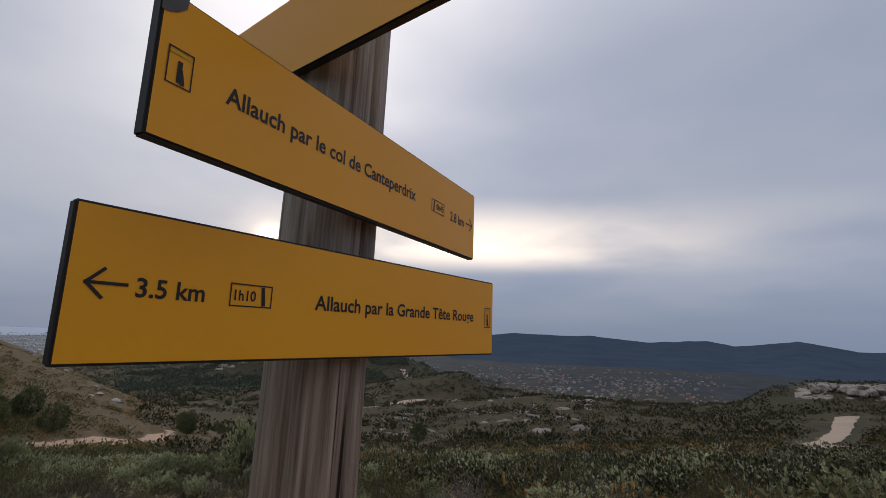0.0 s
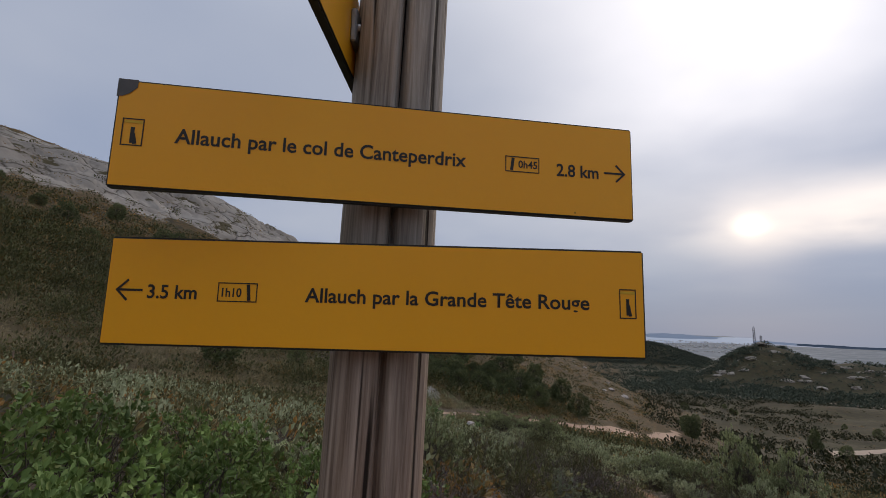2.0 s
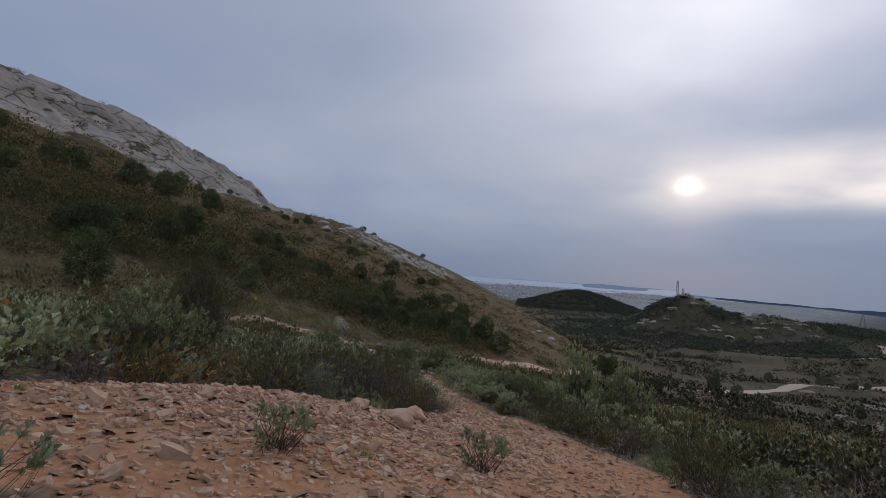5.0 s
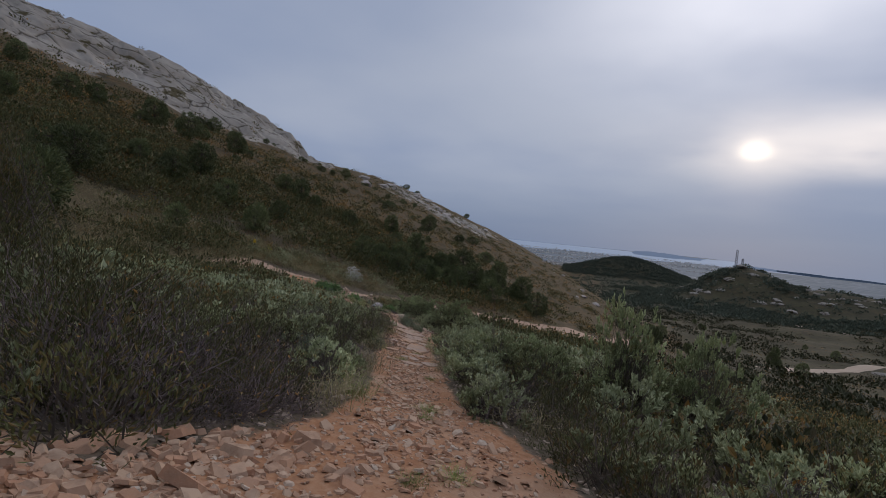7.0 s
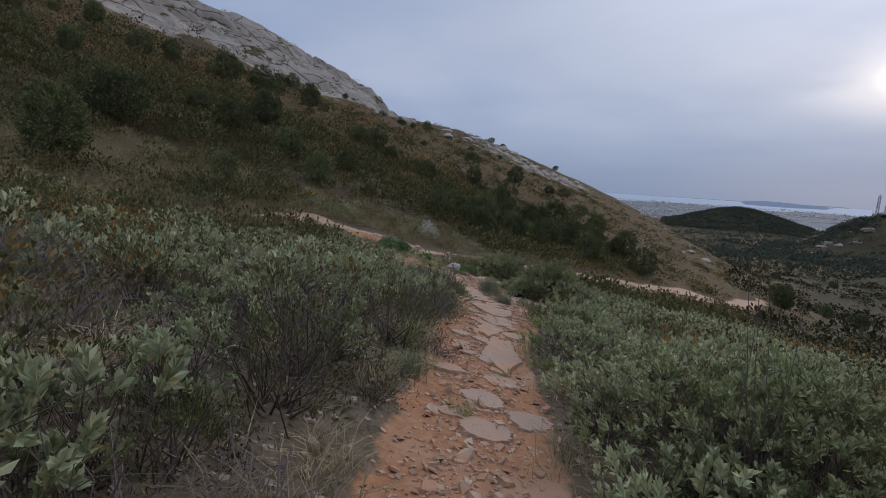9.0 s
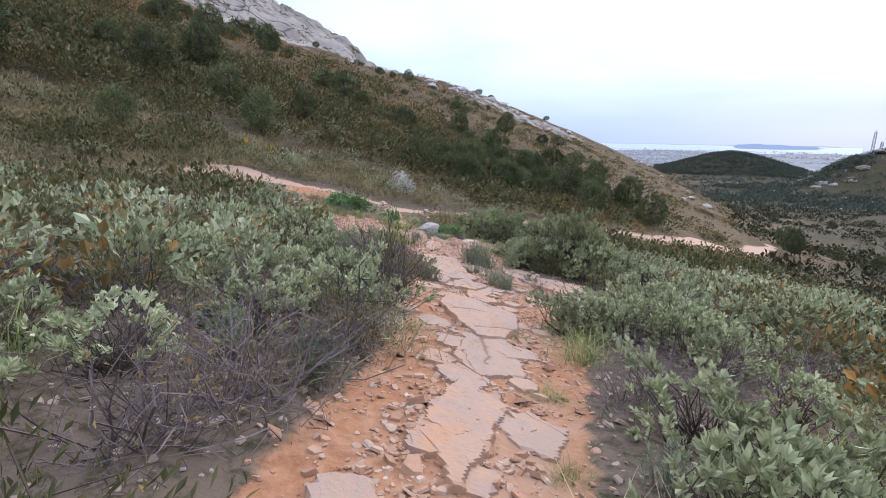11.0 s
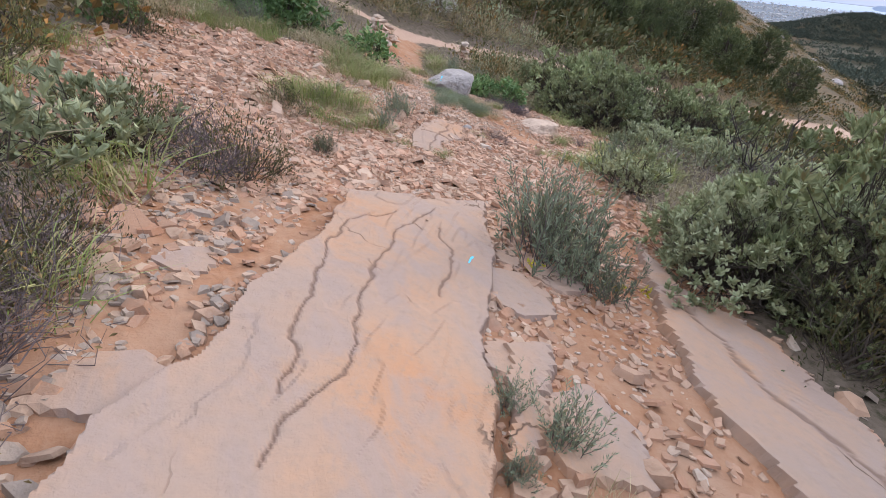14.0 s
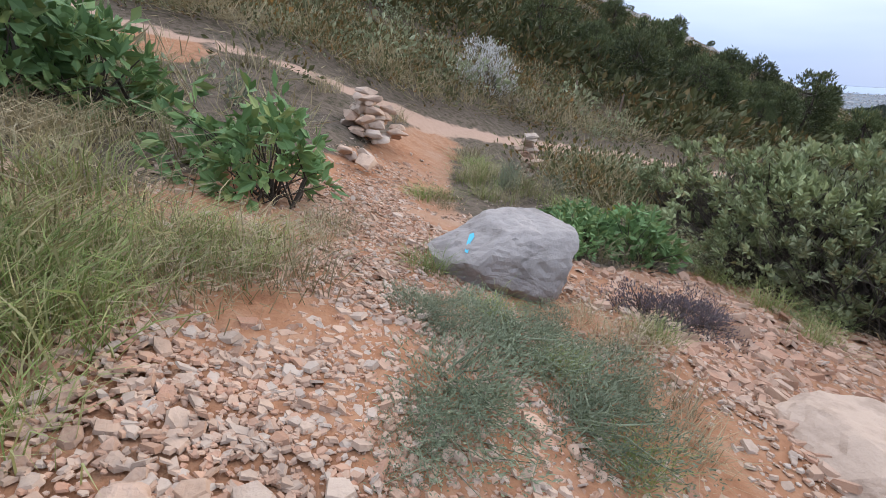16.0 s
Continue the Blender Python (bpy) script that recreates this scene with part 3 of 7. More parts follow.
def build_ground():
    """One sheet to the horizon: fine along the trail, coarser with distance."""
    cx, cy, ang = -13.0, 14.0, radians(37.7)
    nu, nv = 600, 420
    u = 22.0 * np.sinh(np.linspace(-1, 1, nu) * np.arcsinh(4700 / 22.0))
    v = 4.0 * np.sinh(np.linspace(-1, 1, nv) * np.arcsinh(4700 / 4.0))
    uu, vv = np.meshgrid(u, v, indexing="ij")
    x = cx - uu * math.cos(ang) + vv * math.sin(ang)
    y = cy + uu * math.sin(ang) + vv * math.cos(ang)
    z = land(x, y)
    verts = np.stack([x, y, z], -1).reshape(-1, 3)
    i = np.arange(nu * nv).reshape(nu, nv)
    a, b, c, d = i[:-1, :-1].ravel(), i[1:, :-1].ravel(), i[1:, 1:].ravel(), i[:-1, 1:].ravel()
    tris = np.concatenate([np.stack([a, d, c], 1), np.stack([a, c, b], 1)])
    me = tri_mesh("ground", verts, tris, M_GROUND)
    me.polygons.foreach_set("use_smooth", np.ones(len(me.polygons), bool))
    x, y = x.ravel(), y.ravel()
    az, dd = polar(x, y)
    soil = bare(x, y)
    rd, rw = near_line(x, y, ROAD)
    way = 1 - step(rd, rw - 0.35, rw + 0.15)
    t = dd / np.interp(az, EDGE_AZ, EDGE_D)
    even = -9.8 - 0.301 * x - 0.266 * y
    on_hill = step(even - (-0.016 + 0.0518 * x - 0.207 * np.minimum(y, 160)), -1, 2) * (az > 20)
    rock = on_hill * step(az, 62, 66) * step(t, 0.60, 0.80) * 1.0
    rock = np.maximum(rock, on_hill * 0.55 * step(az, 42, 46) * step(-az, -62, -56) * step(t, 0.5, 0.62) * (1 - step(t, 0.86, 0.96)))
    rock = np.maximum(rock, 0.16 * on_hill * step(dd, 40, 90))
    rock = rock * (1 - 0.9 * step(t, 0.962, 0.985))
    rock = np.maximum(rock, 0.30 * (az > 11) * (az < 27) * step(dd, 500, 540) * (1 - step(dd, 640, 680)))
    rock = np.maximum(rock, 0.06 * (az < 28) * step(dd, 90, 200))
    rock = np.maximum(rock, 0.6 * (az < -36.5) * step(dd, 280, 300) * (1 - step(dd, 360, 400)))
    straw = on_hill * (1 - step(rd, 5, 9)) * step(-y, -26, -16) * step(rd, rw, rw + 0.6)
    straw = np.maximum(straw, step(-x, 25, 28) * step(x, -42, -39) * (1 - step(y, 17, 21)) * step(y, -14, -8))
    straw = np.maximum(straw, 0.2 * (dd < 60))
    # how far the painted haze colours take over with distance
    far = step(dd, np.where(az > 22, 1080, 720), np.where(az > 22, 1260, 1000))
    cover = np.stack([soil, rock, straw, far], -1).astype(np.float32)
    layer = me.color_attributes.new("cover", "FLOAT_COLOR", "POINT")
    layer.data.foreach_set("color", cover.ravel())
    trod = me.attributes.new("trod", "FLOAT", "POINT")
    trod.data.foreach_set("value", (1 - 0.8 * step(near_line(x, y, TRAIL)[0], 6, 15)).astype(np.float32))
    slope = me.attributes.new("hill", "FLOAT", "POINT")
    slope.data.foreach_set("value", (on_hill * step(dd, 40, 60)).astype(np.float32))
    marks = me.attributes.new("way", "FLOAT", "POINT")
    marks.data.foreach_set("value", way.astype(np.float32))
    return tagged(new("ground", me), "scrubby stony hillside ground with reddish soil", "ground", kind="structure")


ground = build_ground()


def ribbon(name, line, label, lift=0.25):
    """A dirt road laid over the land."""
    pts = []
    for (ax, ay, aw), (bx, by, bw) in zip(line, line[1:]):
        n = max(2, int(math.hypot(bx - ax, by - ay) / 4))
        pts += [(ax + (bx - ax) * k / n, ay + (by - ay) * k / n, aw + (bw - aw) * k / n) for k in range(n)]
    pts.append(line[-1])
    verts, faces = [], []
    for k, (x, y, w) in enumerate(pts):
        x0, y0, _ = pts[max(k - 1, 0)]
        x1, y1, _ = pts[min(k + 1, len(pts) - 1)]
        dx, dy = x1 - x0, y1 - y0
        r = math.hypot(dx, dy)
        w *= 0.85 + 0.3 * dice.random()
        for s in (-1, -0.3, 0.3, 1):
            px, py = x - dy / r * w * s, y + dx / r * w * s
            verts.append((px, py, height(px, py) + lift - (0.5 * lift if abs(s) == 1 else 0)))
        if k:
            for j in range(3):
                b = 4 * k + j
                faces.append((b - 4, b - 3, b + 1, b))
    return tagged(new(name, make_mesh(name, verts, faces, M_TRACK)), label, "dirt road", kind="structure")


def at(az, d, w=0.0):
    """Plan place by azimuth and distance from the signpost."""
    return (1.9 - math.sin(radians(az)) * d, 0.9 + math.cos(radians(az)) * d, w)


ROADS = [[at(18.5, 160, 2.2), at(15.7, 168, 2.6), at(14.4, 190, 3.0), at(12.5, 205, 3.0), at(10.4, 222, 3.2), at(8.2, 246, 3.0), at(4.5, 275, 3.0), at(1.1, 292, 3.2)],
         [at(27, 420, 2.5), at(22, 428, 2.5), at(14.7, 432, 3.0), at(9.5, 405, 3.5), at(5.8, 380, 4.0), at(3.0, 372, 4.0), at(2.6, 420, 3.0), at(3.6, 505, 3.0)],
         [at(-39.2, 40, 1.1), at(-38.2, 52, 1.2), at(-37.5, 66, 1.3), at(-38.8, 95, 1.6), at(-39.6, 140, 2.0), at(-40.2, 215, 3.0)],
         [at(-11.5, 62, 0.7), at(-13.0, 70, 0.8), at(-15.4, 74, 0.8)]]
ribbon("road_1", ROADS[0], "pale winding dirt road across the scrub")
ribbon("road_2", ROADS[1], "pale dirt track below a rocky knoll", 0.5)
ribbon("road_3", ROADS[2], "pale dirt track climbing a scrub slope")
ribbon("road_4", ROADS[3], "reddish footpath in the gully")


def off_roads(x, y, gap):
    """Clear of the far dirt roads, the more so the farther off they lie."""
    ok = np.ones(np.shape(x), bool)
    for line in ROADS:
        d, w = near_line(x, y, line)
        ok &= d > w + gap
    return ok


def cliff_material():
    """Bare limestone face: pale worn faces, dark joints, russet stains where scrub clings."""
    w, p, m = material("bare limestone face", 0.92, 0, 0.15)
    co = place_co(w)
    tilt = w.mapping(co, (0.30, 0.30, 0.8), (0.25, -0.2, 0.6))
    stone = w.ramp(w.noise(tilt, 0.22, 6, 0.55, 0.3), [(0.30, (0.185, 0.160, 0.138)), (0.48, (0.255, 0.228, 0.200)), (0.62, (0.315, 0.285, 0.252)), (0.8, (0.37, 0.335, 0.30))])
    stone = w.mix(w.math("MULTIPLY", w.noise(co, 1.9, 5, 0.7), 0.35), stone, (0.16, 0.14, 0.118))
    bent = w.n("ShaderNodeTexNoise")
    w.link(co, bent.inputs["Vector"])
    bent.inputs["Scale"].default_value, bent.inputs["Detail"].default_value = 0.16, 5.0
    warp = w.vec("ADD", w.mapping(co, (0.16, 0.16, 0.34), (0.3, -0.35, 0.7)), w.vec("MULTIPLY", bent.outputs["Color"], (0.8, 0.8, 0.8)))
    joint = w.voronoi(warp, 0.75, "DISTANCE_TO_EDGE")
    stone = w.mix(w.smooth(joint, 0.0, 0.030), (0.070, 0.058, 0.045), stone)
    clings = w.noise(w.mapping(co, (1, 1, 2.2), (0.2, 0.1, 0)), 0.17, 6, 0.65)
    stone = w.mix(w.smooth(clings, 0.57, 0.62), stone, (0.070, 0.056, 0.028))
    w.link(stone, p.inputs["Base Color"])
    h = w.math("ADD", w.math("MULTIPLY", w.smooth(joint, 0.0, 0.06), 1.2), w.noise(tilt, 1.2, 6, 0.65))
    w.link(w.bump(h, 0.7, 0.4), p.inputs["Normal"])
    return m


M_CLIFF = cliff_material()


def build_cliff(name, label, a0, a1, t0, t1, rise, seed, bias=0.0):
    """A band of bare rock along the hill's edge: stepped, jointed, broken by gaps of scrub."""
    na, nt = int((a1 - a0) * 9), int((t1 - t0) * 190)
    az, t = np.meshgrid(np.linspace(a0, a1, na), np.linspace(t0, t1, nt), indexing="ij")
    d = t * np.interp(az, EDGE_AZ, EDGE_D)
    x, y = 1.9 - np.sin(np.radians(az)) * d, 0.9 + np.cos(np.radians(az)) * d
    z = land(x, y)
    lean = x * 0.6 + y * 0.8
    block = fbm(lean / 7 + 0.8 * fbm(x / 9, y / 9, 3, seed), z / 2.2, 4, seed + 1)
    crease = np.abs(fbm(lean / 5, (x * 0.8 - y * 0.6) / 12, 4, seed + 2))
    out = (np.floor(block * 7) / 7 * 1.5 + fbm(x / 4.5, y / 4.5, 4, seed + 3) * 0.7 - np.exp(-(crease / 0.03) ** 2) * 0.9) * rise
    margin = np.minimum(step(t, t0, t0 + 0.10), 1 - step(t, t1 - 0.02, t1)) * np.minimum(step(az, a0, a0 + 1.5), 1 - step(az, a1 - 2, a1))
    gaps = fbm(x / 14, y / 14, 4, seed + 4) + bias
    z = z + 0.25 * rise + out * 0.8 + np.minimum(gaps * 5, 0.6) * rise - 2.2 * (1 - margin)
    verts = np.stack([x, y, z], -1).reshape(-1, 3)
    i = np.arange(na * nt).reshape(na, nt)
    a, b, c, e = i[:-1, :-1].ravel(), i[1:, :-1].ravel(), i[1:, 1:].ravel(), i[:-1, 1:].ravel()
    me = tri_mesh(name, verts, np.concatenate([np.stack([a, b, c], 1), np.stack([a, c, e], 1)]), M_CLIFF)
    me.polygons.foreach_set("use_smooth", np.ones(len(me.polygons), bool))
    return tagged(new(name, me), label, "cliff", kind="structure")


build_cliff("cliff_1", "pale bare limestone face along the hill crest", 62.5, 106, 0.66, 0.995, 1.0, 5, 0.22)
build_cliff("cliff_2", "broken pale limestone band below the hill edge", 45, 58, 0.55, 0.78, 1.5, 25, -0.05)

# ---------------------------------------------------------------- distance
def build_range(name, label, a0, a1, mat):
    """Hills along the horizon, their blue haze painted by the material."""
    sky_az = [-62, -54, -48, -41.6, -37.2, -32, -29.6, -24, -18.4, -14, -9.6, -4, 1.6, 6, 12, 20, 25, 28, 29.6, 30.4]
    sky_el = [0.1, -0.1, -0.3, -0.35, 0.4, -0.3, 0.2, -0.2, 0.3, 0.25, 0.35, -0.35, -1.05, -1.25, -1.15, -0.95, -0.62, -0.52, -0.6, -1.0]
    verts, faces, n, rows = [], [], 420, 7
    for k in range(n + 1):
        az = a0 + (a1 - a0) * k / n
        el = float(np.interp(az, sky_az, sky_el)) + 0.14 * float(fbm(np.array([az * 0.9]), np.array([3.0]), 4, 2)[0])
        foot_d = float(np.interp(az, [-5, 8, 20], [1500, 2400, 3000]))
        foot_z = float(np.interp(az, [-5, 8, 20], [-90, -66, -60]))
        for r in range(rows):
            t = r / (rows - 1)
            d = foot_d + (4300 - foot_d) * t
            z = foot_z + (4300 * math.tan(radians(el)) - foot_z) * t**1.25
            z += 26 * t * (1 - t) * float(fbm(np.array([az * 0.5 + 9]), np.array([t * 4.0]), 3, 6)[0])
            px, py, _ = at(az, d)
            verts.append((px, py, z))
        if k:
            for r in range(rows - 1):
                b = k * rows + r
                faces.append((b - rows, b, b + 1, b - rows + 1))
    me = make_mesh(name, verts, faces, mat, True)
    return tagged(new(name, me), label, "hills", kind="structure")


build_range("backdrop_1", "range of dark hills on the horizon with painted-in blue haze", -62, 16.5, M_RANGE)
build_range("backdrop_2", "cape beyond the sea, pale with painted-in haze", 16.5, 30.4, M_CAPE)


def build_sea():
    verts, faces, n = [], [], 40
    for k in range(n + 1):
        az = 20 + 27 * k / n
        inner = 2350 + 500 * math.sin(k * 0.35) * 0.3 + 26 * max(0, az - 36)
        for d in (inner, 4690):
            px, py, _ = at(az, d)
            verts.append((px, py, -57.2))
        if k:
            faces.append((2 * k - 2, 2 * k, 2 * k + 1, 2 * k - 1))
    return tagged(new("water", make_mesh("water", verts, faces, M_SEA)), "silvery grey sea beyond the city", "sea", kind="structure")


build_sea()


def build_town(name, label, az0, az1, d0, d1, count, tall, mat, seed):
    """Far houses as one scatter of small gabled blocks."""
    r = np.random.default_rng(seed)
    verts, tris = [], []
    for _ in range(count):
        az = r.uniform(az0, az1)
        d = d0 * (d1 / d0) ** r.random()
        px, py, _ = at(az, d)
        if fbm(np.array([px / 130]), np.array([py / 130]), 3, seed)[0] < (-0.07 if az0 > 10 else 0.03):
            continue
        pz = height(px, py) - 0.5
        w, l, h = r.uniform(2, 5), r.uniform(3, 7), r.uniform(1.6, 3.2) * (tall if r.random() < 0.12 else 1)
        c, s = math.cos(a := r.uniform(0, 3)), math.sin(a)
        b = len(verts)
        for zz, k in ((pz, 1.0), (pz + h, 1.0)):
            for sx, sy in ((-1, -1), (1, -1), (1, 1), (-1, 1)):
                verts.append((px + (sx * l * c - sy * w * s) * k / 2, py + (sx * l * s + sy * w * c) * k / 2, zz))
        for sx in (-1, 1):
            verts.append((px + sx * l * c / 2, py + sx * l * s / 2, pz + h + 0.8))
        for q in ((0, 1, 5, 4), (1, 2, 6, 5), (2, 3, 7, 6), (3, 0, 4, 7)):
            tris += [(b + q[0], b + q[1], b + q[2]), (b + q[0], b + q[2], b + q[3])]
        tris += [(b + 4, b + 5, b + 9), (b + 4, b + 9, b + 8), (b + 6, b + 7, b + 8), (b + 6, b + 8, b + 9), (b + 5, b + 6, b + 9), (b + 7, b + 4, b + 8)]
    return tagged(new(name, tri_mesh(name, verts, tris, mat)), label, "houses", kind="stuff")


build_town("far_city", "hazy pale city blocks on the coastal plain", 17, 44, 1000, 2700, 3200, 2.2, M_WALL, 3)
build_town("valley_town", "scattered roofs of a town below blue hills", -31, 3, 640, 1500, 750, 1.6, M_ROOF, 5)
build_town("valley_houses", "pale houses of a town below blue hills", -31, 3, 640, 1500, 700, 2.0, M_HOUSE, 8)


def lattice_mast(name, az, d, high, foot, label, single=False):
    """A guyed or four-legged lattice mast on a plinth."""
    px, py, _ = at(az, d)
    pz = height(px, py) - 0.3
    root = tagged(new(name), label, "antenna mast")
    root.location = (px, py, pz)
    def bars(nm, pairs, rad):
        bm = bmesh.new()
        for a, b in pairs:
            a, b = Vector(a), Vector(b)
            m = Matrix.Translation((a + b) / 2) @ (b - a).to_track_quat("Z", "Y").to_matrix().to_4x4()
            bmesh.ops.create_cone(bm, cap_ends=True, segments=5, radius1=rad, radius2=rad, depth=(b - a).length, matrix=m)
        bm_part(nm, bm, M_MAST, root)
    tip = 0.25 if not single else foot * 0.8
    legs = [(sx, sy) for sx in (-1, 1) for sy in (-1, 1)]
    for sx, sy in legs:
        bars("leg", [((sx * foot, sy * foot, 0), (sx * tip, sy * tip, high * 0.92))], 0.14)
    cross = []
    n = 9
    for k in range(n):
        a, b = high * 0.92 * k / n, high * 0.92 * (k + 1) / n
        ra, rb = foot + (tip - foot) * k / n, foot + (tip - foot) * (k + 1) / n
        cross += [((-ra, -ra, a), (rb, -rb, b)), ((ra, -ra, a), (rb, rb, b)), ((ra, ra, a), (-rb, rb, b)), ((-ra, ra, a), (-rb, -rb, b))]
    bars("bracing", cross, 0.08)
    bars("aerial", [((0, 0, high * 0.9), (0, 0, high))], 0.12)
    bm = bmesh.new()
    bmesh.ops.create_cube(bm, size=1, matrix=Matrix.Diagonal((foot * 3, foot * 3, 1.2, 1)))
    bmesh.ops.bevel(bm, geom=bm.edges[:], offset=0.08, segments=1, affect="EDGES")
    bm_part("plinth", bm, M_WALL, root)
    return root


lattice_mast("antenna_mast", 20.0, 600, 20, 0.9, "tall slender lattice antenna mast on a rocky knoll", True)
lattice_mast("antenna_mast", 19.45, 603, 10.5, 0.9, "shorter lattice antenna mast beside the tall one", True)
lattice_mast("electricity_pylon", 4.9, 570, 17, 2.6, "four-legged lattice pylon on a scrub shoulder")

# ---------------------------------------------------------------- the signpost
post_x, post_y, post_r = -0.108, 0.037, 0.080


def build_post():
    """A round weathered timber post, split by one long deep crack."""
    me_rows, segs = 90, 108
    face = math.atan2(-0.6, 0.8)          # the way the lower sign faces
    verts, faces = [], []
    for k in range(me_rows + 1):
        z = -0.35 + 3.05 * k / me_rows
        for s in range(segs):
            a = 2 * math.pi * s / segs
            r = post_r * (1.03 - 0.03 * z / 2.7)
            r += 0.0022 * math.sin(5 * a + 1.3) + 0.0016 * math.sin(11 * a + 0.4 * z)
            gap = (a - face - 0.20 - 0.02 * math.sin(2.2 * z) + math.pi) % (2 * math.pi) - math.pi
            r -= 0.040 * math.exp(-(gap / 0.075) ** 2)
            gap2 = (a - face + 0.55 + 0.03 * math.sin(1.7 * z + 1) + math.pi) % (2 * math.pi) - math.pi
            r -= 0.002 * math.exp(-(gap2 / 0.04) ** 2)
            verts.append((r * math.cos(a), r * math.sin(a), z))
        if k:
            for s in range(segs):
                b, c = k * segs, (s + 1) % segs
                faces.append((b - segs + s, b - segs + c, b + c, b + s))
    faces.append(tuple(range(me_rows * segs, me_rows * segs + segs)))
    root = tagged(new("signpost"), "weathered grey-brown round timber signpost with a deep crack", "signpost")
    root.matrix_world = pose(post_x, post_y, 0, -1.1, 0.7, 0)
    part("post", make_mesh("post", verts, faces, M_TIMBER, True), root)
    for z, a, s in ((0.55, face + 0.65, 0.9), (0.33, face - 0.5, 1.0)):
        bm = bmesh.new()
        bmesh.ops.create_uvsphere(bm, u_segments=14, v_segments=8, radius=0.016 * s)
        for v in bm.verts:
            v.co.z *= 1.5
            v.co.x *= 0.35
        o = bm_part("knot", bm, M_TIMBER, root)
        o.matrix_basis = pose(post_r * 0.985 * math.cos(a), post_r * 0.985 * math.sin(a), z, 0, 0, math.degrees(a))
    return root


build_post()


def box(bm, x0, y0, z0, x1, y1, z1):
    m = Matrix.Translation(((x0 + x1) / 2, (y0 + y1) / 2, (z0 + z1) / 2)) @ Matrix.Diagonal((x1 - x0, y1 - y0, z1 - z0, 1))
    return bmesh.ops.create_cube(bm, size=1, matrix=m)["verts"]


def lettering(name, text, x0, x1, base, cap, parent, y=-0.0012, squeeze=1.0):
    """A line of black letters on a sign's face, from x0 to x1."""
    cu = bpy.data.curves.new(name, "FONT")
    cu.body, cu.size, cu.extrude, cu.offset, cu.resolution_u = text, 1.0, 0.0, 0.018, 3
    tmp = new("tmp", cu)
    bpy.context.view_layer.update()
    me = bpy.data.meshes.new_from_object(tmp)
    bpy.data.objects.remove(tmp)
    co = np.array([v.co[:] for v in me.vertices])
    sx, sz = (x1 - x0) / (co[:, 0].max() - co[:, 0].min()), cap / 0.69
    for v, c in zip(me.vertices, co):
        v.co = (x0 + (c[0] - co[:, 0].min()) * sx, y, base + c[1] * sz)
    me.materials.clear()
    me.materials.append(M_INK)
    me.name = name
    return part(name, me, parent)


def strokes(name, segs, width, parent, mat, y=-0.0012):
    """Flat bars from point to point on a sign's face."""
    verts, faces = [], []
    for x0, z0, x1, z1 in segs:
        r = math.hypot(x1 - x0, z1 - z0)
        ux, uz = (x1 - x0) / r * width / 2, (z1 - z0) / r * width / 2
        b = len(verts)
        verts += [(x0 - ux + uz, y, z0 - uz - ux), (x1 + ux + uz, y, z1 + uz - ux), (x1 + ux - uz, y, z1 + uz + ux), (x0 - ux - uz, y, z0 - uz + ux)]
        faces.append((b, b + 1, b + 2, b + 3))
        y -= 0.0001
    return part(name, make_mesh(name, verts, faces, mat), parent)


def frame_bars(x0, z0, x1, z1):
    return [(x0, z0, x1, z0), (x1, z0, x1, z1), (x1, z1, x0, z1), (x0, z1, x0, z0)]


def pictogram(x0, z0, x1, z1, parent, band=True, border=0.0016):
    """A small framed mark: plain upright bars, a yellow band above."""
    strokes("frame", frame_bars(x0, z0, x1, z1), border, parent, M_INK)
    w, h = x1 - x0, z1 - z0
    cx = (x0 + x1) / 2
    strokes("mark", [(cx, z0 + 0.15 * h, cx, z0 + 0.62 * h), (cx + 0.14 * w, z0 + 0.12 * h, cx + 0.05 * w, z0 + 0.4 * h)], 0.2 * w, parent, M_INK)
    if band:
        strokes("band", [(x0 + 0.12 * w, z1 - 0.11 * h, x1 - 0.12 * w, z1 - 0.11 * h)], 0.1 * h, parent, M_YELLOW)


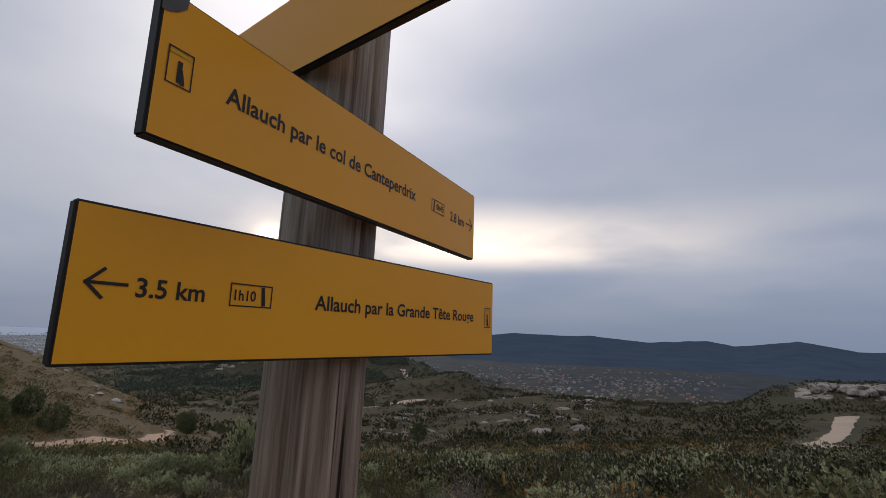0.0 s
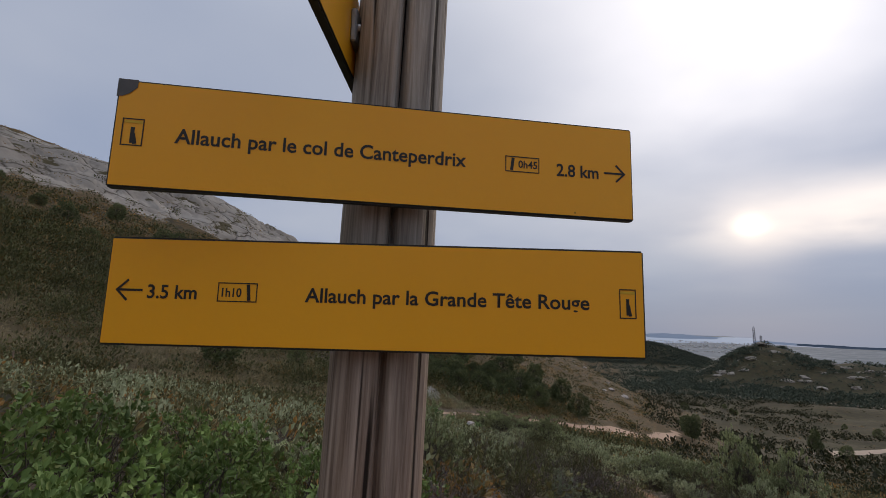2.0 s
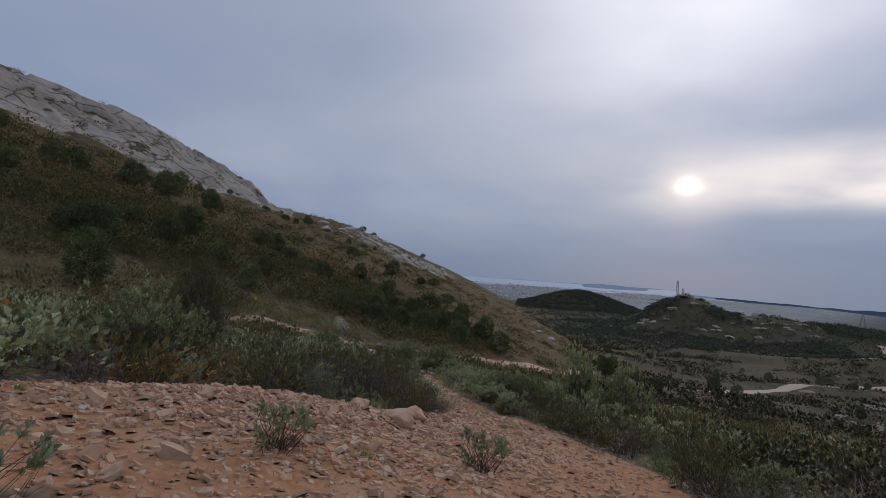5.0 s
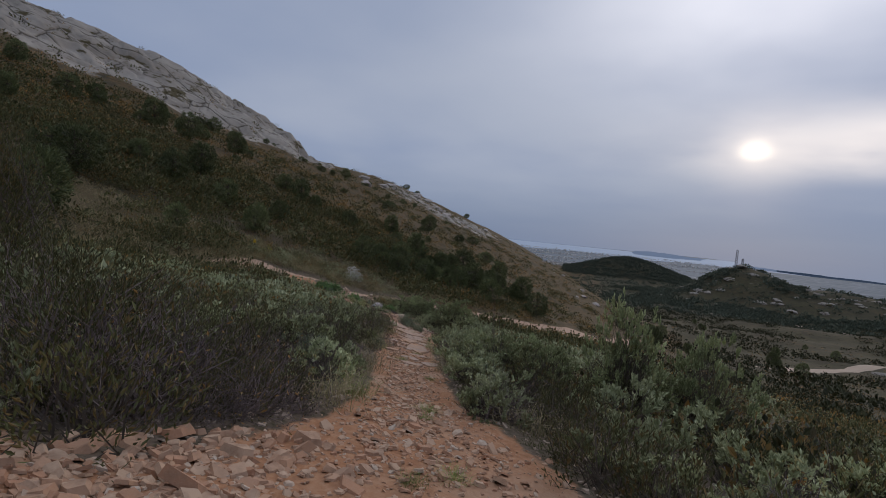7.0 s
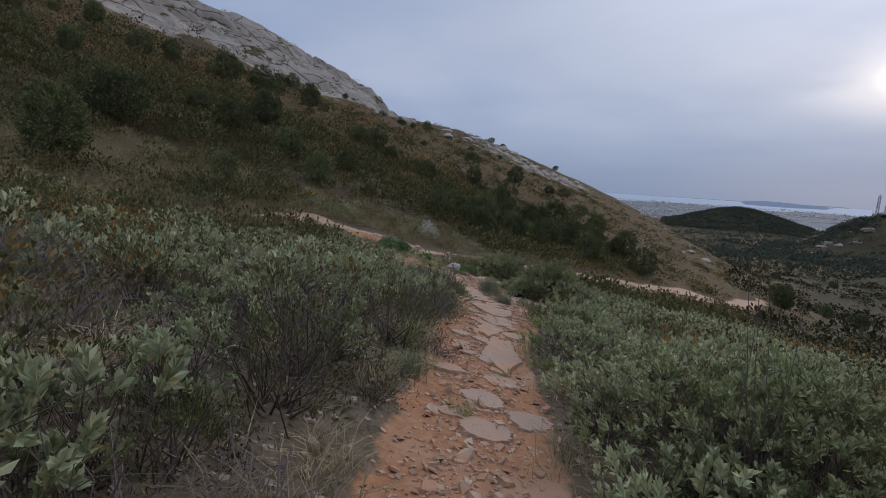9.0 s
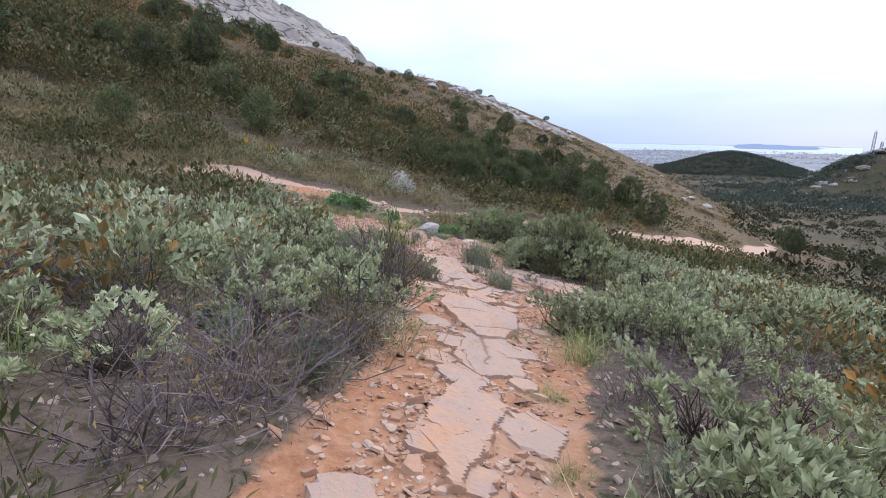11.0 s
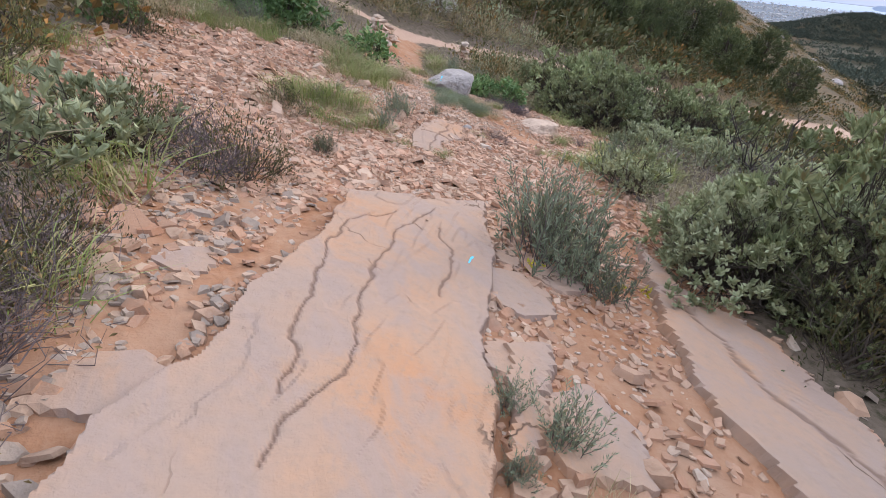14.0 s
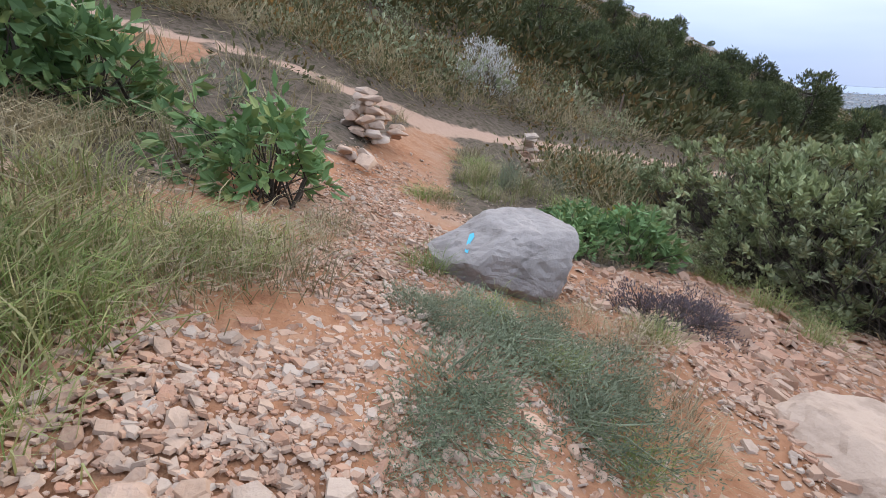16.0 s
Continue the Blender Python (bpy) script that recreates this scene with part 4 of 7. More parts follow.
def sign_panel(name, label, m, chipped=False, blank=False, length=0.8, tall=0.16):
    """A folded metal sign: yellow face, black edges, a bracket behind."""
    root = tagged(new(name), label, "direction sign", "direction signs on the post")
    root.matrix_world = m
    bm = bmesh.new()
    box(bm, 0.0, 0.0, 0.0, length, 0.016, tall)
    bmesh.ops.bevel(bm, geom=bm.edges[:], offset=0.0022, segments=2, affect="EDGES")
    bm_part("panel", bm, M_EDGE, root, "black-edged metal panel")
    me = make_mesh("face", [(0.003, -0.0006, 0.003), (length - 0.003, -0.0006, 0.003), (length - 0.003, -0.0006, tall - 0.003),
                            (0.003, -0.0006, tall - 0.003)], [(0, 1, 2, 3)], M_SIGN)
    part("face", me, root, "yellow enamelled face")
    if blank:
        me = make_mesh("back_face", [(length - 0.003, 0.0166, 0.003), (0.003, 0.0166, 0.003), (0.003, 0.0166, tall - 0.003),
                                     (length - 0.003, 0.0166, tall - 0.003)], [(0, 1, 2, 3)], M_SIGN)
        part("back_face", me, root, "yellow enamelled face")
    if chipped:
        ring = [(0.0, tall), (0.027, tall), (0.026, tall - 0.012), (0.017, tall - 0.021), (0.008, tall - 0.026), (0.0, tall - 0.027)]
        part("chip", make_mesh("chip", [(x, -0.0014, z) for x, z in ring], [tuple(range(len(ring)))][::1], M_BARE), root, "chipped dark corner")
    bm = bmesh.new()
    mid = 0.42 * length if not blank else 0.44
    box(bm, mid - 0.06, 0.0165, tall * 0.3, mid + 0.06, 0.028, tall * 0.7)
    bmesh.ops.bevel(bm, geom=bm.edges[:], offset=0.003, segments=1, affect="EDGES")
    bm_part("bracket", bm, M_ALU, root, "dull metal bracket")
    for dx in (-0.045, 0.045):
        bm = bmesh.new()
        bmesh.ops.create_cone(bm, cap_ends=True, segments=12, radius1=0.008, radius2=0.0065, depth=0.012,
                              matrix=Matrix.Translation((mid + dx, 0.033, tall * 0.5)) @ Matrix.Rotation(radians(-90), 4, "X"))
        bm_part("bolt", bm, M_ALU, root)
    return root


def sign_pose(x0, y0, x1, y1, z):
    """Panel from its foot corner towards the other, face to the right of that way."""
    return pose(x0, y0, z, 0, 0, math.degrees(math.atan2(y1 - y0, x1 - x0)))


upper = sign_panel("direction_sign", "yellow metal hiking sign with black lettering and a chipped corner", sign_pose(-0.177, -0.337, 0.197, 0.371, 1.681), True)
lettering("lettering", "Allauch par le col de Canteperdrix", 0.0831, 0.5128, 0.0703, 0.0215, upper)
lettering("lettering", "2.8 km", 0.6642, 0.7379, 0.0680, 0.0200, upper)
lettering("lettering", "0h45", 0.5990, 0.6310, 0.0760, 0.0120, upper)
strokes("arrow", [(0.7491, 0.0792, 0.784, 0.0792), (0.784, 0.0792, 0.770, 0.0925), (0.784, 0.0792, 0.770, 0.066)], 0.0032, upper, M_INK)
strokes("time_frame", frame_bars(0.5779, 0.0692, 0.6337, 0.0938), 0.0016, upper, M_INK)
strokes("mark", [(0.588, 0.0735, 0.590, 0.0895)], 0.005, upper, M_INK)
pictogram(0.0132, 0.0619, 0.0403, 0.1007, upper)
lower = sign_panel("direction_sign", "yellow metal hiking sign with black lettering below another sign", sign_pose(-0.243, -0.318, 0.240, 0.320, 1.461))
lettering("lettering", "3.5 km", 0.0634, 0.1364, 0.0695, 0.0195, lower)
lettering("lettering", "1h10", 0.1730, 0.2020, 0.0745, 0.0125, lower)
lettering("lettering", "Allauch par la Grande Tête Rouge", 0.2960, 0.7170, 0.0698, 0.0205, lower)
strokes("arrow", [(0.0185, 0.0806, 0.0544, 0.0806), (0.0185, 0.0806, 0.033, 0.0945), (0.0185, 0.0806, 0.033, 0.0665)], 0.0034, lower, M_INK)
strokes("time_frame", frame_bars(0.1677, 0.0676, 0.2245, 0.0944), 0.0016, lower, M_INK)
strokes("mark", [(0.2135, 0.0715, 0.2115, 0.0905)], 0.005, lower, M_INK)
pictogram(0.7621, 0.0590, 0.7853, 0.1009, lower)
sign_panel("direction_sign", "yellow metal hiking sign set high across the post", sign_pose(-0.300 - 0.193, 0.124 + 0.159, 0.40, -0.454, 1.942), blank=True, length=1.11, tall=0.16)

# ---------------------------------------------------------------- plants
def unit(v):
    return v / np.maximum(np.linalg.norm(v, axis=-1, keepdims=True), 1e-9)


def leaves(base, way, length, width, r, fold=0.25):
    """Pointed folded leaves: arrays of foot, direction, length and width."""
    n = len(base)
    side = unit(np.cross(way, unit(r.normal(size=(n, 3)))))
    rise = unit(np.cross(side, way))
    l, w = np.asarray(length)[:, None], np.asarray(width)[:, None]
    mid = base + way * l * 0.55
    v = np.stack([base, mid + side * w * 0.5 + rise * w * fold, base + way * l, mid - side * w * 0.5 + rise * w * fold], 1)
    i = np.arange(n)[:, None] * 4
    t = np.concatenate([i + [0, 1, 2], i + [0, 2, 3]])
    return v.reshape(-1, 3), t


def round_leaves(base, way, length, width, r, fold=0.15):
    """Blunt oval leaves of three triangles."""
    n = len(base)
    side = unit(np.cross(way, unit(r.normal(size=(n, 3)))))
    rise = unit(np.cross(side, way))
    l, w = np.asarray(length)[:, None], np.asarray(width)[:, None]
    mid, end = base + way * l * 0.5, base + way * l * 0.96
    v = np.stack([base, mid + side * w * 0.5 + rise * w * fold, end + side * w * 0.22, end - side * w * 0.22, mid - side * w * 0.5 + rise * w * fold], 1)
    i = np.arange(n)[:, None] * 5
    t = np.concatenate([i + [0, 1, 2], i + [0, 2, 3], i + [0, 3, 4]])
    return v.reshape(-1, 3), t


def blades(base, way, length, width, r, droop=0.35):
    """Narrow bent blades of two joints."""
    n = len(base)
    side = unit(np.cross(way, np.tile([0, 0, 1.0], (n, 1))) + 0.2 * r.normal(size=(n, 3)))
    l, w = np.asarray(length)[:, None], np.asarray(width)[:, None]
    out = unit(way * [1, 1, 0] + 1e-4)
    mid = base + way * l * 0.55
    tip = base + way * l * (1 - 0.15 * droop) + out * l * droop - [0, 0, 1] * l * droop * 0.35
    v = np.stack([base - side * w / 2, base + side * w / 2, mid + side * w * 0.4, mid - side * w * 0.4, tip], 1)
    i = np.arange(n)[:, None] * 5
    t = np.concatenate([i + [0, 1, 2], i + [0, 2, 3], i + [3, 2, 4]])
    return v.reshape(-1, 3), t


def twigs(paths, radii):
    """Three-sided tapering twigs along paths of equal length: (n, k, 3)."""
    n, k, _ = paths.shape
    ang = np.array([0, 2.1, 4.2])
    way = unit(paths[:, -1] - paths[:, 0])
    s = unit(np.cross(way, np.tile([0.3, 0.9, 0.2], (n, 1))))
    u = np.cross(way, s)
    taper = np.linspace(1, 0.25, k)
    ring = paths[:, :, None, :] + radii[:, None, None, None] * taper[None, :, None, None] * (
        np.cos(ang)[None, None, :, None] * s[:, None, None, :] + np.sin(ang)[None, None, :, None] * u[:, None, None, :])
    v = ring.reshape(-1, 3)
    t = []
    base = (np.arange(n) * k * 3)[:, None]
    for j in range(k - 1):
        for q in range(3):
            a, b = j * 3 + q, j * 3 + (q + 1) % 3
            t += [base + [a, b, b + 3], base + [a, b + 3, a + 3]]
    return v, np.concatenate(t)


def dome(n, r, wide, high, low=0.15, inner=0.55):
    """Places in a rough dome, most of them near its skin."""
    a = r.uniform(0, 2 * np.pi, n)
    s = r.uniform(low, 1, n)
    q = np.sqrt(1 - s**2)
    bumpy = 0.78 + 0.30 * np.sin(3 * a + r.uniform(0, 6)) * q + 0.20 * r.random(n)
    k = bumpy * (inner + (1 - inner) * r.random(n) ** 0.45)
    out = np.stack([np.cos(a) * q, np.sin(a) * q, s], 1)
    return out * k[:, None] * [wide, wide, high], out


def stems_to(tips, r, rad=0.006, sway=0.12, foot=0.08, joints=3):
    n = len(tips)
    root = np.stack([r.normal(0, foot, n), r.normal(0, foot, n), np.full(n, -0.05)], 1)
    t = np.linspace(0, 1, joints)[None, :, None]
    bend = r.normal(0, sway, (n, 1, 3)) * np.sin(t * np.pi) * np.linalg.norm(tips, axis=1)[:, None, None]
    curve = root[:, None] * (1 - t) + tips[:, None] * t + bend
    if joints > 3:
        curve[:, 1:] += r.normal(0, 0.018, (n, joints - 1, 3))
    return twigs(curve, np.full(n, rad) * r.uniform(0.6, 1.6, n))


def joined(pieces):
    vs, ts, off = [], [], 0
    for v, t in pieces:
        vs.append(v)
        ts.append(t + off)
        off += len(v)
    return np.concatenate(vs), np.concatenate(ts)


def leafy(r, wide=0.42, high=0.62, tips=120):
    """Leafy shrub: leafy rosettes at the ends of brown stems."""
    heads = tips // 4
    c, co = dome(heads, r, wide, high, 0.03, 0.6)
    p = np.repeat(c, 4, 0) + r.normal(0, 0.045, (heads * 4, 3))
    o = np.repeat(co, 4, 0)
    n = heads * 4
    per = 7
    b = np.repeat(p, per, 0) + r.normal(0, 0.012, (n * per, 3))
    axis = unit(np.repeat(o, per, 0) * [0.7, 0.7, 1] + [0, 0, 0.5])
    way = unit(axis * r.uniform(0.3, 1.2, (n * per, 1)) + unit(r.normal(size=(n * per, 3))) * 0.8)
    lv = round_leaves(b, way, r.uniform(0.034, 0.060, n * per), r.uniform(0.020, 0.032, n * per), r, 0.15)
    return lv, stems_to(np.concatenate([c, p[::9]]) * 0.96, r, 0.006, 0.16)


def cistus(r, wide=0.42, high=0.62, heads=64, leaf=1.0):
    """Sage-grey shrub: upright bunches of leaves at the ends of bare brown twigs."""
    c, co = dome(heads // 4, r, wide, high, 0.22, 0.75)
    p = np.repeat(c, 4, 0) + r.normal(0, 0.048, (len(c) * 4, 3)) * [1, 1, 0.7]
    o = np.repeat(co, 4, 0)
    n, per = len(p), 14
    axis = unit(o * [0.8, 0.8, 0.5] + [0, 0, 0.75] + r.normal(0, 0.2, (n, 3)))
    ax = np.repeat(axis, per, 0)
    b = np.repeat(p, per, 0) + ax * r.uniform(-0.045, 0.02, (n * per, 1)) * leaf
    way = unit(ax * r.uniform(0.45, 1.1, (n * per, 1)) + unit(r.normal(size=(n * per, 3))) * 0.62)
    lv = leaves(b, way, r.uniform(0.042, 0.066, n * per) * leaf, r.uniform(0.019, 0.028, n * per) * leaf, r, 0.2)
    bare_p, bo = dome(heads // 3, r, wide * 0.9, high * 0.8, 0.0, 0.5)
    return lv, stems_to(np.concatenate([p, bare_p]) * 0.97, r, 0.0048, 0.17)


def heath(r, wide=0.5, high=0.7, tips=260, leaf=0.03):
    """Dense dark shrub of fine sprays."""
    p, o = dome(tips, r, wide, high, 0.02, 0.45)
    per = 6
    b = np.repeat(p, per, 0) + r.normal(0, 0.03, (tips * per, 3))
    way = unit(np.repeat(o, per, 0) * 0.5 + [0, 0, 0.6] + unit(r.normal(size=(tips * per, 3))) * 0.6)
    lv = leaves(b, way, r.uniform(0.8, 1.8, tips * per) * leaf, r.uniform(0.25, 0.42, tips * per) * leaf, r)
    return lv, stems_to(p[: tips // 4], r, 0.006, 0.18)


def dry_bush(r, wide=0.5, high=0.55, n=95):
    """Bare grey shrub: a tangle of crooked rising twigs with a few withered leaves."""
    p, o = dome(n, r, wide, high, 0.05, 0.55)
    main = stems_to(p, r, 0.0042, 0.20, joints=5)
    far = p + unit(o * [0.6, 0.6, 0.5] + [0, 0, 0.5] + r.normal(0, 0.5, (n, 3))) * r.uniform(0.04, 0.12, (n, 1))
    t = np.linspace(0, 1, 3)[None, :, None]
    side = twigs(p[:, None] * (1 - t) + far[:, None] * t + r.normal(0, 0.012, (n, 3, 3)), np.full(n, 0.0024))
    q = p * r.uniform(0.4, 0.85, (n, 1))
    tip = q + unit(r.normal(size=(n, 3)) + [0, 0, 0.5]) * r.uniform(0.08, 0.2, (n, 1))
    cross = twigs(q[:, None] * (1 - t) + tip[:, None] * t + r.normal(0, 0.014, (n, 3, 3)), np.full(n, 0.0026))
    k = n
    pick = r.integers(0, n, k)
    lv = leaves(p[pick] + r.normal(0, 0.05, (k, 3)), unit(r.normal(size=(k, 3)) + [0, 0, 0.5]), r.uniform(0.02, 0.04, k), r.uniform(0.008, 0.014, k), r)
    return lv, joined([main, side, cross])


def charred(r, high=0.8, n=7):
    """A few crooked blackened stems with stubby side twigs."""
    root = np.stack([r.normal(0, 0.05, n), r.normal(0, 0.05, n), np.full(n, -0.05)], 1)
    tip = np.stack([r.normal(0, 0.22, n), r.normal(0, 0.22, n), r.uniform(0.6, 1.0, n) * high], 1)
    t = np.linspace(0, 1, 6)[None, :, None]
    path = root[:, None] * (1 - t) + tip[:, None] * t + r.normal(0, 0.035, (n, 6, 3))
    main = twigs(path, np.full(n, 0.011))
    m = 5
    foot = path[:, 2:5].reshape(-1, 3)
    foot = foot[r.integers(0, len(foot), n * m)]
    t = np.linspace(0, 1, 4)[None, :, None]
    end = foot + unit(r.normal(size=(n * m, 3)) * [0.8, 0.8, 0.5] + [0, 0, 0.8]) * r.uniform(0.08, 0.26, (n * m, 1))
    side = twigs(foot[:, None] * (1 - t) + end[:, None] * t + r.normal(0, 0.015, (n * m, 4, 3)), np.full(n * m, 0.0055))
    return joined([main, side])


def umbel(r, high=1.25, n=4):
    """Tall thin flower stalks, each ending in a flat spray of seed heads."""
    root = np.stack([r.normal(0, 0.05, n), r.normal(0, 0.05, n), np.full(n, -0.05)], 1)
    tip = np.stack([r.normal(0, 0.16, n), r.normal(0, 0.16, n), r.uniform(0.75, 1.0, n) * high], 1)
    t = np.linspace(0, 1, 5)[None, :, None]
    stalk = twigs(root[:, None] * (1 - t) + tip[:, None] * t + r.normal(0, 0.008, (n, 5, 3)), np.full(n, 0.0055))
    m = 9
    a = r.uniform(0, 6.283, n * m)
    foot = np.repeat(tip, m, 0)
    end = foot + np.stack([np.cos(a) * 0.05, np.sin(a) * 0.05, r.uniform(0.02, 0.06, n * m)], 1)
    t = np.linspace(0, 1, 3)[None, :, None]
    rays = twigs(foot[:, None] * (1 - t) + end[:, None] * t, np.full(n * m, 0.0022))
    seeds = leaves(np.repeat(end, 5, 0), unit(r.normal(size=(n * m * 5, 3)) + [0, 0, 0.5]), np.full(n * m * 5, 0.016), np.full(n * m * 5, 0.008), r)
    return seeds, joined([stalk, rays])


def tuft(r, n=240, high=0.36, spread=0.24, droop=0.35, wide=0.0054):
    base = np.stack([r.normal(0, spread * 0.5, n), r.normal(0, spread * 0.5, n), np.full(n, -0.02)], 1)
    way = unit(np.stack([r.normal(0, 0.38, n), r.normal(0, 0.38, n), np.ones(n)], 1) + base * [1.5, 1.5, 0])
    return blades(base, way, r.uniform(0.5, 1.1, n) * high, r.uniform(0.7, 1.5, n) * wide, r, droop)


def rosemary(r, n=48, high=0.5):
    """Upright stems set with narrow needles."""
    base = np.stack([r.normal(0, 0.07, n), r.normal(0, 0.07, n), np.full(n, -0.03)], 1)
    way = unit(np.stack([r.normal(0, 0.28, n), r.normal(0, 0.28, n), np.ones(n)], 1))
    l = r.uniform(0.5, 1.05, n) * high
    t = np.linspace(0, 1, 4)[None, :, None]
    st = twigs(base[:, None] + way[:, None] * l[:, None, None] * t + r.normal(0, 0.008, (n, 4, 3)), np.full(n, 0.0028))
    per = 24
    f = r.uniform(0.25, 1.0, (n, per))
    b = (base[:, None] + way[:, None] * (l[:, None] * f)[..., None]).reshape(-1, 3)
    d = unit(np.repeat(way, per, 0) + unit(r.normal(size=(n * per, 3))) * 0.75)
    return leaves(b, d, r.uniform(0.03, 0.055, n * per), r.uniform(0.006, 0.011, n * per), r), st


def broadleaf(r, wide=0.34, high=0.42, tips=70):
    """Fresh green herb with large pointed leaves in whorls."""
    p, o = dome(tips, r, wide, high, 0.15, 0.5)
    per = 7
    b = np.repeat(p, per, 0) + r.normal(0, 0.01, (tips * per, 3))
    way = unit(np.repeat(o, per, 0) * [1, 1, 0.4] + unit(r.normal(size=(tips * per, 3))) * 0.85)
    lv = leaves(b, way, r.uniform(0.05, 0.085, tips * per), r.uniform(0.022, 0.036, tips * per), r, 0.1)
    return lv, stems_to(p[: tips // 2], r, 0.006, 0.08)


def pine(r, high=3.2, wide=1.15, tips=190, trunk=0.35):
    """Aleppo pine: leaning trunk, limbs, ragged crown of needle tufts."""
    crown = high * (1 - trunk)
    o = unit(r.normal(size=(tips, 3)))
    lobes = unit(r.normal(size=(11, 3)))
    swell = 0.74 + 0.34 * np.max(o @ lobes.T, 1) ** 4
    p = o * (swell * (0.55 + 0.45 * r.random(tips) ** 0.5))[:, None] * [wide, wide, crown * 0.55]
    p[:, 2] = np.maximum(p[:, 2], -crown * (0.36 + 0.08 * r.random(tips))) + high * trunk + crown * 0.42
    per = 17
    b = np.repeat(p, per, 0) + r.normal(0, 0.075, (tips * per, 3))
    way = unit(np.repeat(o, per, 0) * 0.7 + [0, 0, 0.45] + unit(r.normal(size=(tips * per, 3))) * 0.8)
    lv = leaves(b, way, r.uniform(0.13, 0.25, tips * per), r.uniform(0.04, 0.075, tips * per), r)
    spine = np.array([[0, 0, -0.2], [0.06, 0.03, 0.7], [0.14, -0.04, 1.5], [0.12, 0.02, 2.3], [0.16, 0.04, 3.0]]) * [1, 1, high / 3.2]
    tv = twigs(spine[None], np.array([0.085 * high / 3.2]))
    n = 30
    root = spine[r.integers(1, 4, n)] + r.normal(0, 0.03, (n, 3))
    t = np.linspace(0, 1, 4)[None, :, None]
    limb = twigs(root[:, None] * (1 - t) + p[:n, None] * t + r.normal(0, 0.04, (n, 4, 3)), np.full(n, 0.028))
    return lv, joined([tv, limb])


def plant(name, label, category, group, foliage, stems, leaf_mat, stem_mat, leaf_name="foliage", stem_name="branchwork"):
    root = tagged(new(name), label, category, group)
    part(leaf_name, tri_mesh(leaf_name, *foliage, leaf_mat), root)
    if stems is not None:
        part(stem_name, tri_mesh(stem_name, *stems, stem_mat), root)
    return root


def stand(x, y, size=1.0, spin=None, sink=0.0, stretch=1.0):
    """Pose of a plant on the ground."""
    m = pose(x, y, height(x, y) - sink, dice.uniform(-5, 5), dice.uniform(-5, 5), dice.uniform(0, 360) if spin is None else spin)
    return m @ Matrix.Diagonal((size, size, size * stretch, 1))


class Bed:
    """A kind of plant in a few shapes, set out one by one."""

    def __init__(self, shapes):
        self.shapes, self.used = shapes, [False] * len(shapes)

    def put(self, m, k=None):
        k = dice.randrange(len(self.shapes)) if k is None else k
        if self.used[k]:
            sx, sy, sz = self.shapes[k].matrix_basis.to_scale()
            return copy_thing(self.shapes[k], m @ Matrix.Diagonal((1 / sx, 1 / sy, 1 / sz, 1)))
        self.used[k] = True
        self.shapes[k].matrix_basis = m
        return self.shapes[k]


rs = lambda k: np.random.default_rng(100 + k)  # noqa: E731
CISTUS = Bed([plant("cistus_shrub", "grey-green leafy cistus shrub on stony soil", "shrub", "cistus shrubs beside the trail",
                    *cistus(rs(k), 0.36 + 0.04 * k, 0.50 + 0.05 * (k % 3), 56 + 10 * k), M_CISTUS, M_STEM) for k in range(6)])
TALL = Bed([plant("cistus_bush", "tall dense sage-green cistus bush with dark inside", "bush", "tall cistus bushes",
                  *cistus(rs(110 + k), 0.62, 0.98, 190), M_CISTUS, M_STEM) for k in range(3)])
CHARRED = Bed([plant("charred_shrub", "bare crooked blackened stems among low scrub", "shrub", "charred stems beside the trail",
                     charred(rs(120 + k)), None, M_CHAR, None, "branchwork") for k in range(3)])
HEATH = Bed([plant("heath_shrub", "dense dark green heath shrub among other scrub", "shrub", "dark shrubs beside the trail",
                   *heath(rs(10 + k), 0.5, 0.6 + 0.06 * k, 190, 0.034), M_HEATH, M_STEM) for k in range(4)])
BUSH = Bed([plant("dark_bush", "large dense dark green bush beside the trail", "bush", "large dark bushes",
                  *cistus(rs(15 + k), 0.75 + 0.1 * k, 1.12, 300, 1.05), M_BUSH, M_STEM) for k in range(3)])
DRY = Bed([plant("dry_shrub", "bare grey shrub of tangled dead twigs", "shrub", "withered shrubs beside the trail",
                 *dry_bush(rs(20 + k), 0.5, 0.5, 72 + 8 * k), M_RUST, M_TWIG, "withered_foliage") for k in range(4)])
GRASS = Bed([plant("grass_tuft", "green grass tuft growing between stones", "grass tuft", "grass tufts beside the trail",
                   tuft(rs(30 + k)), None, M_GRASS, None) for k in range(3)])
STRAW = Bed([plant("dry_grass_tuft", "straw-coloured dry grass tuft on the bank", "grass tuft", "dry grass tufts beside the trail",
                   tuft(rs(40 + k), 170, 0.36, 0.26, 0.45), None, M_STRAW, None) for k in range(3)])
ROSE = Bed([plant("rosemary_bush", "upright grey-green rosemary with narrow needles", "shrub", "rosemary beside the slabs",
                  *rosemary(rs(50 + k)), M_RUSH, M_TWIG) for k in range(3)])
GREEN = Bed([plant("green_herb_bush", "fresh green bush with broad pointed leaves", "bush", "fresh green bushes",
                   *broadleaf(rs(60 + k), tips=120), M_HERB, M_STEM) for k in range(3)])
LEAFY = Bed([plant("green_leafy_bush", "fresh green leafy bush with reddish stems by the signpost", "bush", "green bushes by the signpost",
                   *leafy(rs(66 + k), 0.5, 0.62, 260), M_GREEN, M_STEM) for k in range(3)])
PINES = Bed([plant("pine_tree", "small dark green Aleppo pine on the hillside", "pine tree", "pines on the hillside",
                   *pine(rs(70 + k), 3.2, 1.2 + 0.1 * k, 290, 0.22 - 0.04 * k), M_PINE, M_STEM, "crown", "trunk") for k in range(4)])

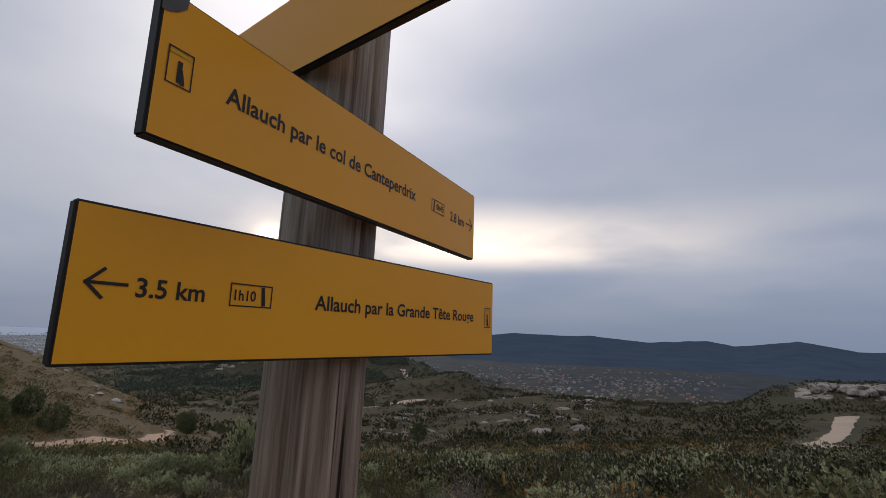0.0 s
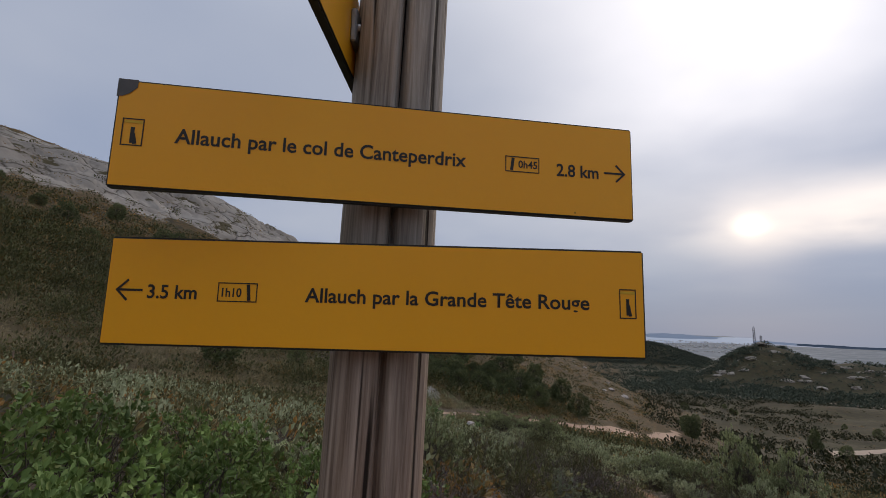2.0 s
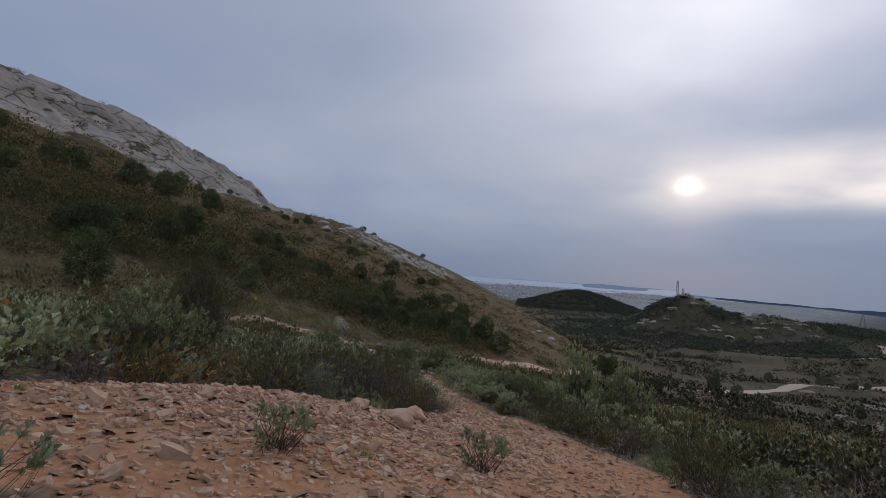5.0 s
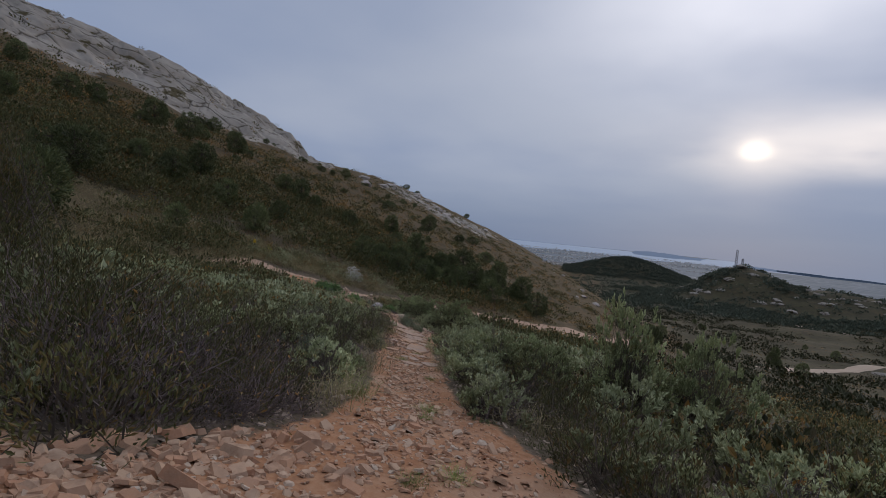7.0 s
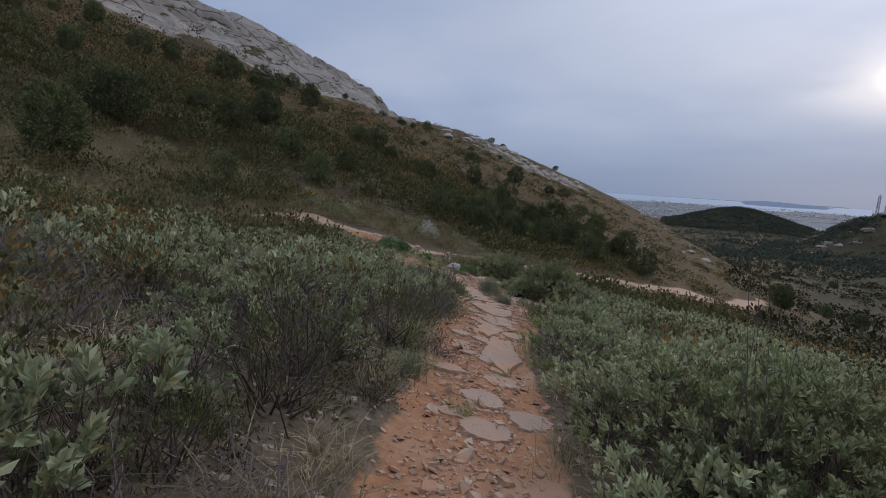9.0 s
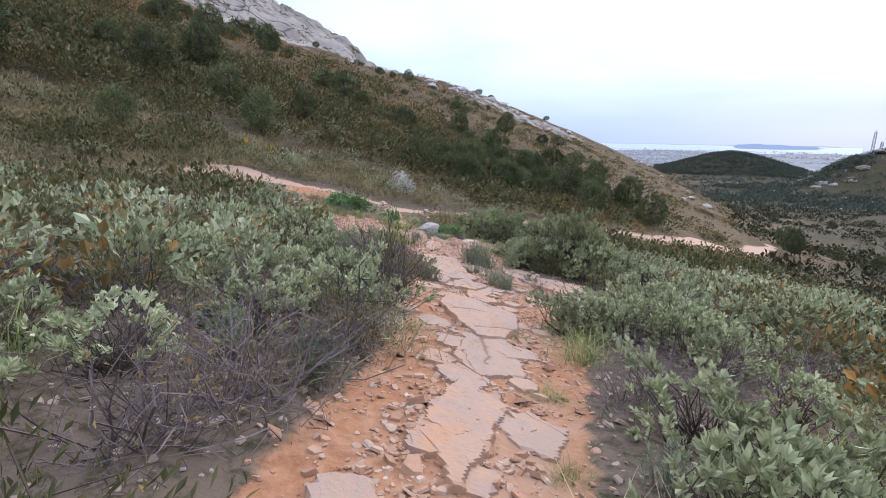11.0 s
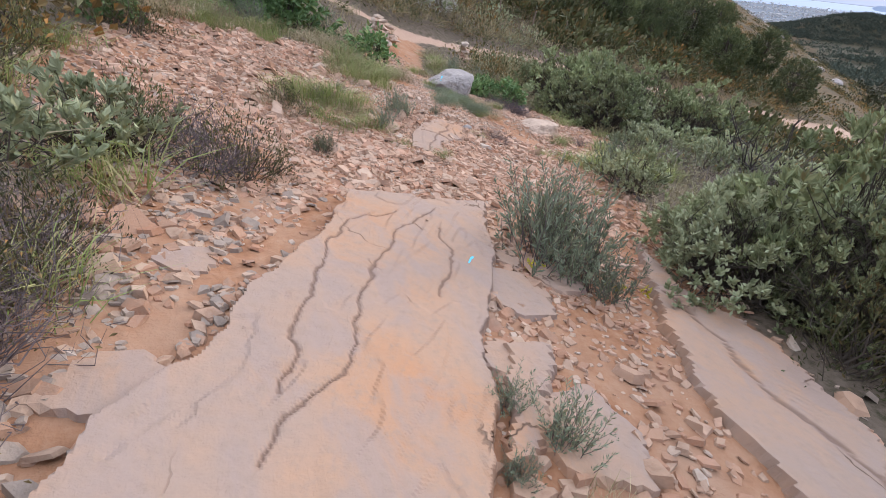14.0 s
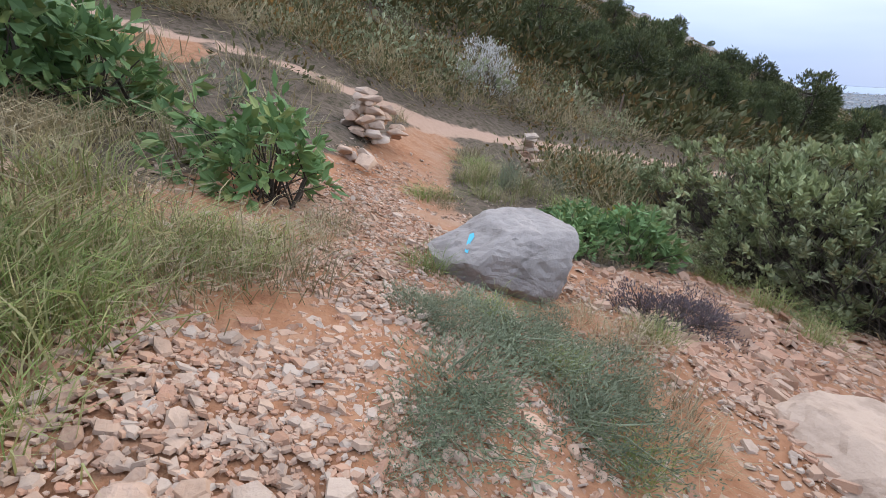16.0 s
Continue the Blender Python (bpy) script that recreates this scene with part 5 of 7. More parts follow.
# pines by plan place and height
for x, y, h in [(-32.4, 7.2, 3.6), (-41.5, 9.0, 3.4), (-42.6, 7.3, 2.3), (-58.0, 3.8, 2.2), (-71.4, 8.0, 2.7), (-80.2, 3.0, 2.7), (-76.2, 17.4, 3.7),
                (-78.8, 21.8, 3.4), (-79.0, 28.4, 3.5), (-55.2, 18.9, 3.4), (-49.4, 15.7, 2.7), (-52.5, 13.4, 2.1), (-48.1, 19.8, 2.2)]:
    PINES.put(stand(x, y, h / (3.4 if x == -32.4 else 2.9)), 0 if x == -32.4 else None)
for x, y, h in [(-42.3, 20.8, 2.5), (-49.1, 25.0, 2.3), (-37.1, 14.1, 1.7), (-63.8, 33.0, 3.2), (-63.4, 34.8, 2.1), (-60.6, 38.6, 2.4), (-44.9, 32.5, 2.7),
                (-67.8, 49.9, 3.3), (-57.9, 48.2, 3.6), (-88.6, 73.1, 4.2), (-50.3, 46.9, 3.2), (-60.2, 59.9, 4.2), (-48.4, 51.2, 4.0)]:
    PINES.put(stand(x, y, h / 3.2))
for x, y, h in [(-62.7, 70.5, 4.6), (-44.6, 51.2, 3.6), (-52.7, 65.7, 4.6), (-47.2, 63.5, 3.8), (-48.6, 39.6, 3.0), (-83.1, 86.5, 4.6), (-98.3, 90.7, 3.8),
                (-105.5, 101.8, 4.2), (-53.9, 112.4, 5.0), (-278.7, 192.3, 5.5), (-261.5, 234.3, 5.5), (-272.0, 197.0, 4.5)]:
    PINES.put(stand(x, y, h / 3.2, None, 0.1, 0.62 if x < -80 else 1.0))
for k in range(44):                      # the belt of pines at the hill's foot
    t = k / 43
    PINES.put(stand(-44.5 - 12 * t + dice.uniform(-3, 3.5 + 3 * t) - 8 * dice.random() * t, 34 + 33 * t + dice.uniform(-2, 3), dice.uniform(0.5, 0.85)))
for k in range(120):                     # scattered over the slope, most of them low
    a, d = dice.uniform(50, 104), dice.uniform(62, 190)
    x, y, _ = at(a, d)
    if d < 0.74 * np.interp(a, EDGE_AZ, EDGE_D):
        PINES.put(stand(x, y, dice.uniform(0.4, 0.7) + 0.4 * dice.random() ** 3, None, 0.25, dice.uniform(0.55, 1.0)))
for k in range(26):                      # bushes of pine in the valley
    x, y, _ = at(dice.uniform(-2, 27), dice.uniform(90, 330))
    PINES.put(stand(x, y, dice.uniform(0.7, 1.4)))


# the shrubs that the trail passes, by plan place
def row(bed, places, size, stretch=1.0):
    for x, y, s in places:
        bed.put(stand(x, y, size * s, None, 0.02, stretch))


row(BUSH, [(-5.95, 16.3, 1.0), (-5.0, 17.3, 0.9)], 1.0, 2.0)
row(BUSH, [(-8.3, 15.3, 0.95), (-7.6, 15.0, 0.9), (-8.8, 15.9, 0.9), (-7.0, 15.4, 1.0), (-8.0, 16.1, 1.0)], 1.0, 1.0)
row(BUSH, [(-6.6, 4.7, 1.15), (-7.4, 5.6, 0.9), (-6.0, 16.4, 1.15), (-5.2, 17.0, 0.85), (-8.3, 16.8, 0.85)], 1.0, 1.15)
row(CISTUS, [(-3.5, 12.5, 1.15), (-5.85, 12.65, 0.9), (-3.0, 13.9, 1.2), (-2.4, 14.8, 1.2), (-1.6, 15.4, 1.2), (-6.3, 13.2, 0.9), (-8.6, 11.5, 1.2), (-8.1, 10.9, 1.1), (-6.9, 10.9, 0.85), (-7.7, 11.7, 0.8), (-7.6, 14.1, 1.1), (-1.7, 6.9, 0.75), (-5.7, 12.7, 1.0), (-6.3, 13.4, 1.1), (-3.9, 12.5, 1.05), (-3.1, 12.2, 0.85), (-8.2, 14.6, 1.0), (-7.6, 14.3, 1.05), (-9.2, 15.2, 1.2),
             (-7.3, 11.0, 0.9), (-9.1, 11.6, 1.1), (-9.9, 12.0, 1.05), (-11.6, 17.3, 1.3), (-10.8, 16.7, 1.1), (-12.6, 17.9, 1.2), (-10.7, 17.9, 1.2)], 1.1)
row(CISTUS, [(-16.6, 17.1, 1.15), (-17.3, 17.7, 1.2), (-16.2, 16.3, 1.2), (-17.9, 17.0, 1.1), (-17.1, 18.2, 0.8), (-16.1, 20.35, 1.1), (-15.6, 20.9, 1.15), (-14.9, 20.9, 1.2), (-16.0, 22.1, 1.2), (-15.3, 21.9, 1.2),
             (-17.85, 23.25, 0.65), (-24.1, 25.3, 1.1), (-23.2, 25.6, 0.7), (-20.05, 20.12, 0.75), (-20.3, 20.1, 0.7), (-23.25, 20.1, 1.0), (-22.9, 19.7, 1.1), (-20.1, 22.9, 0.45), (-27.0, 29.5, 1.2), (-26.2, 29.3, 1.3),
             (-21.5, 18.1, 1.7), (-22.3, 18.4, 1.3), (-21.7, 18.7, 1.0), (-19.2, 18.5, 0.7)], 1.1)
THICK = Bed([plant("cistus_bush", "broad dense grey-green cistus bush with dark shaded inside", "bush", "broad cistus bushes",
                   *cistus(rs(115 + k), 0.78, 0.80, 430), M_CISTUS, M_STEM) for k in range(2)])
row(THICK, [(-22.0, 24.35, 1.0), (-21.75, 24.85, 1.1), (-22.5, 24.85, 0.85)], 1.0)
row(TALL, [(-20.75, 24.75, 1.1), (-20.2, 24.95, 1.1), (-19.8, 25.6, 1.15), (-20.4, 25.8, 1.25), (-18.9, 25.7, 1.1), (-18.9, 24.5, 0.8), (-18.2, 24.7, 0.9), (-8.6, 16.3, 0.85)], 1.0)
row(BUSH, [(-21.75, 25.4, 1.2), (-21.15, 25.1, 1.25), (-21.5, 25.8, 1.35), (-20.7, 25.5, 1.1), (-21.3, 24.5, 0.7), (-8.9, 17.2, 0.8)], 1.0, 1.3)
row(HEATH, [(-21.0, 24.1, 0.9), (-20.6, 24.3, 0.9), (-21.7, 24.35, 0.9)], 1.0)
row(CHARRED, [(-13.66, 14.2, 1.0), (-14.4, 13.2, 0.9), (-13.2, 14.5, 0.9), (-17.0, 12.6, 1.3), (-19.15, 18.85, 1.5), (-24.9, 28.7, 1.9), (-25.4, 29.2, 1.7), (-16.4, 17.3, 1.0)], 1.0)
row(DRY, [(-19.75, 19.45, 1.1), (-20.0, 19.75, 0.9), (-20.4, 19.85, 1.0), (-19.5, 19.1, 1.1), (-20.3, 19.4, 1.15), (-20.8, 19.7, 1.1), (-21.2, 19.9, 0.9), (-20.9, 19.2, 1.2), (-21.5, 19.4, 1.1), (-22.0, 19.8, 0.8), (-21.6, 20.1, 0.55), (-22.3, 20.0, 0.6),
          (-23.35, 20.65, 0.85), (-23.6, 20.85, 0.8), (-23.9, 20.6, 0.8), (-18.7, 18.9, 0.9), (-18.4, 18.4, 1.2), (-16.9, 16.6, 1.2), (-15.8, 16.2, 1.2), (-8.6, 12.3, 0.9), (-10.6, 12.9, 1.1), (-5.9, 8.9, 1.5), (-6.6, 9.9, 1.2),
          (-19.3, 22.45, 0.6), (-18.6, 22.2, 0.5), (-25.0, 28.8, 2.2), (-24.3, 28.2, 1.8), (-17.6, 17.9, 1.0), (-12.0, 15.0, 0.9), (-11.9, 17.0, 0.8), (-16.0, 17.3, 0.9), (-15.6, 17.0, 1.0), (-15.2, 16.6, 1.1), (-16.6, 20.9, 0.8), (-16.9, 21.8, 1.0), (-17.4, 22.4, 0.9)], 1.1)
row(HEATH, [(-23.3, 20.35, 0.75), (-23.7, 20.3, 0.7), (-23.35, 20.9, 0.7), (-23.55, 21.1, 0.5), (-24.3, 21.6, 0.35), (-25.5, 21.35, 0.55), (-25.25, 21.5, 0.4), (-24.2, 19.3, 0.8), (-24.9, 19.0, 0.9), (-26.6, 20.0, 0.8)], 1.0)
row(ROSE, [(-22.45, 22.85, 1.45), (-22.65, 23.05, 1.4), (-22.3, 23.1, 1.3), (-22.1, 22.95, 0.9), (-21.95, 23.1, 0.8), (-19.4, 21.3, 0.95), (-19.1, 21.4, 0.9), (-18.9, 21.3, 0.7), (-20.9, 21.95, 0.6), (-20.15, 21.95, 0.4), (-21.1, 21.85, 0.4), (-20.8, 21.7, 0.35), (-19.25, 19.75, 0.65), (-19.15, 19.9, 0.5)], 1.1)
row(GREEN, [(-28.7, 23.15, 1.5), (-29.2, 21.7, 1.9), (-29.5, 22.05, 1.8), (-29.8, 21.4, 1.8), (-29.0, 21.2, 1.5), (-29.25, 25.6, 1.0), (-29.5, 25.85, 1.1), (-29.0, 25.35, 0.8), (-29.35, 26.35, 1.3), (-29.6, 26.5, 1.2), (-26.9, 19.8, 0.9)], 1.05)
row(BUSH, [(-28.9, 28.35, 1.45), (-28.25, 28.15, 1.2), (-29.6, 28.7, 1.6), (-28.6, 29.1, 1.6), (-30.4, 29.0, 1.5), (-29.3, 27.8, 0.8), (-27.9, 30.2, 1.5), (-31.4, 28.8, 1.3), (-27.4, 30.7, 1.3)], 1.0)
row(TALL, [(-29.0, 28.6, 1.6), (-29.9, 29.2, 1.7), (-28.4, 28.5, 1.3), (-28.0, 30.8, 1.3), (-26.4, 27.9, 0.7)], 1.0)
row(LEAFY, [(-2.5, -0.6, 1.05), (-3.3, -0.1, 1.15), (-2.6, 0.9, 0.95), (-4.1, 0.7, 1.15), (-3.3, 1.8, 0.9), (-4.7, 2.0, 1.0), (-2.3, 1.7, 0.7), (-5.3, 0.0, 1.25),
             (-4.4, -0.9, 1.3), (-6.0, 1.4, 1.15), (-1.9, 2.7, 0.5), (-6.6, -0.4, 1.2), (-7.2, 1.0, 1.1), (-3.9, 2.8, 0.8)], 1.25)
row(CISTUS, [(-5.4, 3.0, 1.1), (-6.6, 2.6, 1.2), (-7.6, 3.6, 1.2), (-6.2, 4.1, 0.9), (-8.6, 2.2, 1.2), (-8.9, 4.6, 1.2), (-2.2, 4.9, 0.7)], 1.1)
row(HEATH, [(-4.3, 1.5, 0.8), (-5.6, 2.1, 0.9), (-3.0, 0.4, 0.7), (-7.0, 3.1, 1.0), (-8.1, 1.4, 1.2), (-9.4, 3.4, 1.2), (-5.9, 0.6, 0.9)], 1.0)
DARK = Bed([plant("dark_heath_bush", "tall dark brownish green bush with dense twigs", "bush", "dark bushes above the trail",
                  *heath(rs(18 + k), 0.8, 1.15, 620, 0.036), M_HEATH, M_TWIG) for k in range(2)])
row(DARK, [(-5.95, 8.5, 1.05), (-6.5, 9.3, 0.85), (-6.9, 8.3, 1.15), (-7.3, 10.1, 0.8), (-7.9, 9.2, 1.0), (-8.3, 10.9, 0.75), (-8.9, 7.9, 1.1)], 1.0)
row(HEATH, [(-5.55, 8.2, 0.8), (-5.35, 8.5, 0.6), (-5.6, 8.8, 0.8), (-5.5, 9.2, 0.7), (-5.6, 9.6, 0.75), (-5.95, 9.95, 0.7)], 1.0)
row(DRY, [(-5.3, 8.3, 0.8), (-5.35, 8.75, 0.7), (-5.3, 9.1, 0.6), (-5.4, 9.45, 0.7), (-5.7, 10.1, 0.7)], 1.0)
SLENDER = plant("tall_dark_bush", "tall narrow dark green bush rising over the scrub", "bush", "", *heath(rs(21), 0.72, 2.5, 2600, 0.045), M_HEATH, M_TWIG)
SLENDER.matrix_basis = stand(-12.5, 7.4, 1.12)
row(DRY, [(-21.9, 20.05, 0.9), (-21.6, 20.08, 0.8), (-21.4, 20.1, 0.75), (-21.2, 20.1, 0.75), (-22.1, 20.15, 0.7), (-21.5, 19.9, 0.9), (-21.0, 20.0, 0.8)], 1.0)
row(HEATH, [(-21.7, 19.95, 0.75), (-22.2, 20.15, 0.6), (-21.3, 20.0, 0.65), (-21.9, 20.2, 0.45)], 1.0)
row(GRASS, [(-27.4, 22.6, 1.3), (-26.97, 22.74, 1.0), (-27.06, 22.85, 1.0), (-27.25, 22.75, 1.2), (-27.37, 22.97, 1.0), (-27.44, 23.17, 0.8), (-27.6, 22.85, 1.2), (-27.75, 23.2, 0.8), (-27.65, 23.05, 1.0), (-27.1, 22.6, 1.2), (-27.3, 22.4, 1.3)], 0.66)
row(CISTUS, [(-29.45, 27.6, 0.8), (-29.1, 28.0, 0.9), (-28.75, 28.4, 0.9), (-29.9, 28.0, 1.0), (-28.5, 28.0, 0.6)], 1.1)
row(GRASS, [(-25.85, 21.55, 1.2), (-25.7, 21.75, 1.1), (-25.9, 21.9, 1.2), (-25.75, 22.1, 1.0), (-25.3, 21.75, 0.9), (-25.2, 22.0, 0.8), (-25.35, 22.25, 0.8), (-25.25, 22.45, 0.6), (-25.9, 22.3, 0.8), (-25.65, 22.35, 0.6),
            (-26.1, 25.5, 0.7), (-26.3, 25.75, 0.7), (-26.2, 26.5, 0.9), (-25.8, 26.3, 0.8), (-26.5, 26.8, 0.9), (-25.6, 26.0, 0.7)], 0.85)
row(ROSE, [(-25.75, 22.75, 0.8), (-26.02, 23.38, 0.35), (-25.76, 22.85, 0.6), (-25.35, 22.5, 0.6)], 1.0)
row(DRY, [(-25.6, 24.06, 0.45), (-25.55, 24.2, 0.4), (-25.8, 21.8, 0.5), (-26.4, 26.2, 0.5)], 1.0)
row(CISTUS, [(-26.4, 27.9, 0.9), (-24.0, 25.15, 0.75)], 1.0)
row(GRASS, [(-26.75, 22.55, 1.15), (-26.95, 22.75, 1.1), (-26.9, 22.35, 1.2), (-27.15, 22.6, 1.2), (-27.4, 22.45, 1.1), (-26.65, 22.8, 0.9), (-27.2, 22.2, 1.1), (-30.1, 24.4, 0.9), (-30.3, 24.7, 0.9), (-27.85, 23.95, 0.7), (-25.0, 25.3, 1.2), (-25.2, 25.5, 1.1), (-24.8, 25.5, 1.1), (-25.4, 25.2, 0.9),
            (-24.6, 25.7, 1.0), (-27.9, 26.9, 0.9), (-28.6, 27.2, 1.2), (-28.2, 27.3, 1.0), (-29.2, 27.2, 1.1), (-27.4, 27.4, 1.0), (-26.3, 26.6, 0.8), (-25.9, 26.9, 0.9)], 0.72)
row(STRAW, [(-27.3, 23.15, 0.9), (-27.45, 23.35, 0.85), (-27.2, 22.95, 0.9), (-27.6, 23.2, 1.0), (-27.7, 22.9, 1.1), (-27.6, 22.5, 1.2), (-28.0, 22.6, 1.2), (-27.8, 22.2, 1.2), (-28.3, 22.3, 1.2), (-28.2, 21.9, 1.2), (-26.8, 22.1, 0.9), (-27.9, 23.4, 0.9), (-28.3, 23.5, 0.8),
            (-25.65, 21.95, 0.9), (-25.6, 22.15, 0.8), (-25.85, 22.05, 0.9), (-25.35, 22.4, 0.5), (-25.4, 21.2, 0.9), (-25.6, 21.45, 0.8), (-25.9, 21.5, 0.9), (-13.0, 15.5, 0.9), (-11.2, 14.2, 0.9), (-12.1, 14.7, 1.0), (-18.95, 21.55, 0.7), (-19.6, 21.6, 0.6), (-20.6, 21.95, 0.5), (-30.2, 24.55, 0.9), (-29.9, 24.6, 0.7)], 0.75)
for k in range(46):                      # rough grass up the bank
    bed = STRAW if k % 3 else GRASS
    bed.put(stand(dice.uniform(-31.5, -27.4), dice.uniform(20.0, 22.2), dice.uniform(0.6, 1.0)))

# the white blossoming bush by the road
WHITE = plant("blossoming_bush", "small bush in white blossom beside the dirt road", "bush", "", *heath(rs(90), 0.7, 1.3, 520, 0.05), M_BLOSSOM, M_STEM, "blossom")
WHITE.matrix_basis = stand(-37.2, 27.5, 1.1)
UMBEL = plant("umbel_plant", "tall dry umbel stalks with flat seed heads", "plant", "", *umbel(rs(96), 2.0, 5), M_STRAW, M_TWIG, "seed_head", "stalk")
UMBEL.matrix_basis = stand(-8.0, 15.1, 1.0)
FLOWERS = Bed([plant("yellow_flower_clump", "small clump of yellow flowers between stones", "flowers", "yellow flowers beside the trail",
                     *leafy(rs(97), 0.09, 0.16, 24), M_FLOWER, M_STEM, "petals")])
row(CISTUS, [(-26.6, 28.6, 1.1), (-25.9, 29.6, 1.2), (-26.9, 29.6, 1.3), (-25.0, 30.4, 1.3), (-23.2, 29.2, 1.3), (-24.0, 30.2, 1.3)], 1.15)
for k in range(42):                      # loose grass beside the scree
    bed = (GRASS, STRAW, DRY)[k % 3]
    bed.put(stand(dice.uniform(-26.4, -23.4), dice.uniform(26.6, 30.5), dice.uniform(0.7, 1.3)))
row(GRASS, [(-31.2, 25.3, 0.9), (-31.7, 25.6, 1.0), (-32.2, 25.7, 0.9), (-31.4, 26.0, 1.0), (-30.7, 25.3, 0.8)], 1.0)
row(STRAW, [(-31.5, 25.4, 1.0), (-32.0, 26.1, 1.0), (-33.0, 25.9, 1.0), (-30.9, 25.6, 0.9), (-32.6, 25.6, 0.9), (-33.2, 24.6, 1.0), (-33.0, 23.6, 1.1), (-32.9, 22.7, 1.1), (-33.1, 27.4, 1.0)], 1.0)
row(ROSE, [(-31.7, 26.0, 0.9), (-31.9, 26.9, 0.9), (-31.3, 25.8, 0.8)], 1.0)
row(FLOWERS, [(-22.3, 22.7, 0.5), (-22.1, 23.25, 0.5), (-22.0, 23.5, 0.4), (-33.4, 29.6, 1.4), (-37.3, 20.3, 2.6), (-28.8, 15.5, 2.2), (-31.0, 27.2, 1.2)], 1.0)
branch_path = np.array([[[0, 0, 0.03], [0.22, 0.05, 0.05], [0.45, 0.02, 0.04], [0.7, 0.12, 0.06], [0.95, 0.1, 0.04]], [[0.22, 0.05, 0.05], [0.35, 0.17, 0.07], [0.4, 0.3, 0.05], [0.5, 0.38, 0.06], [0.52, 0.5, 0.03]]])
branch = tagged(new("fallen_branch", tri_mesh("fallen_branch", *twigs(branch_path, np.array([0.022, 0.013])), M_TWIG)), "bleached grey fallen branch on stony soil", "branch")
branch.matrix_basis = pose(-23.9, 25.1, height(-23.9, 25.1), 0, 10, -15)
HEATHER = Bed([plant("heather_mound", "low mound of faded purplish heather", "shrub", "", *heath(rs(92), 0.42, 0.22, 260, 0.026), M_HEATHER, M_STEM)])
for x, y, s in [(-27.8, 25.25, 0.75), (-27.85, 25.6, 0.8), (-27.95, 25.85, 0.6)]:
    HEATHER.put(stand(x, y, s))
CARPET = Bed([plant("creeping_plant_mat", "low mat of bluish green creeping herb on gravel", "ground cover", "", *heath(rs(93), 0.55, 0.15, 900, 0.026), M_MAT, M_MAT)])
for x, y, s in [(-26.95, 23.8, 0.75), (-27.25, 24.05, 0.7), (-26.85, 24.2, 0.7), (-27.1, 24.45, 0.7), (-27.4, 24.35, 0.5), (-26.75, 23.65, 0.45), (-25.7, 22.68, 0.28), (-27.3, 23.8, 0.5)]:
    CARPET.put(stand(x, y, s, None, 0.02, 0.6))
for x, y, s in [(-26.75, 24.65, 0.5), (-26.95, 24.75, 0.5), (-27.3, 24.75, 0.55), (-27.45, 24.95, 0.5), (-27.1, 24.3, 0.4), (-27.45, 24.15, 0.4), (-26.65, 24.35, 0.4), (-27.6, 24.7, 0.5), (-27.5, 25.1, 0.45)]:
    (STRAW if s > 0.45 else GRASS).put(stand(x, y, s))
row(ROSE, [(-24.35, 21.65, 0.5), (-25.75, 22.75, 0.4), (-26.1, 22.1, 0.4)], 1.0)

# random growth beside the trail, thick beyond its edges
spots = [(-19.2, 23.2, 2.2), (-20.2, 23.2, 2.0), (-21.3, 23.4, 1.8), (-22.2, 23.9, 1.4), (-31.8, 24.1, 2.6), (-32.75, 26.75, 1.8), (-31.0, 25.2, 1.8), (-27.95, 24.4, 2.0), (-30.5, 24.7, 2.0), (-26.8, 25.5, 1.6), (-27.0, 24.2, 1.8), (-29.0, 24.7, 1.6), (-37.2, 27.5, 2.0), (-29.4, 24.3, 1.6), (-33.0, 25.2, 2.4), (-32.0, 24.6, 2.0)]
def roomy(x, y, gap):
    if any((x - a) ** 2 + (y - b) ** 2 < (gap * 0.5 + g * 0.5) ** 2 for a, b, g in spots):
        return False
    spots.append((x, y, gap))
    return True


def scatter(bed, count, gap, reach, size, stretch=1.0, free=0.25, keep=None, seed=0, margin=-9.0):
    die, made, tries = random.Random(500 + seed), 0, 0
    while made < count and tries < count * 60:
        tries += 1
        ax, ay, _ = TRAIL[die.randrange(2, len(TRAIL) - 2)]
        x, y = ax + die.gauss(0, reach), ay + die.gauss(0, reach)
        if bare(np.array([x]), np.array([y]))[0] > free or math.hypot(x - post_x, y - post_y) < 1.1 or math.hypot(x - 1, y) < 1.7:
            continue
        near, wide = near_line(np.array([x]), np.array([y]), TRAIL)
        if near[0] - wide[0] < margin:
            continue
        if near_line(np.array([x]), np.array([y]), ROAD)[0][0] < 1.5 or (keep and not keep(x, y)):
            continue
        if roomy(x, y, gap):
            bed.put(stand(x, y, size * die.uniform(0.7, 1.3), None, 0.02, stretch))
            made += 1


away = lambda x, y: not (x < -26.3 and 19.2 < y < 27.6) and not (x < -27.0 and 25 < y < 31) and not (x < -22.9 and 23.5 < y < 27.4)  # noqa: E731
scatter(CISTUS, 175, 0.62, 4.2, 1.2, keep=lambda x, y: away(x, y) and (x < -9 or dice.random() < 0.22), seed=1, margin=0.3)
scatter(HEATH, 190, 0.62, 4.2, 1.1, 0.95, keep=lambda x, y: away(x, y) and (x > -11 or dice.random() < 0.35), seed=2, margin=0.35)
scatter(DRY, 160, 0.5, 3.6, 1.25, keep=away, seed=3, margin=0.45)
scatter(GRASS, 110, 0.28, 3.6, 1.0, free=0.6, seed=4)
scatter(STRAW, 190, 0.26, 3.6, 1.15, free=0.6, seed=5)
scatter(ROSE, 60, 0.36, 3.6, 1.0, free=0.6, seed=6)
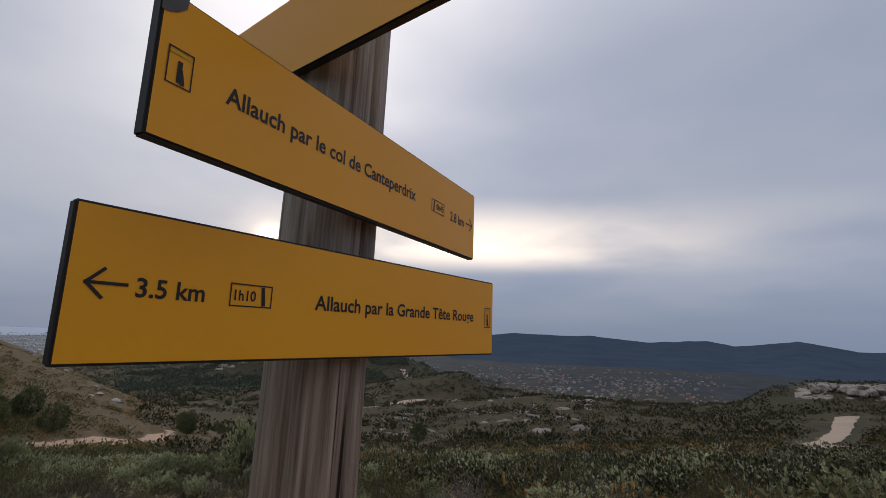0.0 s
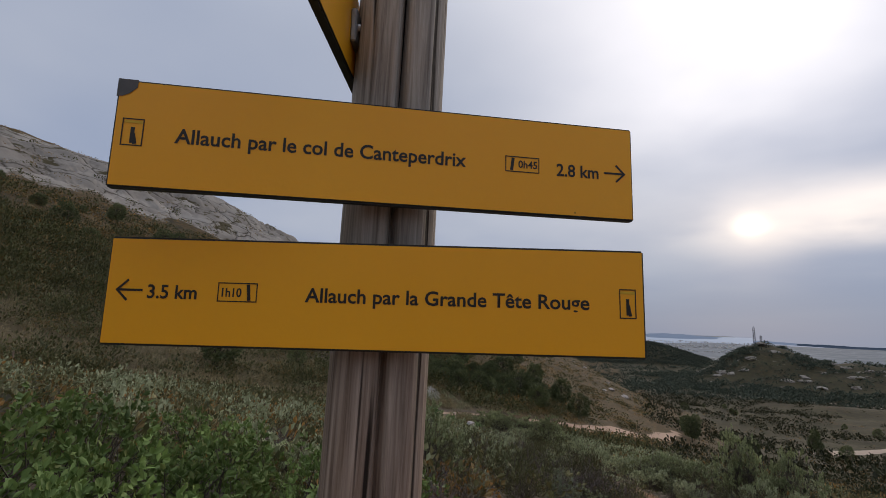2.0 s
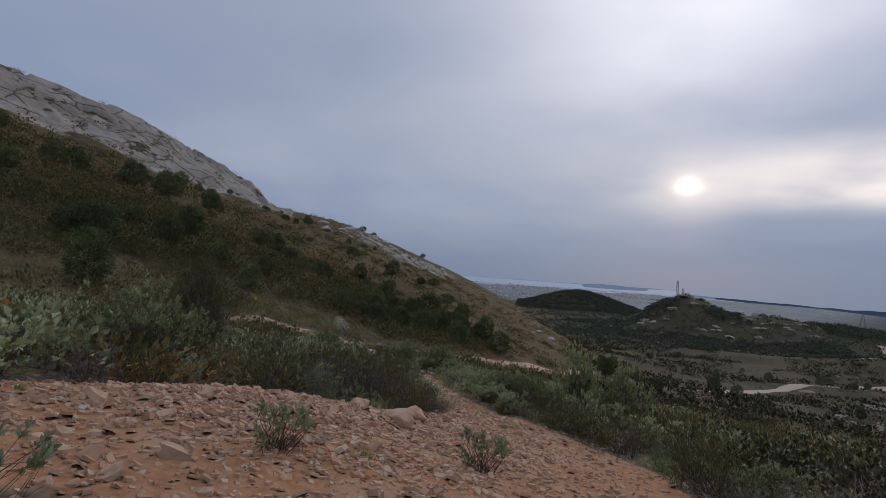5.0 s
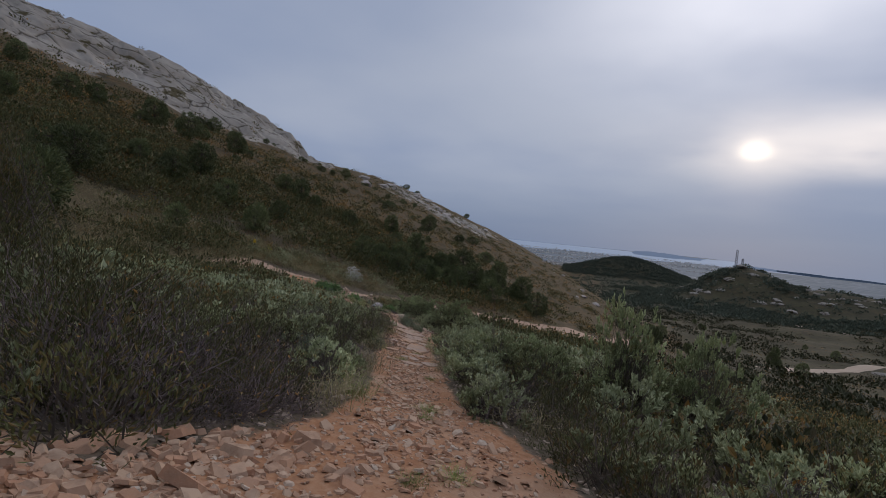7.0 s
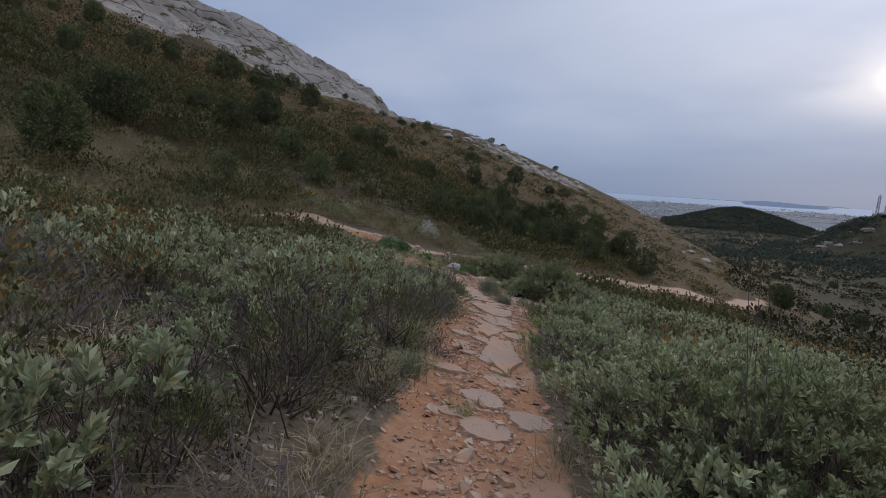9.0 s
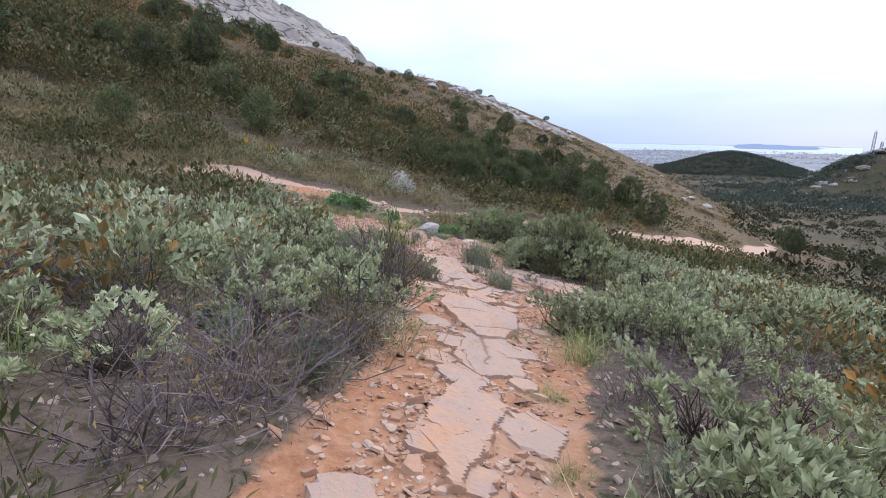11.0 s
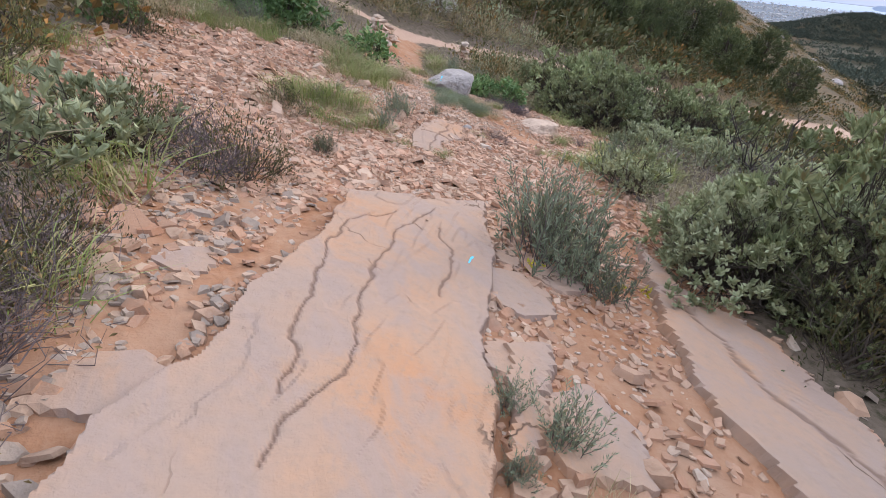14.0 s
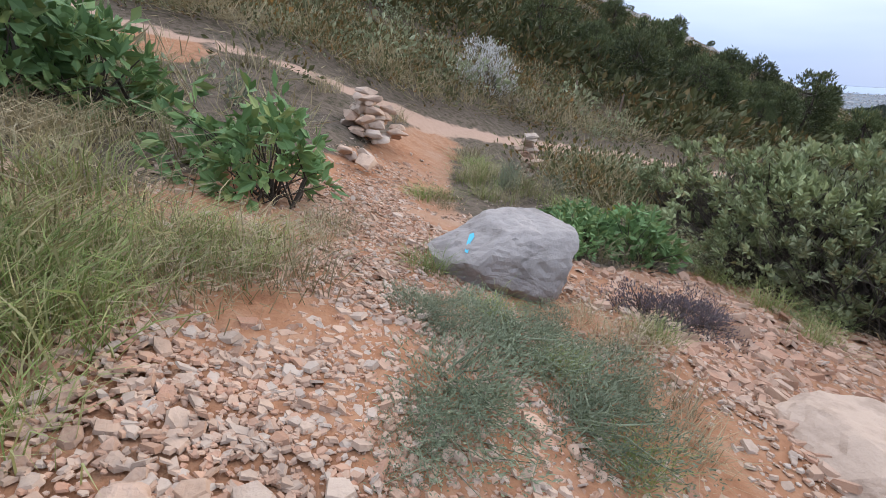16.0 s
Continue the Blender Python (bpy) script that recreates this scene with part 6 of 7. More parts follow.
scatter(GRASS, 30, 0.3, 1.6, 0.4, free=1.1, seed=7)


def clump_field(name, label, category, count, place, size, mat, seed, quads=22, leaf=0.37, slim=0.62):
    """Far scrub: very many small leafy clumps in one mesh."""
    r = np.random.default_rng(seed)
    x, y = place(r, count)
    z = land(x, y)
    n = len(x)
    s = size * r.uniform(0.55, 1.45, n)
    p, o = dome(n * quads, r, 1.0, 0.8, 0.0, 0.5)
    b = p.reshape(n, quads, 3) * s[:, None, None] * 0.62 + np.stack([x, y, z], 1)[:, None]
    way = unit(o + unit(r.normal(size=o.shape)) * 0.7 + [0, 0, 0.3])
    l = np.repeat(s, quads) * r.uniform(0.65, 1.35, n * quads) * leaf
    v, t = leaves(b.reshape(-1, 3), way, l, l * slim, r)
    return tagged(new(name, tri_mesh(name, v, t, mat)), label, category, kind="stuff")


def ring(d0, d1, a0, a1, clear=9.0):
    def place(r, n):
        az = r.uniform(a0, a1, n)
        d = d0 * (d1 / d0) ** r.random(n)
        x, y = 1.9 - np.sin(np.radians(az)) * d, 0.9 + np.cos(np.radians(az)) * d
        ok = (bare(x, y) < 0.3) & (near_line(x, y, ROAD)[0] > 1.7) & (near_line(x, y, TRAIL)[0] > clear)
        t = d / np.interp(az, EDGE_AZ, EDGE_D)
        ok &= (t < 0.66) | (az < 62) | (r.random(n) < 0.2)
        ok &= (vnoise(x / 6, y / 6, 77) > 0.25) & off_roads(x, y, 2.2)
        ok &= ~((x > -41) & (x < -30) & (y < 20) & (y > -8))
        return x[ok], y[ok]
    return place


def mid_field(r, n):
    """Between the trail's own plants and the hill."""
    a = r.uniform(0, 1, n)
    x, y = -2 - 30 * a + r.normal(0, 13, n), 4 + 20 * a + r.normal(0, 15, n)
    ok = (bare(x, y) < 0.25) & (near_line(x, y, ROAD)[0] > 1.5) & (near_line(x, y, TRAIL)[0] > 3.2) & (np.hypot(x, y) > 5) & (np.hypot(x + 31, y - 25) > 3) & ~((x < -27.5) & (y < 19.5)) & ~((x < -22.5) & (x > -31) & (y > 24.5) & (y < 31))
    return x[ok], y[ok]


clump_field("scrub_thicket", "dark green low scrub around the trail", "scrub", 1300, mid_field, 1.15, M_OLIVE, 31, 95, 0.08)
def cistus_patches(r, n):
    x, y = mid_field(r, n)
    ok = vnoise(x / 2.6, y / 2.6, 13) > np.where(x > -9, 0.62, 0.42)
    return x[ok], y[ok]


clump_field("cistus_thicket", "grey-green low scrub around the trail", "scrub", 2200, cistus_patches, 1.2, M_CISTUS, 32, 95, 0.085)
clump_field("dry_thicket", "straw and russet low growth around the trail", "scrub", 1300, mid_field, 0.9, M_GARRIGUE, 38, 65, 0.1)
clump_field("hill_scrub", "dark scrub dotted over the hillside", "scrub", 5600, ring(50, 330, 30, 112), 1.7, M_HEATH, 33, 40, 0.15)
clump_field("hill_garrigue", "russet scrub dotted over the hillside", "scrub", 9000, ring(60, 330, 30, 112), 1.25, M_GARRIGUE, 34, 24, 0.13)
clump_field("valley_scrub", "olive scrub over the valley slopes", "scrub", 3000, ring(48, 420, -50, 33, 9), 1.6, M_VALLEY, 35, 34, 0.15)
clump_field("valley_garrigue", "russet and olive scrub over the valley slopes", "scrub", 3000, ring(40, 300, -50, 33, 8), 1.0, M_GARRIGUE, 36, 22, 0.15)

def wide_ring(d0, d1, a0, a1):
    """Even cover of a sector of the land."""
    def place(r, n):
        az, d = r.uniform(a0, a1, n), np.sqrt(r.uniform(d0 * d0, d1 * d1, n))
        x, y = 1.9 - np.sin(np.radians(az)) * d, 0.9 + np.cos(np.radians(az)) * d
        ok = (near_line(x, y, ROAD)[0] > 2.5) & (vnoise(x / 17, y / 17, 31) > 0.36) & off_roads(x, y, 4.0)
        return x[ok], y[ok]
    return place


def hill_foot(r, n, gap=2.3):
    x, y = r.uniform(-74, -33.5, n), r.uniform(-6, 66, n)
    ok = (-9.8 - 0.301 * x - 0.266 * y > -0.016 + 0.0518 * x - 0.207 * y - 0.4) & (near_line(x, y, ROAD)[0] > gap) & ~((x > -41) & (y < 19))
    return x[ok], y[ok]


clump_field("foot_garrigue", "brown low scrub over the hill foot", "scrub", 2600, hill_foot, 1.15, M_GARRIGUE, 48, 60, 0.065, 0.5)
clump_field("foot_heath", "dark green scrub over the hill foot", "scrub", 1500, hill_foot, 1.2, M_OLIVE, 49, 76, 0.066, 0.5)
clump_field("foot_grass", "pale dry grass over the hill foot", "grass", 500, lambda r, n: hill_foot(r, n, 1.0), 0.6, M_STRAW, 50, 40, 0.4, 0.05)
def thicket_band(r, n):
    """The belt of dense scrub where the hill begins to rise."""
    x, y = r.uniform(-66, -41.5, n), r.uniform(-16, 44, n)
    ok = (vnoise(x / 5, y / 5, 91) > 0.38) & (near_line(x, y, ROAD)[0] > 3)
    return x[ok], y[ok]


clump_field("foot_thicket", "dense dark scrub belt at the hill foot", "scrub", 1500, thicket_band, 1.9, M_HEATH, 53, 60, 0.12, 0.5)
def foot_groups(r, n):
    x, y = hill_foot(r, n, 3.0)
    ok = vnoise(x / 3.6, y / 3.6, 57) > 0.60
    return x[ok], y[ok]


clump_field("foot_bushes", "dark green bushes in groups over the hill foot", "scrub", 2600, foot_groups, 1.9, M_OLIVE, 54, 80, 0.085, 0.5)
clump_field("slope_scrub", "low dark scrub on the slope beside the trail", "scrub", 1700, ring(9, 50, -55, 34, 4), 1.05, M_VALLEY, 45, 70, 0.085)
clump_field("slope_cistus", "pale cistus mounds dotted over the slope", "scrub", 560, ring(9, 60, -55, 34, 4), 0.95, M_CISTUS, 46, 90, 0.075)
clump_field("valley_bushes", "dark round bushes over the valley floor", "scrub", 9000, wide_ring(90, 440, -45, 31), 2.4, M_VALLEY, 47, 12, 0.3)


def verge(r, n):
    """Rough grass on the trail side of the road, with gaps."""
    k = r.integers(0, 12, n)
    line = np.array(ROAD)
    p = line[k] + (line[k + 1] - line[k]) * r.random(n)[:, None]
    away = np.where(r.random(n) < 0.45, r.uniform(0.8, 4.0, n), r.uniform(-6.5, -0.8, n))
    x, y = p[:, 0] + away * 0.93, p[:, 1] - away * 0.1
    ok = ((p[:, 1] < 16) | (p[:, 1] > 27) | (away < 0) | (r.random(n) < 0.2)) & (bare(x, y) < 0.4) & (np.hypot(x + 31.5, y - 25) > 2.0)
    return x[ok], y[ok]


clump_field("verge_grass", "tall dry grass along the dirt road", "grass", 1500, verge, 0.6, M_STRAW, 39, 44, 0.40, 0.05)
def meadow(r, n):
    return r.uniform(-41, -26.5, n), r.uniform(-10, 18.5, n)


clump_field("meadow_grass", "pale dry grass over the hill foot", "grass", 1700, meadow, 0.5, M_STRAW, 44, 34, 0.45, 0.06)
def rough_ground(r, n):
    """Low scrub in bands along the contour, with lanes of bare earth between."""
    x, y = r.uniform(-62, -25, n), r.uniform(-26, 18, n)
    lane = vnoise((x * 0.75 + y * 0.66) / 1.6, (y * 0.75 - x * 0.66) / 9, 71)
    ok = (lane > 0.42) & (near_line(x, y, ROAD)[0] > 1.6) & (bare(x, y) < 0.4)
    return x[ok], y[ok]


clump_field("meadow_scrub", "low olive scrub in bands over the hill foot", "scrub", 2600, rough_ground, 1.4, M_OLIVE, 55, 60, 0.09, 0.5)
clump_field("meadow_heath", "dark low scrub in bands over the hill foot", "scrub", 1900, rough_ground, 1.7, M_HEATH, 56, 60, 0.10, 0.5)
clump_field("meadow_russet", "russet low scrub in bands over the hill foot", "scrub", 1300, rough_ground, 0.8, M_RUST, 57, 50, 0.075, 0.45)
clump_field("verge_scrub", "low olive scrub along the dirt road", "scrub", 800, verge, 1.0, M_OLIVE, 40, 90, 0.07, 0.5)
clump_field("verge_cistus", "grey-green low scrub along the dirt road", "scrub", 320, verge, 0.9, M_CISTUS, 51, 90, 0.07, 0.5)
clump_field("verge_russet", "brown low scrub along the dirt road", "scrub", 500, verge, 0.8, M_RUST, 52, 80, 0.07, 0.4)
def knoll_front(r, n):
    az, d = r.uniform(3, 32, n), r.uniform(430, 660, n)
    x, y = 1.9 - np.sin(np.radians(az)) * d, 0.9 + np.cos(np.radians(az)) * d
    ok = vnoise(x / 30, y / 30, 5) > 0.52
    return x[ok], y[ok]


def dark_knoll(r, n):
    az, d = r.uniform(24, 37, n), r.uniform(820, 1060, n)
    return 1.9 - np.sin(np.radians(az)) * d, 0.9 + np.cos(np.radians(az)) * d


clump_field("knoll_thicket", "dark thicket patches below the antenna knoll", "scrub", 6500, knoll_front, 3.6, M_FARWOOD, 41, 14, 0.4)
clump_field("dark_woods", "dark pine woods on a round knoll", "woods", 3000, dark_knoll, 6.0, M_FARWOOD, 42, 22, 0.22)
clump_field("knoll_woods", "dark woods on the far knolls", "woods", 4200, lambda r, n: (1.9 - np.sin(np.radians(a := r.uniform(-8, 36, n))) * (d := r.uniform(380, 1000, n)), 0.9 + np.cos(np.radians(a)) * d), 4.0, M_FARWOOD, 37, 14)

# ---------------------------------------------------------------- rocks
def crag(seed, sx, sy, sz, cuts=26, rough=0.03, boxy=1.0):
    """An angular boulder: a hull of scattered points, its edges worn."""
    r = random.Random(seed)
    bm = bmesh.new()
    for _ in range(cuts):
        v = Vector((r.gauss(0, 1), r.gauss(0, 1), r.gauss(0, 1))).normalized()
        v = Vector([math.copysign(abs(c) ** boxy, c) for c in v]) * r.uniform(0.85, 1.05)
        bm.verts.new((v.x * sx, v.y * sy, max(v.z, -0.55) * sz))
    hull = bmesh.ops.convex_hull(bm, input=bm.verts[:])
    bmesh.ops.delete(bm, geom=[g for g in hull["geom_interior"] if isinstance(g, bmesh.types.BMVert)], context="VERTS")
    bmesh.ops.bevel(bm, geom=bm.edges[:], offset=min(sx, sy, sz) * 0.07, segments=1, affect="EDGES")
    bmesh.ops.triangulate(bm, faces=bm.faces[:])
    bmesh.ops.subdivide_edges(bm, edges=[e for e in bm.edges if e.calc_length() > min(sx, sy, sz) * 0.35], cuts=2, use_grid_fill=True)
    for v in bm.verts:
        q = v.co / max(sx, sy, sz)
        v.co += v.co.normalized() * (noise.fractal(q * 2.6 + Vector((seed, 0, 0)), 0.9, 2.0, 4) * rough)
    me = bpy.data.meshes.new("rock")
    bm.to_mesh(me)
    bm.free()
    return me


def boulder_mesh(seed, sx, sy, sz, planes=16, rough=0.05):
    """A weathered block: a ball cut by many planes, its faces pitted and its edges worn."""
    r = random.Random(seed)
    bm = bmesh.new()
    bmesh.ops.create_icosphere(bm, subdivisions=5, radius=1.0)
    cutters = [(Vector((r.gauss(0, 1), r.gauss(0, 1), r.gauss(0, 0.8))).normalized(), r.uniform(0.62, 0.84)) for _ in range(planes)] + [(Vector((0.12, -0.1, 1)).normalized(), 0.62)]
    for v in bm.verts:
        for n, h in cutters:
            over = v.co.dot(n) - h
            if over > 0:
                v.co -= n * over * 0.94
    for v in bm.verts:
        q = v.co.copy()
        k = noise.fractal(q * 2.2 + Vector((seed, 0, 0)), 0.8, 2.0, 5) * rough + min(0.0, noise.fractal(q * 5.5 + Vector((0, seed, 0)), 0.7, 2.0, 4)) * rough * 0.9
        v.co += q.normalized() * k
        v.co = Vector((v.co.x * sx, v.co.y * sy, max(v.co.z, -0.6) * sz))
    me = bpy.data.meshes.new("boulder")
    bm.to_mesh(me)
    bm.free()
    return me


def rock(name, label, x, y, size, mat, seed, spin=0, tilt=0, sink=0.3, category="rock", group="", cuts=26, rough=0.06, boxy=1.0):
    me = crag(seed, *size, cuts=cuts, rough=rough * max(size), boxy=boxy)
    me.materials.append(mat)
    ob = tagged(new(name, me), label, category, group)
    ob.matrix_world = pose(x, y, height(x, y) + size[2] * (0.55 - sink), tilt, 0, spin)
    return ob


bm_boulder = boulder_mesh(4, 0.44, 0.33, 0.35)
bm_boulder.materials.append(M_GREY)
boulder = tagged(new("boulder", bm_boulder), "grey limestone boulder with a blue paint mark", "boulder")
boulder.matrix_world = pose(-27.98, 24.42, height(-27.98, 24.42) + 0.17, 0, 0, 62)
pale_block = boulder_mesh(9, 0.52, 0.38, 0.24)
pale_block.materials.append(M_PALE)
block = tagged(new("pale_rock", pale_block), "pale rounded rock sunk in the rubble", "rock")
block.matrix_world = pose(-26.75, 25.55, height(-26.75, 25.55) + 0.02, 0, 6, 100)
rock("orange_stone", "rust-orange angular stone beside the trail", -22.45, 20.26, (0.10, 0.075, 0.07), M_RED, 8, 40)
rock("orange_stone", "rust-orange angular stone beside the trail", -18.5, 19.2, (0.13, 0.09, 0.07), M_RED, 9, 20)
rock("orange_stone", "rust-orange flat stone on the rubble", -26.45, 23.1, (0.10, 0.07, 0.05), M_RED, 10, 20)
rock("red_boulder", "reddish angular boulder in the rubble heap", -4.0, 7.9, (0.28, 0.2, 0.18), M_RED, 12, 70)
rock("red_boulder", "reddish angular boulder in the rubble heap", -3.2, 7.0, (0.26, 0.17, 0.16), M_RED, 13, 10)
rock("red_boulder", "reddish angular boulder in the rubble heap", -4.9, 7.6, (0.2, 0.17, 0.13), M_RED, 14, 10)
rock("pale_stone", "pale stone lying on the rubble", -25.55, 22.35, (0.15, 0.09, 0.05), M_PALE, 16, 30)
rock("pale_stone", "broad pale stone lying on the rubble", -25.35, 22.55, (0.16, 0.12, 0.06), M_PALE, 21, 10)
rock("pale_stone", "pale stone lying on the rubble", -26.6, 22.55, (0.12, 0.08, 0.06), M_PALE, 22, 60)
rock("pale_stone", "pale stone lying on the rubble", -26.9, 22.0, (0.13, 0.06, 0.07), M_PALE, 23, 120)
rock("pale_stone", "pale stone lying on the rubble", -25.3, 22.05, (0.14, 0.07, 0.05), M_PALE, 24, 50)
rock("pale_stone", "pale stone lying on the rubble", -26.2, 22.3, (0.12, 0.08, 0.05), M_PALE, 17, 80)
rock("grey_stone", "grey stone lying on red soil", -25.75, 23.75, (0.08, 0.05, 0.05), M_GREY, 18, 80)
rock("grey_stone", "grey flat stone under a dry bush", -20.3, 19.45, (0.16, 0.12, 0.07), M_CHIP, 19, 10)
rock("grey_stone", "grey flat stone under a dry bush", -19.6, 19.2, (0.17, 0.12, 0.08), M_CHIP, 20, 50)

for k in range(26):                      # outcrops along the hill
    a = dice.uniform(46, 61) if k < 16 else dice.uniform(32, 42)
    d = np.interp(a, EDGE_AZ, EDGE_D) * dice.uniform(0.62, 0.9)
    x, y, _ = at(a, d)
    s = dice.uniform(1.5, 4.5) if k < 16 else dice.uniform(0.8, 2.0)
    rock("rock_outcrop", "pale weathered limestone outcrop on the slope", x, y, (s, s * 0.7, s * 0.45), M_GREY, 40 + k, dice.uniform(0, 180), dice.uniform(-8, 8), 0.45, "rock outcrop", "outcrops on the slope")
for k in range(44):
    a, d = dice.uniform(8, 27), dice.uniform(470, 600)
    x, y, _ = at(a, d)
    s = dice.uniform(2, 5)
    rock("rock_outcrop", "pale rock outcrop on the far knoll", x, y, (s * 1.6, s, s * 0.5), M_CLIFF, 80 + k, dice.uniform(0, 180), dice.uniform(-14, 14), 0.75, "rock outcrop", "outcrops on the knoll")
for k in range(64):
    a, d = dice.uniform(-18, 9), dice.uniform(110, 300)
    x, y, _ = at(a, d)
    s = dice.uniform(1.0, 3.6)
    rock("rock_outcrop", "grey rock outcrop in the gully", x, y, (s * 1.5, s, s * 0.45), M_CLIFF, 120 + k, dice.uniform(0, 180), dice.uniform(-15, 15), 0.85, "rock outcrop", "outcrops in the gully")
for k in range(9):
    x, y, _ = at(-38.3 - 0.65 * k, 305 + 4 * math.sin(k))
    rock("rock_outcrop", "long pale rock ledge on the skyline", x, y, (5.5, 3, 2.6), M_CLIFF, 150 + k, 40, 0, 0.3, "rock outcrop", "ledge on the skyline")

# blue blaze on the boulder and on the slab
def blaze(ob, eye, centre, w, h):
    """A daub of blue paint that follows the stone's surface."""
    from mathutils.bvhtree import BVHTree
    inv = ob.matrix_world.inverted()
    tree = BVHTree.FromPolygons([v.co for v in ob.data.vertices], [p.vertices for p in ob.data.polygons])
    way = (Vector(centre) - Vector(eye)).normalized()
    side = way.cross(Vector((0, 0, 1))).normalized()
    rise = side.cross(way)
    rim = [(-1, -1), (-0.3, -1.15), (0.2, 0.0), (1, 0.6), (0.8, 1), (-0.2, 0.85), (-0.65, 0)]
    ring_pts = [(0, 0.2)] + rim
    verts = []
    for a, c in ring_pts:
        q = Vector(centre) + side * a * w + rise * c * h - way * 1.5
        hit, normal, _, _ = tree.ray_cast(inv @ q, inv.to_3x3() @ way)
        if hit is None:
            return None
        verts.append(hit + normal * 0.004)
    faces = [(0, k, k % 7 + 1) for k in range(1, 8)]
    return part("paint_mark", make_mesh("paint_mark", verts, faces, M_BLUE), ob, "sky blue paint mark")


bpy.context.view_layer.update()
blaze(boulder, (-25.74, 23.46, -5.1), (-27.9, 24.2, height(-27.98, 24.42) + 0.30), 0.022, 0.05)

# flat slabs of the trail, by their outlines
PLATES = []


def inside(x, y, outline):
    """Which of the points lie within the outline, and how far from its edge they are."""
    hit, near = np.zeros(np.shape(x), bool), np.full(np.shape(x), 1e9)
    for (ax, ay), (bx, by) in zip(outline, outline[1:] + outline[:1]):
        cross = (ay > y) != (by > y)
        hit ^= cross & (x < (bx - ax) * (y - ay) / (by - ay + 1e-12) + ax)
        near = np.minimum(near, near_line(x, y, [(ax, ay, 0), (bx, by, 0)])[0])
    return hit, near


def slab(label, outline, lift=0.04, seed=0, cracks=(), cell=0.028, ragged=0.05, flake=0.022):
    """A worn slab of bedrock: flaking layers on top, ragged rim, open cracks along given lines."""
    PLATES.append(outline)
    o = np.array(outline)
    lo, hi = o.min(0) - 0.12, o.max(0) + 0.12
    nx, ny = [max(4, int(round(e / cell))) for e in (hi - lo)]
    x, y = np.meshgrid(np.linspace(lo[0], hi[0], nx), np.linspace(lo[1], hi[1], ny), indexing="ij")
    within, rim = inside(x, y, outline)
    deep = np.where(within, rim, -rim) + 0.025 + fbm(x / 0.22, y / 0.22, 4, seed + 3) * 2 * ragged + fbm(x / 0.06, y / 0.06, 2, seed + 9) * 0.03
    design = np.stack([np.ones(len(o)), o[:, 0], o[:, 1]], 1)
    lie = np.linalg.lstsq(design, land(o[:, 0], o[:, 1]), rcond=None)[0] if len(o) > 6 else np.array([height(*o.mean(0)) - 0.0518 * o[:, 0].mean() + 0.207 * o[:, 1].mean(), 0.0518, -0.207])
    z = lie[0] + lie[1] * x + lie[2] * y + lift
    along = (x * 0.82 - y * 0.57) / 1.1, (x * 0.57 + y * 0.82) / 0.34
    layer = fbm(along[0] + 0.5 * fbm(x / 0.5, y / 0.5, 3, seed + 5), along[1], 4, seed + 1)
    ledge = layer * 7
    ledge = np.floor(ledge) + step(ledge - np.floor(ledge), 0.0, 0.22)
    z = z + ledge / 7 * flake * 2.0 + fbm(x / 0.35, y / 0.35, 3, seed + 2) * 0.012 + fbm(x / 0.05, y / 0.05, 2, seed + 4) * 0.004
    # strength of the painted shade along the open cracks
    crack_shade = np.zeros(np.shape(x))
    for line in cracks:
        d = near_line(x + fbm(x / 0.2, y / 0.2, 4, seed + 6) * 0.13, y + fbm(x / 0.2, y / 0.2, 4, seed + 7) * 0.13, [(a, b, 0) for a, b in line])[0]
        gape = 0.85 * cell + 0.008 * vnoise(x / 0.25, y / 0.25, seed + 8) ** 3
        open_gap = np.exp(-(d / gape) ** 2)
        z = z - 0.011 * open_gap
        crack_shade = np.maximum(crack_shade, open_gap)
    z = z - 0.20 * step(-deep, -0.004, 0.026)
    keep = deep > -0.06
    i = np.arange(nx * ny).reshape(nx, ny)
    full = keep[:-1, :-1] & keep[1:, :-1] & keep[1:, 1:] & keep[:-1, 1:]
    a, b, c, d = i[:-1, :-1][full], i[1:, :-1][full], i[1:, 1:][full], i[:-1, 1:][full]
    used, back = np.unique(np.concatenate([a, b, c, d]), return_inverse=True)
    a, b, c, d = back.reshape(4, -1)
    mid = o.mean(0)
    v = np.stack([x.ravel() - mid[0], y.ravel() - mid[1], z.ravel()], 1)[used]
    base = height(*mid)
    v[:, 2] -= base
    me = tri_mesh("rock_slab", v, np.concatenate([np.stack([a, b, c], 1), np.stack([a, c, d], 1)]), M_SLAB)
    # hands the painted crack shade to the slab material
    dirt = me.attributes.new("crack_shade", "FLOAT", "POINT")
    dirt.data.foreach_set("value", crack_shade.ravel()[used].astype(np.float32))
    ob = tagged(new("rock_slab", me), label, "rock slab", "slabs of the trail")
    ob.location = (mid[0], mid[1], base)
    return ob


big = "large pinkish worn rock slab across the trail"
small = "flat pinkish rock slab set in the trail"
